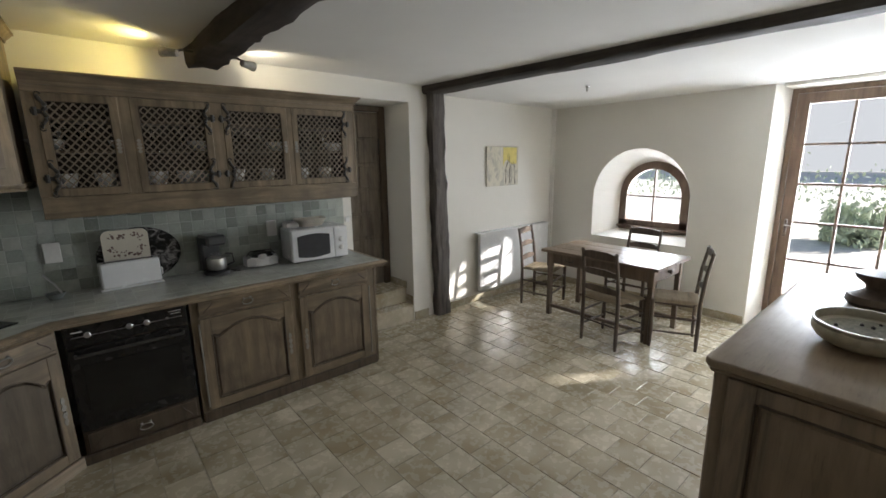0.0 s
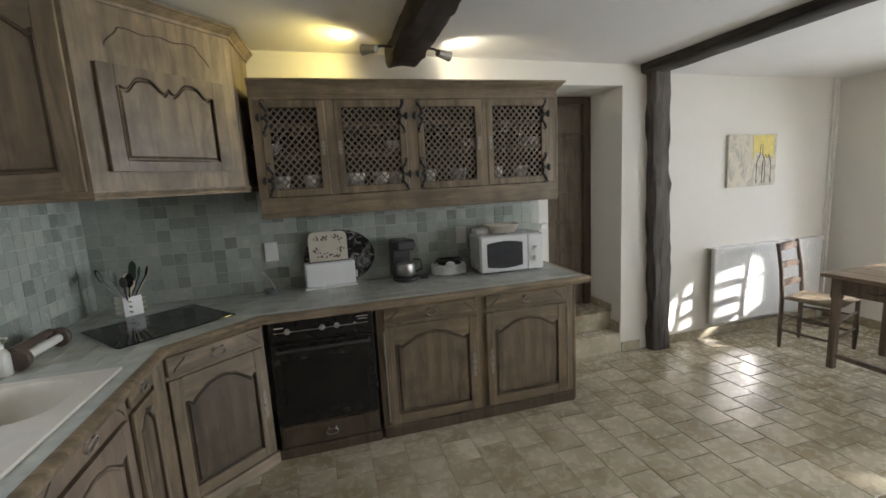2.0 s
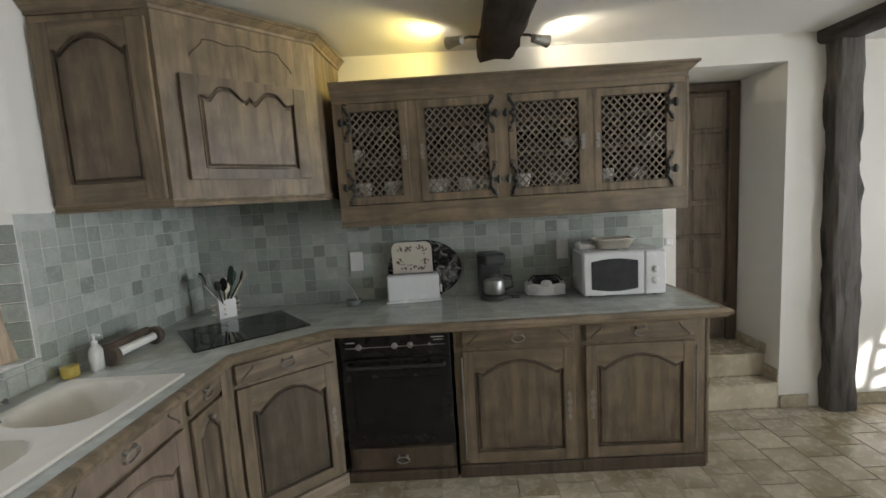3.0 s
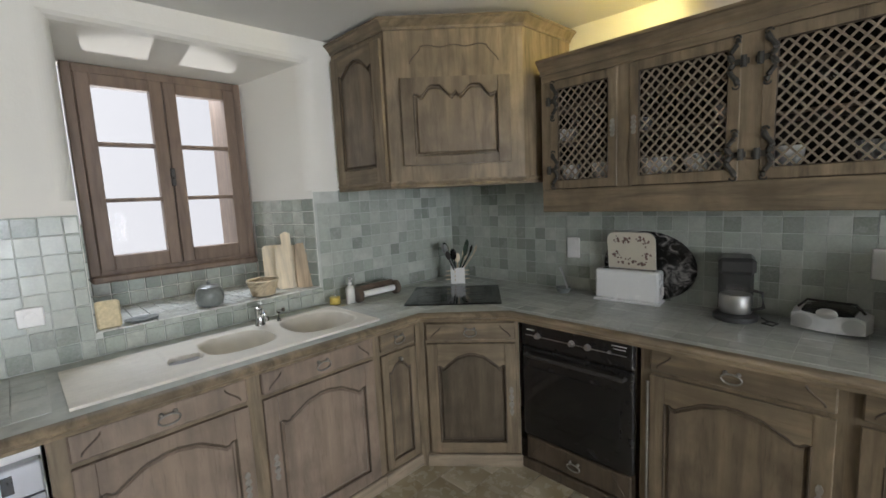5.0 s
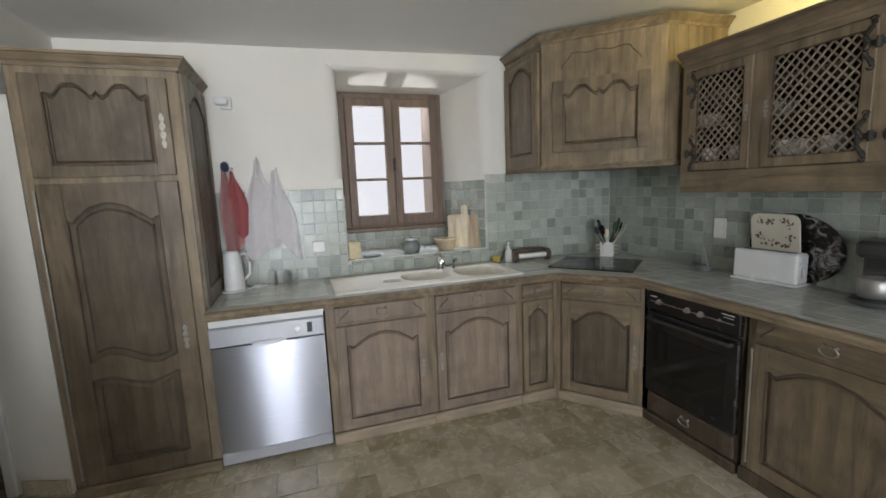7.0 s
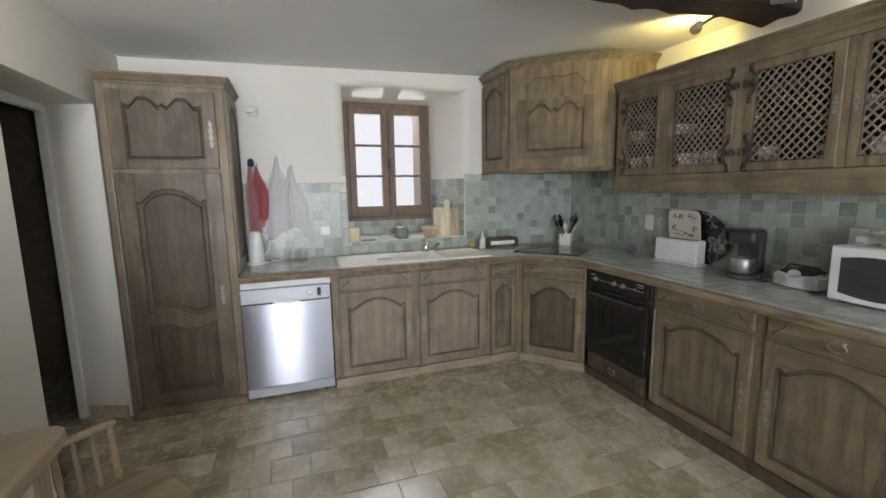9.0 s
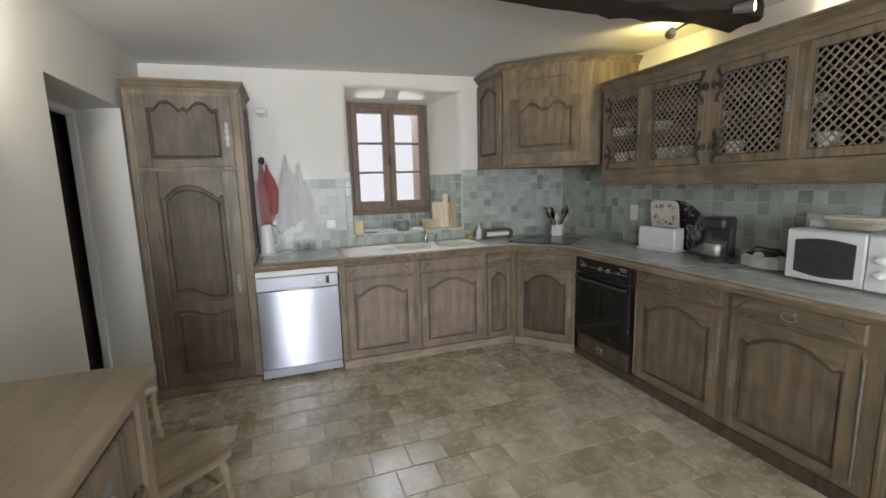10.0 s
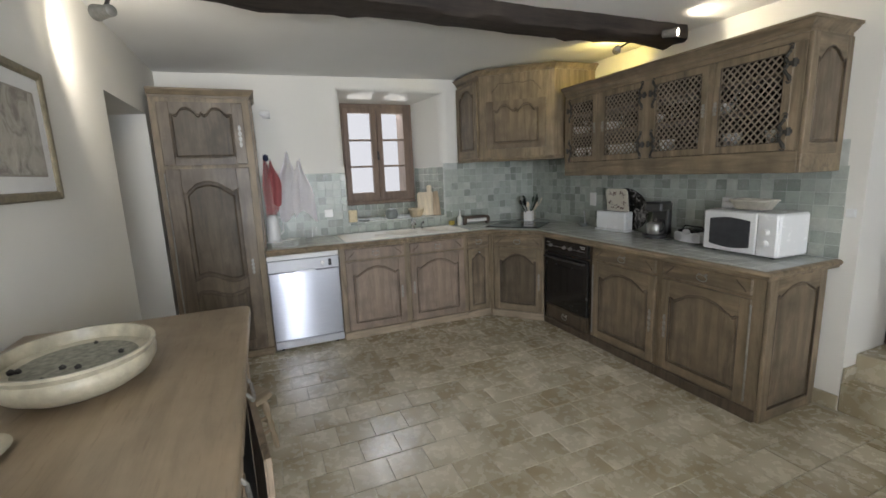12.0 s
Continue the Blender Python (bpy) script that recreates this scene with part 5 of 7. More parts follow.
tube(bm, [(0.052, -0.06, 0.15), (0.095, -0.085, 0.145), (0.10, -0.088, 0.08), (0.062, -0.06, 0.06)], 0.008, 8)
part("jug_handle", bm, M_COFFEE, jug, soft=True)
bm = bmesh.new()
tube(bm, [(1.93, 4.80, Z + 0.004), (1.965, 4.74, Z + 0.005), (1.945, 4.71, Z + 0.005), (1.985, 4.69, Z + 0.005), (2.0, 4.73, Z + 0.006), (1.955, 4.735, Z + 0.012)], 0.0035, 6)
bmesh.ops.transform(bm, matrix=pose(1.835, 4.755, Z, 0, 0, 12).inverted(), verts=bm.verts)
part("cord", bm, M_COFFEE, cf)

tb = thing("toaster", pose(1.160, 4.735, Z, 0, 0, 4), "long white enamel toaster box on the worktop", "toaster")
part("body", boxes(((0, 0, 0.012), (0.335, 0.105, 0.178)), bevel=0.010), M_ENAMEL, tb)
part("base", boxes(((-0.010, -0.010, 0.0), (0.345, 0.115, 0.014)), bevel=0.005), M_ENAMEL, tb)
part("slot", boxes(((0.03, 0.04, 0.176), (0.305, 0.068, 0.1795))), M_BLACK, tb)
part("lever", boxes(((0.342, 0.03, 0.05), (0.352, 0.045, 0.10)), bevel=0.003), M_WHITE, tb)

M_MELA = plain("cream_melamine", (0.70, 0.65, 0.54), 0.35, var=0.05, relief=0)
M_PRINT = plain("berry_print", (0.20, 0.12, 0.10), 0.5, var=0.5, scale=60, relief=0)
bd = thing("serving_board", pose(1.325, 4.858, Z, 7, 0, 0), "cream board with a small printed berry pattern", "tray")
bm = bmesh.new()
box(bm, (-0.130, 0, 0.0), (0.130, 0.010, 0.385))
bmesh.ops.bevel(bm, geom=[e for e in bm.edges if abs(e.verts[0].co.y - e.verts[1].co.y) > 0.005], offset=0.045, segments=6, affect="EDGES", profile=0.5)
part("board", bm, M_MELA, bd)
rng = random.Random(8)
for cx, cz in ((-0.075, 0.335), (-0.02, 0.34), (0.045, 0.345), (0.09, 0.33), (-0.085, 0.255), (0.085, 0.26), (0.0, 0.225), (-0.05, 0.22), (0.05, 0.215)):
    bm = bmesh.new()
    for _ in range(9):
        r = rng.uniform(0.003, 0.008)
        lathe(bm, [(r, 0), (r * 0.8, 0.0008)], 8, (0, 0, 0))
        bmesh.ops.transform(bm, matrix=Matrix.Translation((cx + rng.gauss(0, 0.014), -0.0003, cz + rng.gauss(0, 0.009))) @ Matrix.Rotation(radians(90), 4, "X"), verts=bm.verts[-16:])
    part("print", bm, M_PRINT, bd)

pl = bmesh.new()
lathe(pl, [(0.001, 0.0), (0.12, 0.002), (0.19, 0.014), (0.195, 0.017), (0.19, 0.020), (0.12, 0.008), (0.001, 0.006)], 40, sx=1.26)
M_PLATE, nt, b = node_mat("dark_flowered_enamel")
v = coords(nt, (1, 1, 1))
flowers = noise_tex(nt, v, 17.0, 3.0, 0.55, 1.2)
link(nt, ramp(nt, flowers, [(0.47, (0.020, 0.019, 0.018)), (0.56, (0.10, 0.095, 0.09)), (0.66, (0.34, 0.32, 0.30))]), b.inputs["Base Color"])
b.inputs["Roughness"].default_value = 0.25
solid("round_tray", pl, M_PLATE, "round black enamel tray with pale flowers", "tray", soft=True, m=pose(1.40, 4.888, Z + 0.195, 96, 0, 0))


def outlet(name, m, w, h, label, holes=1):
    t = thing(name, m, label, "wall socket")
    part("plate", boxes(((-w / 2, -0.011, -h / 2), (w / 2, 0.0, h / 2)), bevel=0.004), M_WHITE, t)
    for k in range(holes):
        z = (k - (holes - 1) / 2) * 0.065
        bm = bmesh.new()
        lathe(bm, [(0.021, 0), (0.021, 0.003), (0.016, 0.0035), (0.001, 0.001)], 20)
        bmesh.ops.transform(bm, matrix=Matrix.Translation((0, -0.011, z)) @ Matrix.Rotation(radians(90), 4, "X"), verts=bm.verts)
        part("socket", bm, M_WHITE, t, soft=True)
    return t


outlet("wall_socket", pose(0.948, YN - 0.010, 1.195), 0.085, 0.13, "white double wall socket on the tiles", 2)
outlet("wall_socket", pose(2.315, YN - 0.010, 1.197), 0.080, 0.13, "white double wall socket beside the microwave", 2)
outlet("wall_socket", pose(XW + 0.010, 2.425, 1.150, 0, 0, 90), 0.085, 0.08, "white single wall socket beside the towels", 1)
outlet("light_switch", pose(3.02, YN - 0.001, 1.20), 0.05, 0.05, "small pale wall switch by the niche", 1)

lr = thing("ladle_rest", pose(0.93, 4.78, Z), "glass ladle rest on the worktop", "spoon rest")
bm = bmesh.new()
lathe(bm, [(0.030, 0), (0.045, 0.018), (0.050, 0.034), (0.047, 0.034), (0.042, 0.019), (0.001, 0.006)], 24)
part("bowl", bm, M_CERAMIC_G, lr, soft=True)
bm = bmesh.new()
tube(bm, [(0.03, 0.0, 0.03), (0.0, 0.02, 0.09), (-0.045, 0.05, 0.145)], [0.006, 0.005, 0.009], 8)
part("ladle", bm, M_STEEL, lr, soft=True)

up = thing("utensil_pot", pose(0.155, 4.655, Z), "white square utensil pot with kitchen tools", "utensil pot")
bm = bmesh.new()
for a, b in (((-0.05, -0.05, 0), (0.05, -0.044, 0.115)), ((-0.05, 0.044, 0), (0.05, 0.05, 0.115)), ((-0.05, -0.044, 0), (-0.044, 0.044, 0.115)), ((0.044, -0.044, 0), (0.05, 0.044, 0.115)), ((-0.044, -0.044, 0), (0.044, 0.044, 0.006))):
    box(bm, a, b)
bmesh.ops.rotate(bm, verts=bm.verts, cent=(0, 0, 0), matrix=Matrix.Rotation(radians(45), 3, "Z"))
part("pot", bm, M_WHITE, up)
for s in (-1, 1):
    bm = bmesh.new()
    for z in (0.03, 0.06, 0.09):
        tube(bm, [(-0.085, s * 0.0 - 0.02, z), (0.085, s * 0.0 - 0.02, z)], 0.004, 6)
    bmesh.ops.rotate(bm, verts=bm.verts, cent=(0, 0, 0), matrix=Matrix.Rotation(radians(45 if s > 0 else -45), 3, "Z"))
    part("rack_bar", bm, M_BOARD, up)
M_TOOL = plain("dark_green_nylon", (0.040, 0.068, 0.040), 0.4, relief=0)
rng = random.Random(3)
for k, (mat, head) in enumerate(((M_TOOL, "flat"), (M_TOOL, "flat"), (M_TOOL, "spoon"), (M_TOOL, "flat"), (M_BLACK, "flat"), (M_BOARD, "spoon"), (M_STEEL, "spoon"), (M_BLACK, "spoon"), (M_BOARD, "flat"), (M_BLACK, "flat"), (M_STEEL, "spoon"), (M_IRON, "spoon"), (M_BOARD, "spoon"))):
    bm = bmesh.new()
    a = rng.uniform(0, 6.28)
    ln, lean = rng.uniform(0.17, 0.25), rng.uniform(0.05, 0.15)
    top = Vector((lean * math.cos(a), lean * math.sin(a), ln))
    foot = Vector((-0.02 * math.cos(a), -0.02 * math.sin(a), 0.012))
    tube(bm, [foot, top], 0.0045, 6)
    r = bmesh.ops.create_icosphere(bm, subdivisions=2, radius=0.032)
    sc = (0.62, 0.22, 1.15) if head == "spoon" else (0.72, 0.10, 1.45)
    for v in r["verts"]:
        v.co = Matrix.Rotation(a, 3, "Z") @ Matrix.Rotation(lean * 2.6, 3, "Y") @ Vector((v.co.y * sc[1], v.co.x * sc[0], v.co.z * sc[2])) + top + Vector((0, 0, 0.012))
    part("utensil", bm, mat, up, soft=True)

# ---- west side: sill and splashback things ----
ph = thing("paper_towel_holder", pose(0.045, 4.02, Z, 0, 0, 90), "dark wooden paper towel holder with a roll end", "towel holder")
for x in (-0.145, 0.145):
    bm = bmesh.new()
    lathe(bm, [(0.040, 0), (0.046, 0.006), (0.046, 0.026), (0.040, 0.032)], 24)
    bmesh.ops.transform(bm, matrix=Matrix.Translation((x - 0.016, 0, 0.046)) @ Matrix.Rotation(radians(90), 4, "Y"), verts=bm.verts)
    part("end_disc", bm, M_CHAIR, ph, soft=True)
part("back_bar", boxes(((-0.145, 0.015, 0.060), (0.145, 0.045, 0.095)), bevel=0.008), M_CHAIR, ph)
bm = bmesh.new()
tube(bm, [(-0.125, -0.004, 0.046), (0.125, -0.004, 0.046)], 0.020, 18)
part("paper_roll", bm, M_WHITE, ph, "white paper roll", True)

M_OIL = plain("oil", (0.50, 0.38, 0.08), 0.15, var=0.05, relief=0)
ol = thing("oil_bottle", pose(-0.035, 3.755, Z), "clear glass cruet with golden oil", "bottle")
bm = bmesh.new()
lathe(bm, [(0.030, 0), (0.034, 0.004), (0.034, 0.075), (0.028, 0.105), (0.012, 0.135), (0.011, 0.175), (0.014, 0.185), (0.010, 0.188)], 22)
part("bottle", bm, M_THIN, ol, soft=True)
bm = bmesh.new()
lathe(bm, [(0.028, 0.003), (0.0325, 0.008), (0.0325, 0.050), (0.001, 0.051)], 22)
part("oil", bm, M_OIL, ol, "golden oil", True)
sp = thing("soap_bottle", pose(0.015, 3.835, Z), "clear pump bottle of washing-up liquid", "bottle")
bm = bmesh.new()
lathe(bm, [(0.026, 0), (0.030, 0.004), (0.030, 0.085), (0.020, 0.105), (0.011, 0.112), (0.001, 0.113)], 20, sx=0.8)
part("bottle", bm, plain("milky_plastic", (0.62, 0.62, 0.58), 0.2, relief=0), sp, soft=True)
bm = bmesh.new()
lathe(bm, [(0.012, 0.112), (0.012, 0.128), (0.005, 0.130), (0.005, 0.150), (0.008, 0.152), (0.008, 0.160)], 14)
tube(bm, [(0, 0, 0.157), (0.032, -0.006, 0.155)], 0.0045, 8)
part("pump", bm, M_WHITE, sp, "white pump", True)

SZ = SILL + 0.001
jr = thing("storage_jar", pose(-0.21, 3.115, SZ), "grey-green stoneware jar with lid", "jar")
bm = bmesh.new()
lathe(bm, [(0.048, 0), (0.062, 0.012), (0.070, 0.045), (0.066, 0.080), (0.055, 0.094), (0.001, 0.095)], 26)
part("jar", bm, M_CERAMIC_G, jr, soft=True)
bm = bmesh.new()
lathe(bm, [(0.056, 0.094), (0.057, 0.100), (0.040, 0.110), (0.010, 0.113), (0.009, 0.122), (0.011, 0.128), (0.001, 0.130)], 26)
part("lid", bm, M_CERAMIC_G, jr, soft=True)
basket("round_basket", pose(-0.20, 3.395, SZ), 0.17, 0.17, 0.085, M_WICKER, "round pale wicker basket on the window sill", True)


def cutting_board(m, w, h, handle, mat, label, hole=True):
    t = thing("cutting_board", m, label, "cutting board", "boards on the sill")
    bm = bmesh.new()
    box(bm, (-w / 2, 0, 0), (w / 2, 0.014, h))
    bmesh.ops.bevel(bm, geom=[e for e in bm.edges if abs(e.verts[0].co.y - e.verts[1].co.y) > 0.005], offset=0.022, segments=4, affect="EDGES", profile=0.5)
    part("board", bm, mat, t)
    if handle:
        bm = bmesh.new()
        slab(bm, lambda x: h - 0.005, lambda x: h + 0.085 - 14 * x * x, -0.028, 0.028, 0.0135, 0.0005, 12)
        part("grip", bm, mat, t)
    return t


M_BOARD_D = wood("brown_board", (0.46, 0.35, 0.23), "z", rough=0.6)
cutting_board(pose(-0.25, 3.585, SZ, -12, 0, 72), 0.15, 0.265, True, M_BOARD, "pale wooden cutting board with handle, leaning")
cutting_board(pose(-0.33, 3.545, SZ, -13, 0, 72), 0.15, 0.27, False, M_BOARD, "pale rectangular wooden board, leaning")
cutting_board(pose(-0.185, 3.652, SZ, -8, 0, 66), 0.10, 0.275, False, M_BOARD_D, "brown wooden cutting board, leaning")
sd = bmesh.new()
lathe(sd, [(0.035, 0), (0.050, 0.008), (0.052, 0.014), (0.045, 0.012), (0.001, 0.006)], 24, sx=1.0, sy=1.35)
solid("soap_dish", sd, M_CERAMIC_G, "small oval stoneware soap dish", "soap dish", soft=True, m=pose(-0.17, 2.80, SZ))
solid("sponge", boxes(((-0.018, -0.045, 0), (0.018, 0.045, 0.125)), bevel=0.008), plain("yellow_sponge", (0.66, 0.56, 0.36), 0.95, var=0.2, scale=60, relief=0.4), "yellow sponge standing on the sill edge", "sponge", m=pose(-0.15, 2.675, SZ))

kt = thing("kettle", pose(0.025, 1.885, Z), "white plastic electric kettle", "kettle")
bm = bmesh.new()
lathe(bm, [(0.058, 0), (0.062, 0.008), (0.060, 0.06), (0.054, 0.18), (0.050, 0.235), (0.036, 0.255), (0.001, 0.260)], 28)
part("body", bm, M_WHITE, kt, soft=True)
bm = bmesh.new()
tube(bm, [(-0.045, 0.035, 0.225), (-0.06, 0.075, 0.225), (-0.068, 0.095, 0.17), (-0.066, 0.09, 0.09), (-0.045, 0.055, 0.06)], 0.010, 8)
part("handle", bm, M_WHITE, kt, soft=True)
bm = bmesh.new()
lathe(bm, [(0.080, 0), (0.082, 0.006), (0.076, 0.012)], 28)
part("base", bm, M_WHITE, kt, soft=True)
bm = bmesh.new()
tube(bm, [(0.03, 1.965, Z + 0.005), (0.00, 2.00, Z + 0.006), (0.035, 2.03, Z + 0.006), (0.00, 2.055, Z + 0.008), (-0.03, 2.03, Z + 0.012), (0.01, 1.99, Z + 0.014), (0.04, 2.04, Z + 0.016), (-0.04, 2.08, Z + 0.006)], 0.005, 6)
bmesh.ops.translate(bm, verts=bm.verts, vec=(-0.025, -1.885, -Z))
part("cord", bm, M_WHITE, kt, "coiled white cord", True)


def tumbler(m, r=0.032, h=0.10):
    bm = bmesh.new()
    lathe(bm, [(r * 0.8, 0), (r, h), (r - 0.003, h), (r * 0.8 - 0.002, 0.006), (0.001, 0.006)], 18)
    return solid("drinking_glass", bm, M_THIN, "clear drinking glass upside down on the worktop", "glass", "glasses by the kettle", soft=True, m=m)


g0 = tumbler(pose(0.04, 2.15, Z + 0.10, 180))
for x, y in ((-0.02, 2.11), (-0.03, 2.20), (0.06, 2.23), (-0.01, 2.28)):
    copy_thing(g0, pose(x, y, Z + 0.10, 180))


def towel(name, m, w, h, mat, seed, label, trim=None):
    """A cloth hung from one point: gathered at the hook, with folds that widen downwards."""
    t = thing(name, m, label, "towel", "towels on hooks")
    rng = random.Random(seed)
    bm = bmesh.new()
    n, rows = 40, 26
    ph1, ph2 = rng.uniform(0, 6), rng.uniform(0, 6)
    g = []
    for j in range(rows + 1):
        k = j / rows
        wk = w * (0.16 + 0.84 * smoothstep(0.0, 0.55, k))
        row = []
        for i in range(n + 1):
            u = i / n - 0.5
            fold = 0.016 * (0.35 + 0.65 * (1 - 0.6 * k)) * math.sin(u * 8 + ph1 + k * 1.6) + 0.0015 * math.sin(u * 19 + ph2 + k * 3)
            z = -h * k * (0.90 + 0.10 * math.cos(u * 4.2 + ph1)) - 0.02 * abs(u) * (1 - k)
            row.append(bm.verts.new((u * wk + 0.015 * math.sin(k * 3 + ph2), -0.032 - fold - 0.012 * math.sin(k * 3.0), z)))
        g.append(row)
    for a, b in zip(g, g[1:]):
        for i in range(n):
            bm.faces.new((a[i], a[i + 1], b[i + 1], b[i]))
    bmesh.ops.solidify(bm, geom=bm.faces[:], thickness=0.004)
    part("cloth", bm, mat, t, soft=True)
    bm = bmesh.new()
    tube(bm, [(0, 0.0, 0.012), (0, -0.022, 0.010), (0, -0.034, 0.0), (0, -0.040, 0.016)], 0.004, 8)
    part("hook", bm, M_STEEL, t, soft=True)
    if trim:
        bm = bmesh.new()
        lathe(bm, [(0.014, -0.055), (0.026, -0.035), (0.022, 0.0), (0.004, 0.012)], 14, (0, -0.034, 0))
        part("loop", bm, trim, t, soft=True)
    return t


M_CHECK = cloth("red_check_cotton", (0.62, 0.10, 0.09), (0.70, 0.58, 0.55), 130.0)
M_RED = cloth("red_cotton", (0.62, 0.19, 0.19))
M_LINEN = cloth("white_linen", (0.96, 0.93, 0.935))
M_NAVY = cloth("navy_cotton", (0.03, 0.035, 0.07))
towel("oven_glove", pose(XW, 1.885, 1.735, 0, 0, 90), 0.12, 0.64, M_CHECK, 1, "red checked oven cloth hanging on a hook", M_NAVY)
towel("oven_glove", pose(XW + 0.012, 1.928, 1.690, 0, 0, 90), 0.12, 0.44, M_RED, 2, "plain red oven cloth hanging on a hook")
towel("tea_towel", pose(XW, 2.075, 1.755, 0, 0, 90), 0.22, 0.66, M_LINEN, 3, "white linen tea towel hanging on a hook")
towel("tea_towel", pose(XW, 2.190, 1.685, 0, 0, 90), 0.21, 0.62, M_LINEN, 5, "white linen tea towel with folded corner")
bm = bmesh.new()
for a, b in (((0.0, -0.035, -0.045), (0.05, 0.035, 0.03)), ((0.05, -0.06, -0.03), (0.11, 0.02, 0.015))):
    box(bm, a, b, 0.014, seg=2)
solid("wall_lamp", bm, M_WHITE, "small white wall lamp above the hooks", "wall lamp", soft=True, m=pose(XW, 1.93, 2.115, 0, 0, 0))

# ---- ceiling spots ----


def spot_head(name, base, aim, label, lit=True):
    """A small can spotlight on a bracket."""
    t = thing(name, Matrix.Translation(base), label, "spotlight", "ceiling spots")
    d = (Vector(aim) - Vector(base)).normalized()
    q = Vector((0, 0, 1)).rotation_difference(d).to_matrix().to_4x4()
    bm = bmesh.new()
    lathe(bm, [(0.012, -0.055), (0.022, -0.05), (0.024, -0.01), (0.030, 0.035), (0.032, 0.045), (0.028, 0.045), (0.026, 0.030), (0.001, 0.020)], 20)
    bmesh.ops.transform(bm, matrix=q, verts=bm.verts)
    part("can", bm, M_IRON if not lit else M_PEWTER, t, soft=True)
    bm = bmesh.new()
    lathe(bm, [(0.018, 0.030), (0.022, 0.038), (0.014, 0.046), (0.001, 0.049)], 16)
    bmesh.ops.transform(bm, matrix=q, verts=bm.verts)
    part("bulb", bm, M_BULB, t, "lit bulb", True)
    return t


for nm, base, aim, arm in (("spotlight", (1.665, 4.44, 2.395), (1.45, 4.62, 2.42), (1.815, 4.50, 2.43)), ("spotlight", (2.125, 4.46, 2.38), (2.40, 4.60, 2.36), (2.015, 4.50, 2.43)), ("spotlight", (2.125, 1.30, 2.205), (1.90, 1.08, 2.23), (1.99, 1.36, 2.42))):
    t = spot_head(nm, base, aim, "small dark metal spotlight fixed to the beam")
    bm = bmesh.new()
    a = Vector(arm) - Vector(base)
    tube(bm, [(0, 0, 0.0), a * 0.5 + Vector((0, 0, 0.012)), a], 0.008, 8)
    part("arm", bm, M_IRON, t, soft=True)

# ---- crockery behind the lattice ----
cup = bmesh.new()
lathe(cup, [(0.028, 0), (0.036, 0.006), (0.050, 0.06), (0.054, 0.092), (0.051, 0.092), (0.046, 0.058), (0.001, 0.010)], 20)
cup = solid("cup", cup, M_ENAMEL, "pale china cup on a cabinet shelf", "cup", "crockery", soft=True, m=pose(1.55, 4.64, 1.596))
glassy = bmesh.new()
lathe(glassy, [(0.030, 0), (0.030, 0.004), (0.005, 0.010), (0.004, 0.055), (0.030, 0.075), (0.038, 0.105), (0.034, 0.140), (0.032, 0.140), (0.035, 0.105), (0.001, 0.068)], 20)
glassy = solid("wine_glass", glassy, M_GLASS, "clear stemmed glass on a cabinet shelf", "glass", "crockery", soft=True, m=pose(2.05, 4.65, 1.821))
bowl_m = bmesh.new()
lathe(bowl_m, [(0.035, 0), (0.055, 0.006), (0.085, 0.05), (0.090, 0.062), (0.086, 0.062), (0.080, 0.050), (0.001, 0.010)], 24)
bowl_o = solid("serving_bowl", bowl_m, M_ENAMEL, "white china bowl on a cabinet shelf", "bowl", "crockery", soft=True, m=pose(2.36, 4.66, 1.821))
for x, y, z in ((1.09, 4.60, 1.596), (1.27, 4.585, 1.596), (1.52, 4.585, 1.596), (1.70, 4.60, 1.596), (1.80, 4.66, 1.596), (2.02, 4.60, 1.596), (2.26, 4.68, 1.596), (2.50, 4.60, 1.596), (2.72, 4.66, 1.596)):
    copy_thing(cup, pose(x, y, z, 0, 0, 40 * x))
for x, y, z in ((2.03, 4.62, 1.821), (2.12, 4.64, 1.821), (2.20, 4.62, 1.821), (2.50, 4.62, 1.821), (2.60, 4.65, 1.821), (2.70, 4.63, 1.821), (1.10, 4.64, 1.821), (1.20, 4.64, 1.821), (1.56, 4.64, 1.821), (1.70, 4.63, 1.821)):
    copy_thing(glassy, pose(x, y, z))
for x, z in ((1.83, 1.821), (2.82, 1.821), (1.40, 1.821), (1.02, 1.821)):
    copy_thing(bowl_o, pose(x, 4.66, z))

# ---- sideboard against the south wall ----
SBX0, SBX1, SBY, SBZ = 2.72, 4.33, 1.70, 1.035
sb = thing("sideboard", pose(SBX1, SBY, 0, 0, 0, 180), "old oak sideboard with drawers and a door ajar", "sideboard")
SW, SD = SBX1 - SBX0, SBY - YS - 0.015
bm = boxes(((0.0, 0.02, 0.06), (SW, SD, SBZ)))
part("body", bm, M_SIDE, sb)
for x in (0.0, SW - 0.07):
    part("corner_post", boxes(((x, -0.004, 0.0), (x + 0.07, 0.05, SBZ)), bevel=0.008), M_SIDE, sb)
    part("foot", boxes(((x, SD - 0.07, 0.0), (x + 0.07, SD, 0.06))), M_SIDE, sb)
part("rail", boxes(((0.07, 0.0, 0.06), (SW - 0.07, 0.03, 0.13)), bevel=0.005), M_SIDE, sb)
bm = bmesh.new()
box(bm, (-0.035, -0.030, SBZ), (SW + 0.035, SD, SBZ + 0.030))
front = [e for e in bm.edges if abs(e.verts[0].co.z - e.verts[1].co.z) > 0.02 and e.verts[0].co.y < 0]
bmesh.ops.bevel(bm, geom=front, offset=0.035, segments=5, affect="EDGES", profile=0.5)
rim = [e for e in bm.edges if abs(e.verts[0].co.z - e.verts[1].co.z) < 0.001 and min(v.co.y for v in e.verts) < SD - 0.001]
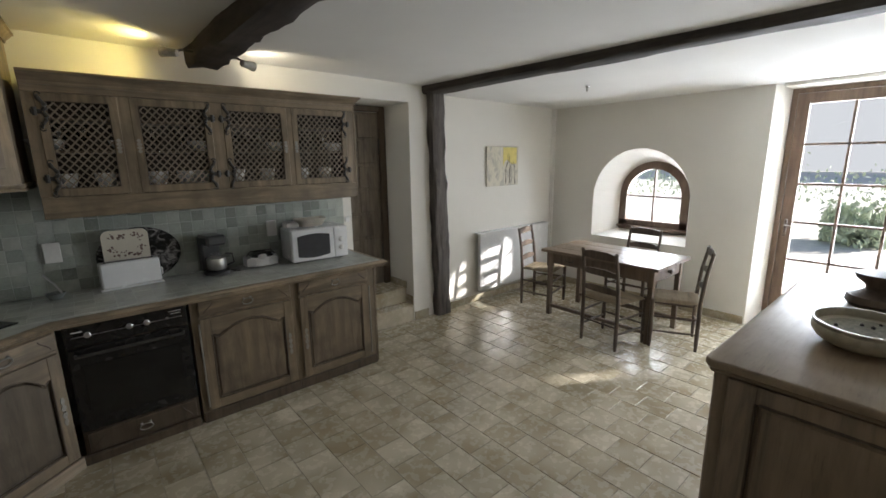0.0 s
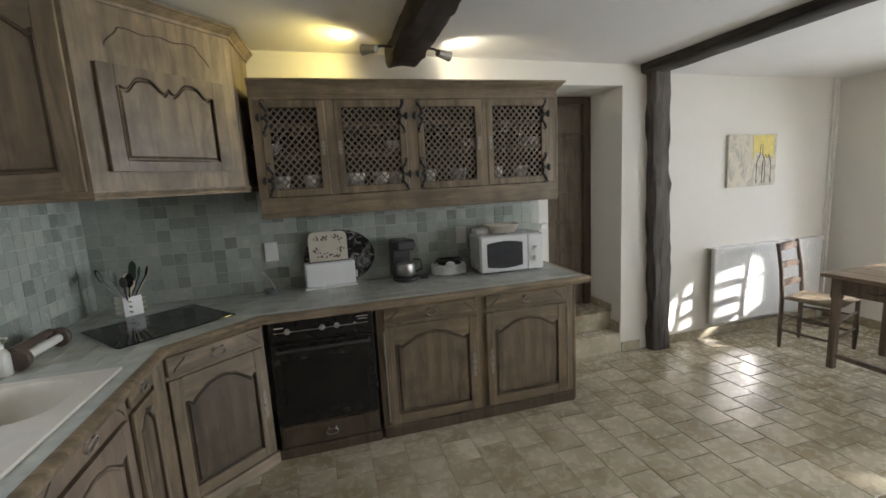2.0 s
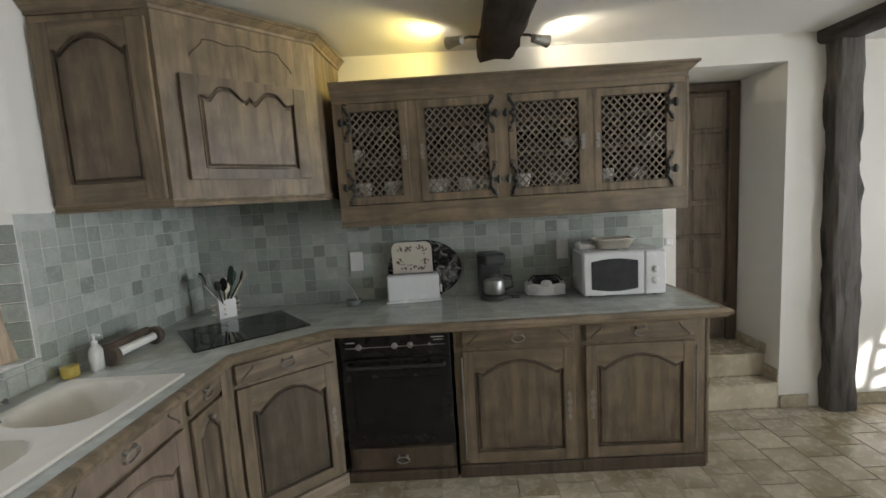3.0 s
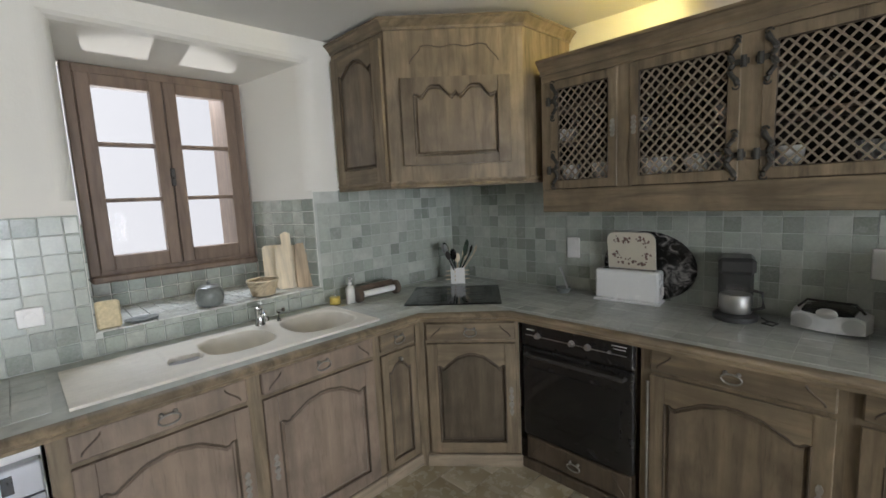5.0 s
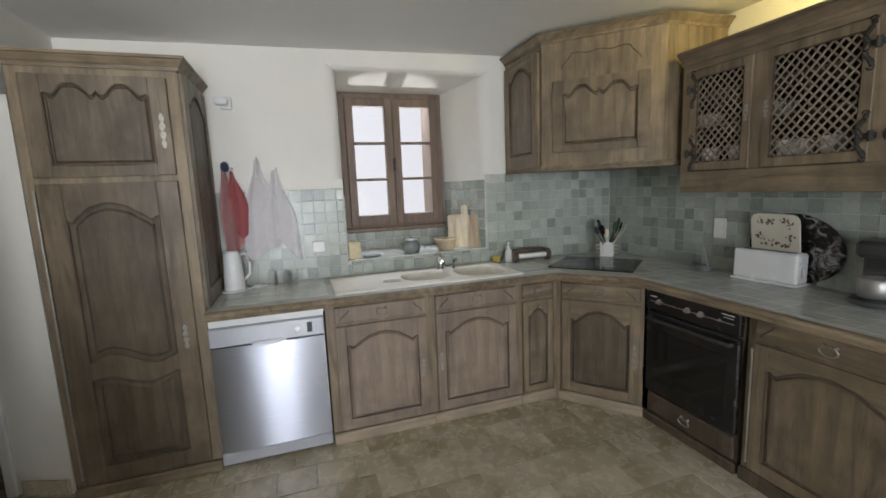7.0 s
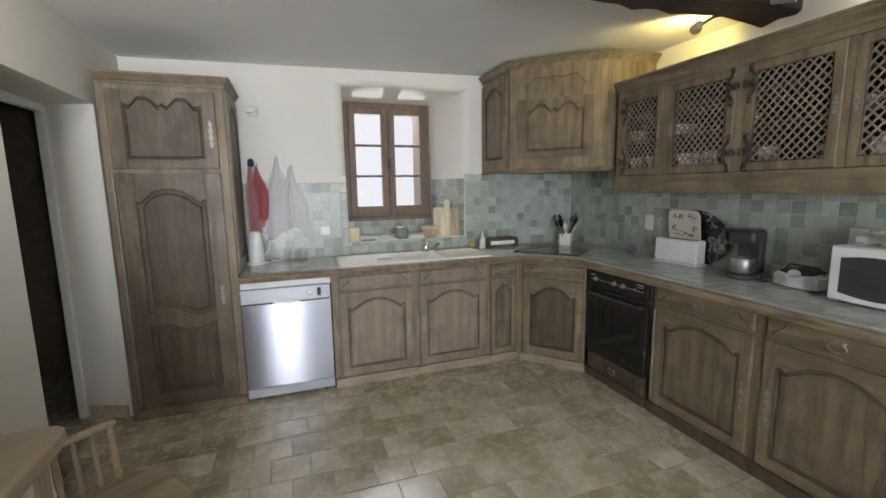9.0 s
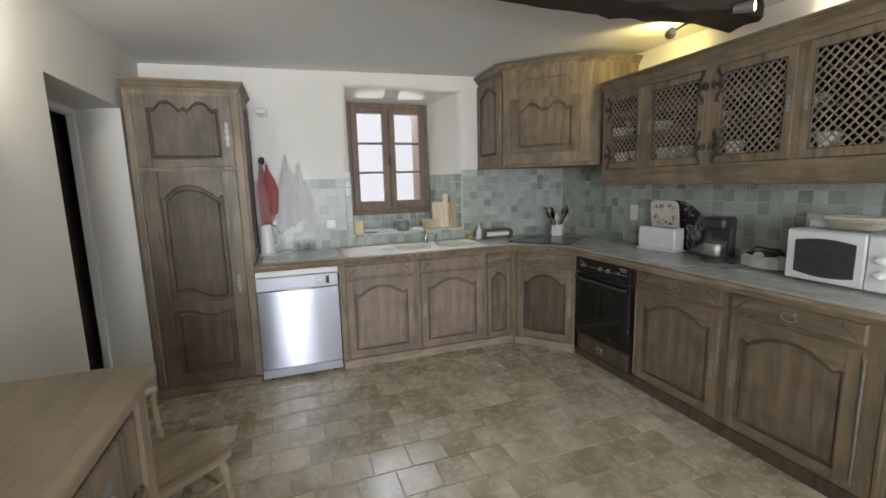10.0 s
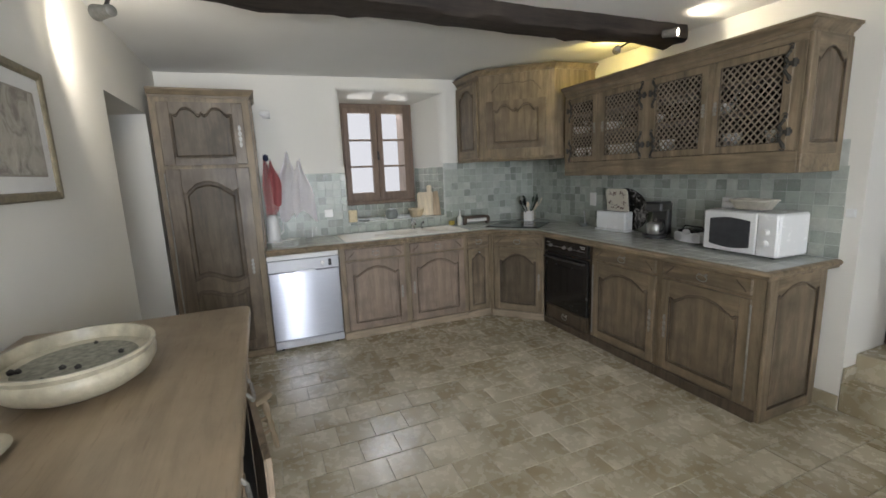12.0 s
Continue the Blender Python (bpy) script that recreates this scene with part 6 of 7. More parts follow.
bmesh.ops.bevel(bm, geom=rim, offset=0.007, segments=3, affect="EDGES", profile=0.5)
part("top", bm, M_SIDE_TOP, sb, "smooth waxed oak top", True)
part("top_moulding", boxes(((-0.018, -0.016, SBZ - 0.022), (SW + 0.018, SD, SBZ)), bevel=0.008), M_SIDE, sb)
n = 3
wd3 = (SW - 0.14) / n
for k in range(n):
    x0 = 0.07 + k * wd3
    d = drawer(sb, x0 + 0.012, x0 + wd3 - 0.012, 0.825, 0.985, 0.0, M_SIDE, False, False)
    bm = bmesh.new()
    xc = x0 + wd3 / 2
    slab(bm, lambda x: 0.905 - 0.035 + 0.012 * abs(math.sin((x - xc) * 60)), lambda x: 0.905 + 0.040 - 0.012 * abs(math.sin((x - xc) * 60)), xc - 0.065, xc + 0.065, -0.0005, -0.004, 20)
    part("back_plate", bm, M_PEWTER, d, "shaped pewter back plate")
    bm = bmesh.new()
    tube(bm, [(xc - 0.048, -0.006, 0.912), (xc - 0.050, -0.018, 0.895), (xc - 0.025, -0.024, 0.872), (xc, -0.025, 0.868), (xc + 0.025, -0.024, 0.872), (xc + 0.050, -0.018, 0.895), (xc + 0.048, -0.006, 0.912)], 0.0055, 8)
    part("handle", bm, M_PEWTER, d, "pewter swing handle", True)
    dd = panel_door(sb, 0.0, wd3 - 0.024, 0.0, 0.66, 0.0, crown, 0.06, 0.075, 0.06, (M_SIDE, M_SIDE, M_SIDE))
    if k == n - 1:
        dd.matrix_basis = Matrix.Translation((x0 + 0.012 + wd3 - 0.024, -0.006, 0.145)) @ Matrix.Rotation(radians(7), 4, "Z") @ Matrix.Translation((-(wd3 - 0.024), 0, 0))
    else:
        dd.matrix_basis = pose(x0 + 0.012, 0.0, 0.145)
    escutcheon(dd, (0.035, 0.0, 0.36), 0.12)
# thin dark sheet on the solid body, drawn as shade behind the ajar door
part("gap_shade", boxes(((0.08 + 2 * wd3, 0.017, 0.15), (SW - 0.08, 0.0195, 0.80))), M_INSIDE_SHADE, sb)
end_panel(sb, Matrix.Translation((SW + 0.018, 0.045, 0.06)) @ Matrix.Rotation(radians(90), 4, "Z"), SD - 0.05, 0.0, 0.95, (M_SIDE, M_SIDE, M_SIDE), 0.085, 0.0)

SBT = SBZ + 0.031
M_SAND = plain("grey_gravel", (0.26, 0.25, 0.20), 0.9, var=0.4, scale=70, relief=0.5)
db = thing("planter_dish", pose(3.195, 1.385, SBT, 0, 0, 12), "wide cream glazed stoneware dish with dried seeds", "dish")
bm = bmesh.new()
lathe(bm, [(0.098, 0), (0.104, 0.006), (0.128, 0.012), (0.158, 0.028), (0.174, 0.050), (0.175, 0.066), (0.170, 0.074), (0.173, 0.080), (0.177, 0.086), (0.174, 0.091), (0.166, 0.090), (0.162, 0.078), (0.160, 0.060), (0.001, 0.050)], 48, sx=1.0, sy=0.86)
part("dish", bm, M_CERAMIC_C, db, soft=True)
bm = bmesh.new()
lathe(bm, [(0.157, 0.054), (0.154, 0.058), (0.001, 0.060)], 40, sx=1.0, sy=0.86)
part("filling", bm, M_SAND, db, "grey gravelly filling", True)
rng = random.Random(5)
for _ in range(7):
    bm = bmesh.new()
    r = bmesh.ops.create_icosphere(bm, subdivisions=1, radius=rng.uniform(0.005, 0.009))
    a, q = rng.uniform(0, 6.28), rng.uniform(0.03, 0.12)
    bmesh.ops.translate(bm, verts=bm.verts, vec=(q * math.cos(a), q * math.sin(a), 0.062))
    part("seed", bm, M_IRON, db)
bm = bmesh.new()
lathe(bm, [(0.03, 0), (0.05, 0.004), (0.062, 0.012), (0.058, 0.012), (0.001, 0.006)], 26, sx=1.2)
solid("saucer", bm, M_CERAMIC_C, "small pale oval saucer on the sideboard", "saucer", soft=True, m=pose(3.46, 1.30, SBT))
bm = bmesh.new()
lathe(bm, [(0.10, 0), (0.115, 0.02), (0.11, 0.05), (0.07, 0.065), (0.05, 0.08), (0.055, 0.10), (0.085, 0.125), (0.095, 0.15), (0.09, 0.152), (0.001, 0.13)], 28)
solid("footed_bowl", bm, M_CHAIR, "dark turned wooden bowl on a foot", "bowl", soft=True, m=pose(3.80, 1.40, SBT))

# framed print on the south wall
pc = thing("framed_print", pose(2.505, YS, 1.705, 0, 0, 180), "gilt-framed pale botanical print with white mount", "picture")
bm = bmesh.new()
for a, b in (((-0.30, -0.022, -0.235), (-0.268, 0.0, 0.235)), ((0.268, -0.022, -0.235), (0.30, 0.0, 0.235)), ((-0.268, -0.022, 0.203), (0.268, 0.0, 0.235)), ((-0.268, -0.022, -0.235), (0.268, 0.0, -0.203))):
    box(bm, a, b, 0.006)
part("frame", bm, plain("dull_gilt", (0.24, 0.20, 0.125), 0.45, 0.3, var=0.3, scale=40), pc)
part("mount", boxes(((-0.268, -0.010, -0.203), (0.268, -0.003, 0.203))), plain("mount_card", (0.72, 0.71, 0.68), 0.9, var=0.03, relief=0), pc)
part("print_line", boxes(((-0.215, -0.0112, -0.150), (0.215, -0.0102, 0.150))), plain("ink_line", (0.35, 0.32, 0.28), 0.9), pc)
M_PRINT2, nt, b = node_mat("faded_print")
n1 = noise_tex(nt, coords(nt, (1, 1, 1)), 9.0, 5.0, 0.6, 1.5)
link(nt, ramp(nt, n1, [(0.38, (0.20, 0.17, 0.14)), (0.50, (0.36, 0.33, 0.27)), (0.7, (0.48, 0.45, 0.38))]), b.inputs["Base Color"])
b.inputs["Roughness"].default_value = 0.4
part("print", boxes(((-0.208, -0.0124, -0.143), (0.208, -0.0113, 0.143))), M_PRINT2, pc)
pane = part("pane", boxes(((-0.268, -0.0160, -0.203), (0.268, -0.0145, 0.203))), M_PANE, pc)


# ---- chairs ----
def ladder_chair(m, label, wood_mat, seat_mat, h=0.92, w=0.43, d=0.38, slats=3, group="dining chairs", sh=0.45):
    """A rush-seated ladder-back chair that looks to -y."""
    t = thing("dining_chair", m, label, "chair", group)
    hw, hd = w / 2, d / 2
    for s in (-1, 1):
        bm = bmesh.new()
        tube(bm, [(s * (hw - 0.03), hd, 0), (s * (hw - 0.03), hd, 0.10), (s * (hw - 0.03), hd, sh), (s * (hw - 0.035), hd + 0.02, sh + (h - sh) * 0.5), (s * (hw - 0.04), hd + 0.055, h - 0.03), (s * (hw - 0.04), hd + 0.058, h - 0.015), (s * (hw - 0.04), hd + 0.06, h)], [0.013, 0.018, 0.018, 0.017, 0.014, 0.019, 0.006], 10)
        part("back_leg", bm, wood_mat, t, soft=True)
        bm = bmesh.new()
        tube(bm, [(s * hw, -hd, 0), (s * hw, -hd, 0.05), (s * hw, -hd, 0.12), (s * hw, -hd, 0.15), (s * hw, -hd, 0.30), (s * hw, -hd, sh - 0.03), (s * hw, -hd, sh + 0.012)], [0.012, 0.017, 0.018, 0.022, 0.017, 0.019, 0.014], 10)
        part("front_leg", bm, wood_mat, t, soft=True)
    for k in range(slats):
        z = sh + 0.10 + k * (h - sh - 0.15) / max(1, slats - 1)
        yb = hd + 0.058 * ((z - sh) / (h - sh)) ** 1.3
        bm = bmesh.new()
        sw = hw - 0.035
        amp = 0.016
        hh = 0.046 if k < slats - 1 else 0.058
        rows = []
        for i in range(17):
            u = -sw + 2 * sw * i / 16
            bow = 0.022 * (1 - (u / sw) ** 2)
            zt = z + hh / 2 + amp * (1 - smoothstep(0.45, 0.85, abs(u / sw)))
            rows.append([bm.verts.new(c) for c in ((u, yb + bow - 0.005, z - hh / 2), (u, yb + bow + 0.005, z - hh / 2), (u, yb + bow + 0.005, zt), (u, yb + bow - 0.005, zt))])
        for a, b in zip(rows, rows[1:]):
            for j in range(4):
                bm.faces.new((a[j], a[(j + 1) % 4], b[(j + 1) % 4], b[j]))
        bm.faces.new(rows[0])
        bm.faces.new(rows[-1][::-1])
        part("slat", bm, wood_mat, t)
    for z in (0.16, 0.30):
        for s in (-1, 1):
            bm = bmesh.new()
            tube(bm, [(s * (hw - 0.005), -hd, z), (s * (hw - 0.012), 0, z), (s * (hw - 0.03), hd, z)], [0.008, 0.012, 0.008], 8)
            part("stretcher", bm, wood_mat, t, soft=True)
        bm = bmesh.new()
        tube(bm, [(-hw, -hd, z + 0.03), (0, -hd, z + 0.03), (hw, -hd, z + 0.03)], [0.008, 0.013, 0.008], 8)
        part("stretcher", bm, wood_mat, t, soft=True)
    bm = bmesh.new()
    tube(bm, [(-hw + 0.03, hd, 0.22), (hw - 0.03, hd, 0.22)], 0.009, 8)
    part("stretcher", bm, wood_mat, t, soft=True)
    bm = bmesh.new()
    n = 20
    g = []
    for j in range(n + 1):
        v = j / n
        row = []
        for i in range(n + 1):
            u = i / n
            xw = (hw + 0.012) * (1 - v) + (hw - 0.020) * v
            x, y = (2 * u - 1) * xw, -hd - 0.015 + v * (d + 0.025)
            edge = min(u, 1 - u, v, 1 - v)
            quad = min(abs(2 * u - 1), 1) > abs(2 * v - 1)
            rib = 0.0018 * math.sin((y if quad else x) * 620)
            row.append(bm.verts.new((x, y, sh + 0.012 - 0.020 * smoothstep(0.12, 0.0, edge) * 1.0 - 0.012 * smoothstep(0.0, 0.5, edge) + rib)))
        g.append(row)
    for a, b in zip(g, g[1:]):
        for i in range(n):
            bm.faces.new((a[i], a[i + 1], b[i + 1], b[i]))
    bmesh.ops.solidify(bm, geom=bm.faces[:], thickness=0.028)
    part("seat", bm, seat_mat, t, "woven rush seat", True)
    return t


ch = ladder_chair(pose(4.86, 3.20, 0, 0, 0, 84), "dark wooden ladder-back chair with rush seat", M_CHAIR, M_RUSH)
copy_thing(ch, pose(5.273, 2.80, 0, 0, 0, 204))
copy_thing(ch, pose(5.30, 4.33, 0, 0, 0, 14))
copy_thing(ch, pose(5.86, 3.50, 0, 0, 0, 270))


def low_chair(m, sh=0.355):
    """A small nursing chair that looks to -y: shaped plank seat, turned legs, spindle back."""
    t = thing("low_chair", m, "low pale wooden chair with shaped seat and turned spindles", "chair")
    outline = [(0.13, 0.19), (0.20, 0.165), (0.245, 0.10), (0.268, 0.0), (0.275, -0.10), (0.265, -0.19), (0.235, -0.235), (0.15, -0.25)]
    outline = [(x * 0.74, y) for x, y in outline]
    plan = outline + [(-x, y) for x, y in outline[::-1]]
    bm = bmesh.new()
    prism(bm, plan, sh - 0.030, sh)
    bmesh.ops.recalc_face_normals(bm, faces=bm.faces)
    bmesh.ops.bevel(bm, geom=[e for e in bm.edges if abs(e.verts[0].co.z - e.verts[1].co.z) < 0.001], offset=0.009, segments=3, affect="EDGES", profile=0.5)
    part("seat", bm, M_SEAT_L, t, "worn plank seat")
    turned = (0.013, 0.016, 0.019, 0.014, 0.020, 0.014, 0.018, 0.022, 0.016, 0.013)
    for sx, sy in ((1, -1), (-1, -1), (1, 1), (-1, 1)):
        top, foot = Vector((sx * 0.155, sy * 0.165 - 0.02, sh - 0.028)), Vector((sx * 0.190, sy * 0.195 - 0.02, 0.0))
        bm = bmesh.new()
        tube(bm, [foot.lerp(top, k / 9) for k in range(10)], turned, 10)
        part("leg", bm, M_CHAIR_L, t, soft=True)
    for z, y in ((0.12, -0.20), (0.20, -0.19), (0.12, 0.16)):
        bm = bmesh.new()
        tube(bm, [(-0.175, y, z), (0.0, y, z), (0.175, y, z)], [0.008, 0.012, 0.008], 8)
        part("stretcher", bm, M_CHAIR_L, t, soft=True)
    for sx in (-1, 1):
        bm = bmesh.new()
        tube(bm, [(sx * 0.175, -0.20, 0.16), (sx * 0.178, 0.0, 0.16), (sx * 0.175, 0.16, 0.16)], [0.008, 0.012, 0.008], 8)
        part("stretcher", bm, M_CHAIR_L, t, soft=True)
    for x in (-0.09, -0.03, 0.03, 0.09):
        r = 1.0 if abs(x) > 0.05 else 0.7
        a, b = Vector((x, 0.155, sh - 0.004)), Vector((x * 1.02, 0.185, sh + 0.215))
        bm = bmesh.new()
        tube(bm, [a.lerp(b, k / 8) for k in range(9)], [r * v for v in (0.011, 0.016, 0.010, 0.013, 0.014, 0.013, 0.010, 0.015, 0.010)], 8)
        part("spindle", bm, M_CHAIR_L, t, soft=True)
    bm = boxes(((-0.115, 0.172, sh + 0.210), (0.115, 0.198, sh + 0.240)), bevel=0.009)
    part("top_rail", bm, M_CHAIR_L, t)
    return t


M_SEAT_L = wood("chair_seat_plank", (0.36, 0.285, 0.19), "x", rough=0.6, contrast=0.4)
low_chair(pose(1.887, 1.464, 0, 0, 0, 131))


# ---- table ----
tb = thing("dining_table", pose(4.95, 2.84, 0), "old walnut farmhouse table with end drawer", "table")
TW, TL, TH = 0.74, 1.27, 0.755
for k in range(4):
    part("top_plank", boxes(((k * TW / 4 + 0.0008, 0.0, TH - 0.030), ((k + 1) * TW / 4 - 0.0008, TL, TH)), bevel=0.004), M_TABLE, tb)
for x in (0.045, TW - 0.105):
    for y in (0.05, TL - 0.11):
        bm = bmesh.new()
        box(bm, (x, y, 0.56), (x + 0.06, y + 0.06, TH - 0.03), 0.004)
        prof = [(x + 0.008, y + 0.008), (x + 0.052, y + 0.008), (x + 0.052, y + 0.052), (x + 0.008, y + 0.052)]
        prism(bm, prof, 0.0, 0.56)
        part("leg", bm, M_TABLE_V, tb)
for a, b in (((0.06, 0.115, 0.60), (0.08, TL - 0.115, TH - 0.03)), ((TW - 0.08, 0.115, 0.60), (TW - 0.06, TL - 0.115, TH - 0.03)), ((0.108, 0.06, 0.60), (TW - 0.108, 0.08, TH - 0.03)), ((0.108, TL - 0.08, 0.60), (TW - 0.108, TL - 0.06, TH - 0.03))):
    part("apron", boxes((a, b)), M_TABLE_V, tb)
for a, b in (((0.06, 0.10, 0.09), (0.095, TL - 0.10, 0.125)), ((TW - 0.095, 0.10, 0.09), (TW - 0.06, TL - 0.10, 0.125))):
    part("stretcher", boxes((a, b), bevel=0.004), M_TABLE_V, tb)
d = part("drawer_front", boxes(((0.050, TL - 0.52, 0.615), (0.062, TL - 0.16, 0.715)), bevel=0.004), M_TABLE_V, tb)
bm = bmesh.new()
tube(bm, [(0.048, TL - 0.39, 0.675), (0.030, TL - 0.385, 0.660), (0.026, TL - 0.34, 0.652), (0.030, TL - 0.295, 0.660), (0.048, TL - 0.29, 0.675)], 0.005, 8)
part("handle", bm, M_IRON, d, soft=True)
bm = bmesh.new()
lathe(bm, [(0.012, 0), (0.012, 0.012), (0.022, 0.022), (0.020, 0.038), (0.001, 0.042)], 16)
bmesh.ops.transform(bm, matrix=Matrix.Translation((TW / 2, 0.06, 0.66)) @ Matrix.Rotation(radians(90), 4, "X"), verts=bm.verts)
part("knob", bm, M_CHAIR, tb, soft=True)

# ---- radiator, pipes, painting ----
ra = thing("radiator", pose(4.70, YN, 0), "white flat panel radiator on the wall", "radiator")
RW = 1.33
part("panel", boxes(((0, -0.095, 0.15), (RW, -0.045, 0.86)), bevel=0.008), M_ENAMEL, ra)
for k in range(36):
    x = 0.03 + k * (RW - 0.06) / 35
    part("rib", boxes(((x - 0.010, -0.0965, 0.18), (x + 0.010, -0.094, 0.83)), bevel=0.001), M_ENAMEL, ra)
part("top_grille", boxes(((0, -0.095, 0.855), (RW, -0.005, 0.866)), bevel=0.002), M_ENAMEL, ra)
for x in (0.2, 1.1):
    part("bracket", boxes(((x, -0.05, 0.30), (x + 0.03, -0.002, 0.75))), M_ENAMEL, ra)
bm = bmesh.new()
lathe(bm, [(0.016, 0), (0.022, 0.01), (0.022, 0.05), (0.012, 0.058)], 14)
bmesh.ops.transform(bm, matrix=Matrix.Translation((RW, -0.05, 0.84)) @ Matrix.Rotation(radians(90), 4, "Y"), verts=bm.verts)
part("valve", bm, M_WHITE, ra, soft=True)
bm = bmesh.new()
for x in (6.145, 6.185):
    tube(bm, [(x, YN - 0.022, 0.0), (x, YN - 0.022, 2.37)], 0.011, 10)
solid("heating_pipe", bm, M_PLASTER, "pair of cream painted heating pipes in the corner", "pipe", soft=True)

pt = thing("painting", pose(5.16, YN - 0.002, 1.64), "small abstract canvas in yellow and grey", "painting")
M_CANVAS, nt, b = node_mat("painted_canvas")
n1 = noise_tex(nt, coords(nt, (1, 1, 0.6)), 7.0, 5.0, 0.6, 2.0)
base = ramp(nt, n1, [(0.30, (0.52, 0.47, 0.37)), (0.48, (0.66, 0.62, 0.50)), (0.62, (0.42, 0.40, 0.34)), (0.75, (0.66, 0.63, 0.50))])
link(nt, base, b.inputs["Base Color"])
b.inputs["Roughness"].default_value = 0.8
part("canvas", boxes(((-0.285, -0.022, -0.235), (0.285, 0.0, 0.235)), bevel=0.003), M_CANVAS, pt)
bm = bmesh.new()
slab(bm, lambda x: 0.06 + 0.03 * math.sin(x * 30) - 0.5 * (x - 0.12) ** 2 * 8, lambda x: 0.225, 0.0, 0.25, -0.0222, -0.0235, 16)
part("paint_patch", bm, plain("yellow_paint", (0.74, 0.63, 0.20), 0.7, var=0.15, scale=20), pt)
for x0, zt in ((0.10, 0.14), (0.17, 0.02)):
    bm = bmesh.new()
    tube(bm, [(x0 - 0.05, -0.023, -0.21), (x0 - 0.05, -0.023, -0.02), (x0 - 0.015, -0.023, 0.05), (x0 - 0.012, -0.023, zt), (x0 + 0.012, -0.023, zt), (x0 + 0.015, -0.023, 0.05), (x0 + 0.05, -0.023, -0.02), (x0 + 0.05, -0.023, -0.21)], 0.003, 5)
    part("brush_line", bm, M_IRON, pt)
bm = bmesh.new()
lathe(bm, [(0.022, 0.03), (0.022, 0.018), (0.012, 0.012), (0.010, -0.02), (0.004, -0.025)], 16)
solid("ceiling_boss", bm, M_CHROME, "small metal lamp holder on the ceiling", "lamp holder", soft=True, m=pose(4.88, 3.60, 2.362))

# ---- wall, worktop and floor tiles, laid last ----
def tile_mesh(name, w, h, t, mat, bevel=0.0035):
    """One tile lying in x-y with its face up; slightly cushioned."""
    bm = bmesh.new()
    lo = [bm.verts.new((sx * w / 2, sy * h / 2, 0)) for sx, sy in ((-1, -1), (1, -1), (1, 1), (-1, 1))]
    mi = [bm.verts.new((sx * w / 2, sy * h / 2, t - bevel * 0.6)) for sx, sy in ((-1, -1), (1, -1), (1, 1), (-1, 1))]
    hi = [bm.verts.new((sx * (w / 2 - bevel), sy * (h / 2 - bevel), t)) for sx, sy in ((-1, -1), (1, -1), (1, 1), (-1, 1))]
    bm.faces.new(hi)
    for a, b in ((lo, mi), (mi, hi)):
        for i in range(4):
            bm.faces.new((a[i], a[(i + 1) % 4], b[(i + 1) % 4], b[i]))
    me = mesh_of(name, bm)
    me.materials.append(mat)
    return me


tile_rng = random.Random(77)


def lay(me, parent, m, name="tile", tilt=0.6):
    ob = new(name, me)
    ob.parent = parent
    ob.matrix_basis = m @ pose(0, 0, tile_rng.uniform(-0.0005, 0.0008), tile_rng.gauss(0, tilt), tile_rng.gauss(0, tilt), tile_rng.gauss(0, tilt * 0.5))
    return ob


PITCH = 0.0775
N_FACE = lambda x, z: Matrix.Translation((x, YN - 0.0015, z)) @ Matrix.Rotation(radians(90), 4, "X")
W_FACE = lambda y, z: Matrix.Translation((XW + 0.0015, y, z)) @ Matrix.Rotation(radians(90), 4, "Z") @ Matrix.Rotation(radians(90), 4, "X")
wall_tile = tile_mesh("wall_tile", PITCH - 0.0034, PITCH - 0.0034, 0.0026, M_ZEL, 0.0012)

# mortar beds behind the tiles
solid("trim_tile_bed_north", boxes(((XW, YN - 0.0015, WT - 0.02), (2.975, YN + 0.01, 1.615))), M_TGROUT, "pale tile mortar on the wall", kind="structure")
solid("trim_tile_bed_west", boxes(((XW - 0.01, 3.712, WT - 0.02), (XW + 0.0015, YN, 1.615)), ((XW - 0.01, 1.80, WT - 0.02), (XW + 0.0015, 2.618, 1.550)), ((XW - 0.01, 2.618, WT - 0.02), (XW + 0.0015, 3.712, SILL - 0.004))), M_TGROUT, "pale tile mortar on the wall", kind="structure")

x = XW + PITCH / 2 + 0.006
while x < 2.95:
    top = 1.615 if x < 0.93 else 1.47
    z = WT + PITCH / 2 + 0.002
    while z - PITCH / 2 < top - 0.02:
        lay(wall_tile, wall_north, N_FACE(x, z))
        z += PITCH
    x += PITCH

extra = bmesh.new()


def add_box_tile(bm, m, w, h, t):
    vs = [bm.verts.new(m @ Vector(c)) for c in ((-w / 2, -h / 2, 0), (w / 2, -h / 2, 0), (w / 2, h / 2, 0), (-w / 2, h / 2, 0), (-w / 2 + 0.003, -h / 2 + 0.003, t), (w / 2 - 0.003, -h / 2 + 0.003, t), (w / 2 - 0.003, h / 2 - 0.003, t), (-w / 2 + 0.003, h / 2 - 0.003, t))]
    for f in ((4, 5, 6, 7), (0, 1, 5, 4), (1, 2, 6, 5), (2, 3, 7, 6), (3, 0, 4, 7)):
        bm.faces.new([vs[i] for i in f])


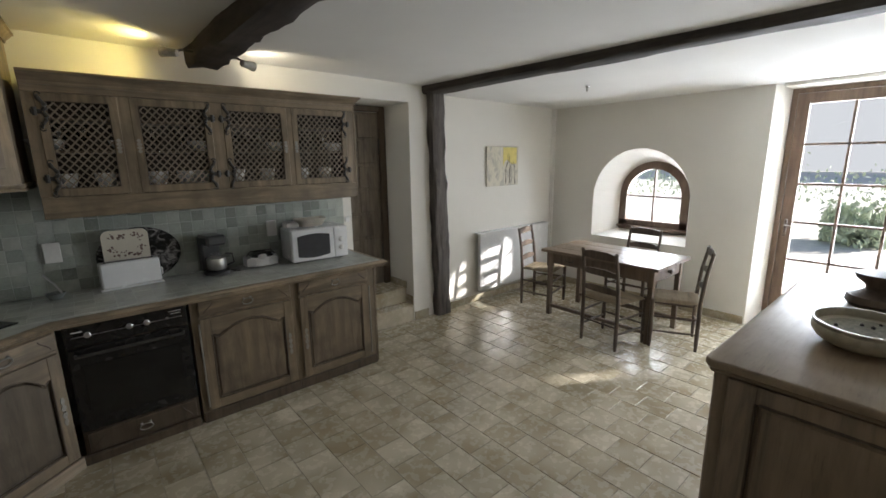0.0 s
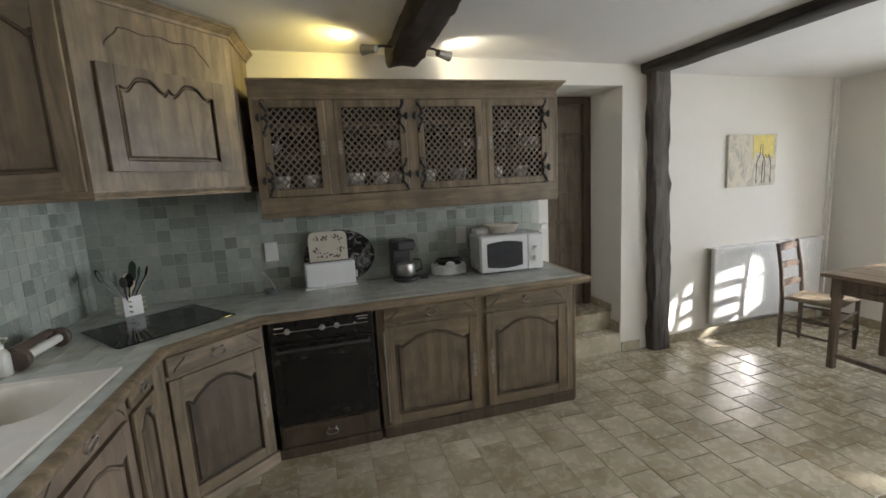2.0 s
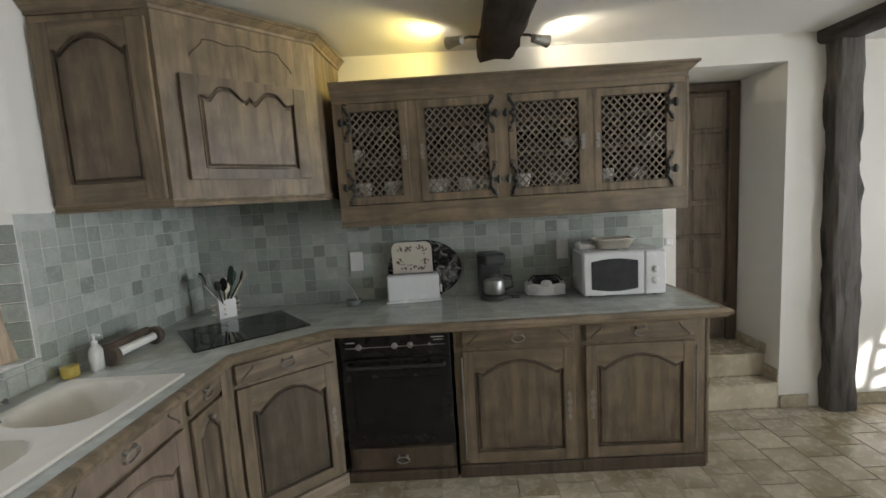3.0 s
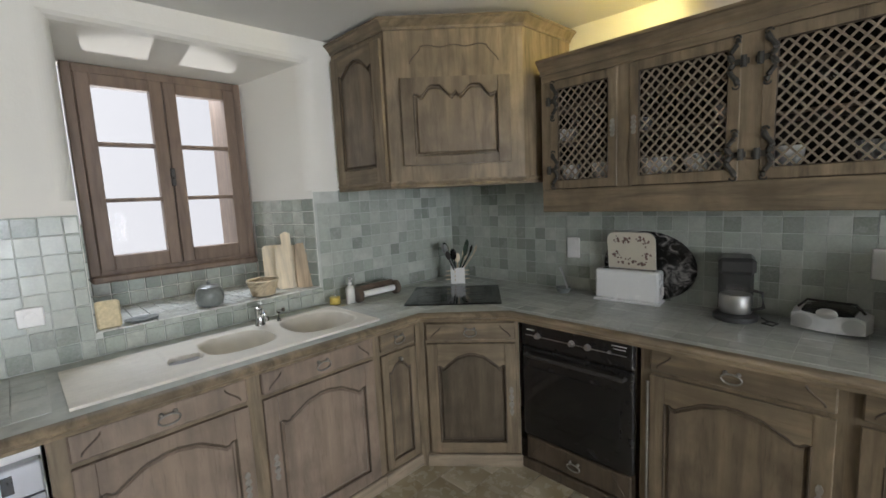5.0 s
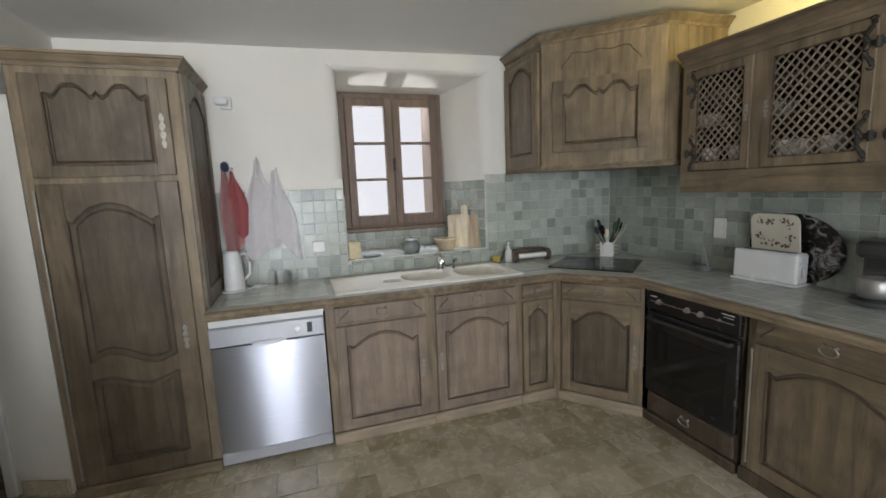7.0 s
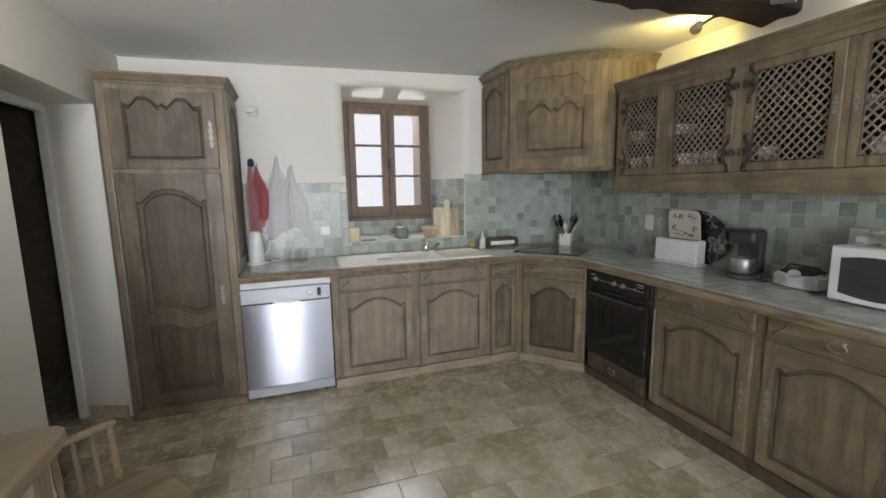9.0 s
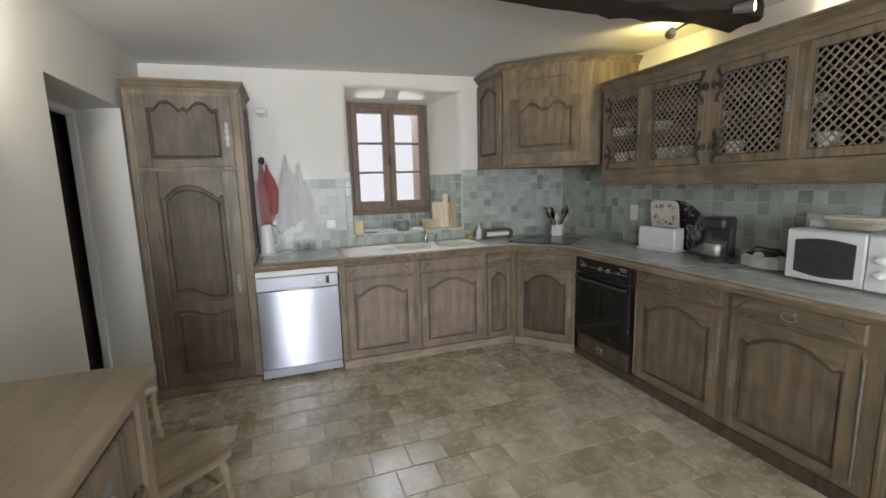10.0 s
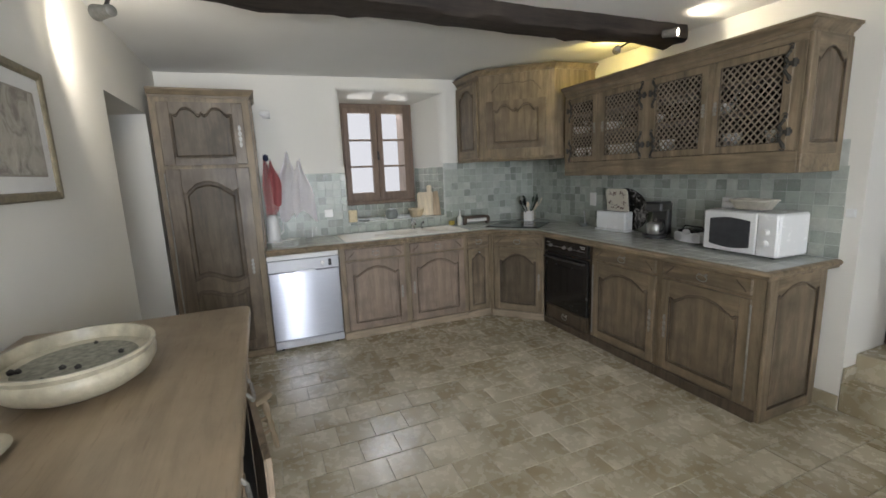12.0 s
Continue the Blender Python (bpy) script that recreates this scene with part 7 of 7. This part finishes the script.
y = YN - PITCH / 2 - 0.010
count = 0
while y > 1.83:
    z = WT + PITCH / 2 + 0.002
    in_recess = 2.60 < y < 3.72
    edge_column = 2.60 < y < 2.62
    top = (1.0 if in_recess else (1.62 if y > 3.90 else 1.545))
    while (z - PITCH / 2 < SILL - 0.02) if in_recess and not edge_column else (z + PITCH / 2 < (1.545 if edge_column else top) + 0.035):
        if edge_column:
            add_box_tile(extra, W_FACE(2.5915, z), 0.050, PITCH - 0.004, 0.0030)
            if z < SILL:
                h = min(PITCH, SILL - 0.003 - (z - PITCH / 2))
                add_box_tile(extra, W_FACE(2.6300, z - PITCH / 2 + h / 2), 0.022, h - 0.004, 0.0030)
        elif in_recess:
            h = min(PITCH, SILL - 0.003 - (z - PITCH / 2))
            if h > 0.02:
                add_box_tile(extra, W_FACE(y, z - PITCH / 2 + h / 2), PITCH - 0.003, h - 0.003, 0.0065)
        else:
            lay(wall_tile, wall_west, W_FACE(y, z))
        z += PITCH
    y -= PITCH
# recess cheeks, sill and upstand under the window
cheek_n = Matrix.Translation((XW, 3.71, 0)) @ Matrix.Rotation(math.atan2(-0.16, -0.50), 4, "Z")
cheek_s = Matrix.Translation((-0.62, 2.665, 0)) @ Matrix.Rotation(math.atan2(-0.045, 0.50), 4, "Z")
for base, L in ((cheek_n, 0.525), (cheek_s, 0.50)):
    nn = int(L / PITCH)
    for i in range(nn):
        for j in range(7 if base is cheek_n else 6):
            m = base @ Matrix.Translation(((i + 0.5) * L / nn, 0, SILL + (j + 0.5) * PITCH)) @ Matrix.Rotation(radians(90), 4, "X") @ Matrix.Rotation(radians(180), 4, "Y")
            add_box_tile(extra, m, L / nn - 0.003, PITCH - 0.003, 0.0065)
for i in range(11):
    for j in range(2):
        add_box_tile(extra, Matrix.Translation((-0.6545, 2.675 + (i + 0.5) * 0.0795, SILL + (j + 0.5) * 0.073)) @ Matrix.Rotation(radians(90), 4, "Z") @ Matrix.Rotation(radians(90), 4, "X"), 0.0765, 0.070, 0.0065)
sill = bmesh.new()
for i in range(14):
    for j in range(7):
        xx = -0.115 - (j + 0.5) * 0.077
        k = (xx - XW) / (-0.62 - XW)
        y0, y1 = 2.62 + 0.045 * k, 3.71 - 0.16 * k
        yy = y0 + (i + 0.5) * (y1 - y0) / 14
        add_box_tile(sill, Matrix.Translation((xx, yy, SILL - 0.0075)), 0.0755, (y1 - y0) / 14 - 0.0015, 0.0075)
ob = part("recess_tiles", extra, M_ZEL_J, wall_west, "small grey-green tiles lining the window recess")
ob["kind"] = "stuff"
ob = part("sill_tiles", sill, M_WT_J, wall_west, "glazed worktop tiles on the window sill, coloured brighter for window light")
ob["kind"] = "stuff"

# worktop tiles
WPT = 0.098
wt_tile = tile_mesh("worktop_tile", WPT - 0.0028, WPT - 0.0028, 0.0052, M_WT, 0.0008)


def inside_worktop(x, y):
    h = WPT / 2
    for px, py in ((x - h, y - h), (x + h, y - h), (x + h, y + h), (x - h, y + h)):
        if not (XW < px < 2.985 and 1.80 < py < YN):
            return False
        if not (px < XF - 0.008 or py > YF + 0.006):
            return False
        if px > XF - 0.1 and py < YF + 0.1 and (py - 3.925) * (0.915 - XF) - (px - XF) * (YF - 3.925) < 0.004 and px < 0.915:
            return False
    if SX0 - 0.04 < x < SX1 + 0.03 and SY0 - 0.04 < y < SY1 + 0.04:
        return False
    return True


ix = 0
while True:
    x = 2.985 - 0.013 - WPT * (ix + 0.5)
    if x < XW:
        break
    iy = 0
    while True:
        y = YN - 0.012 - WPT * (iy + 0.5)
        if y < 1.8:
            break
        if inside_worktop(x, y):
            lay(wt_tile, worktop, Matrix.Translation((x, y, WT - 0.0045)), "worktop_tile", 0.15)
        iy += 1
    ix += 1

# floor tiles: rows along y, each row shifted by half a tile
FP = 0.2062
fl_tile = tile_mesh("floor_tile", FP - 0.0050, FP - 0.0050, 0.010, M_FLOOR, 0.002)
far = bmesh.new()
cells = []
for i in range(-2, 36):
    x = 2.900 + (i - 15.5) * FP
    for j in range(-12, 24):
        y = 3.620 + (j - 12.5) * FP + (0.110 if i % 2 else 0.0)
        if XW - 0.4 < x < 6.3 and (0.3 if x < 2.0 else 0.95) < y < 4.95:
            cells.append((x, y))
near = sorted(cells, key=lambda c: (c[0] - 2.4) ** 2 + (c[1] - 3.1) ** 2)
for x, y in near[:300]:
    lay(fl_tile, floor, Matrix.Translation((x, y, -0.0085)), "floor_tile", 0.12)
for x, y in near[300:]:
    add_box_tile(far, Matrix.Translation((x, y, -0.0085)), FP - 0.005, FP - 0.005, 0.0098)
ob = part("far_floor_tiles", far, M_FLOOR_J, floor, "beige floor tiles away from the kitchen")
ob["kind"] = "stuff"
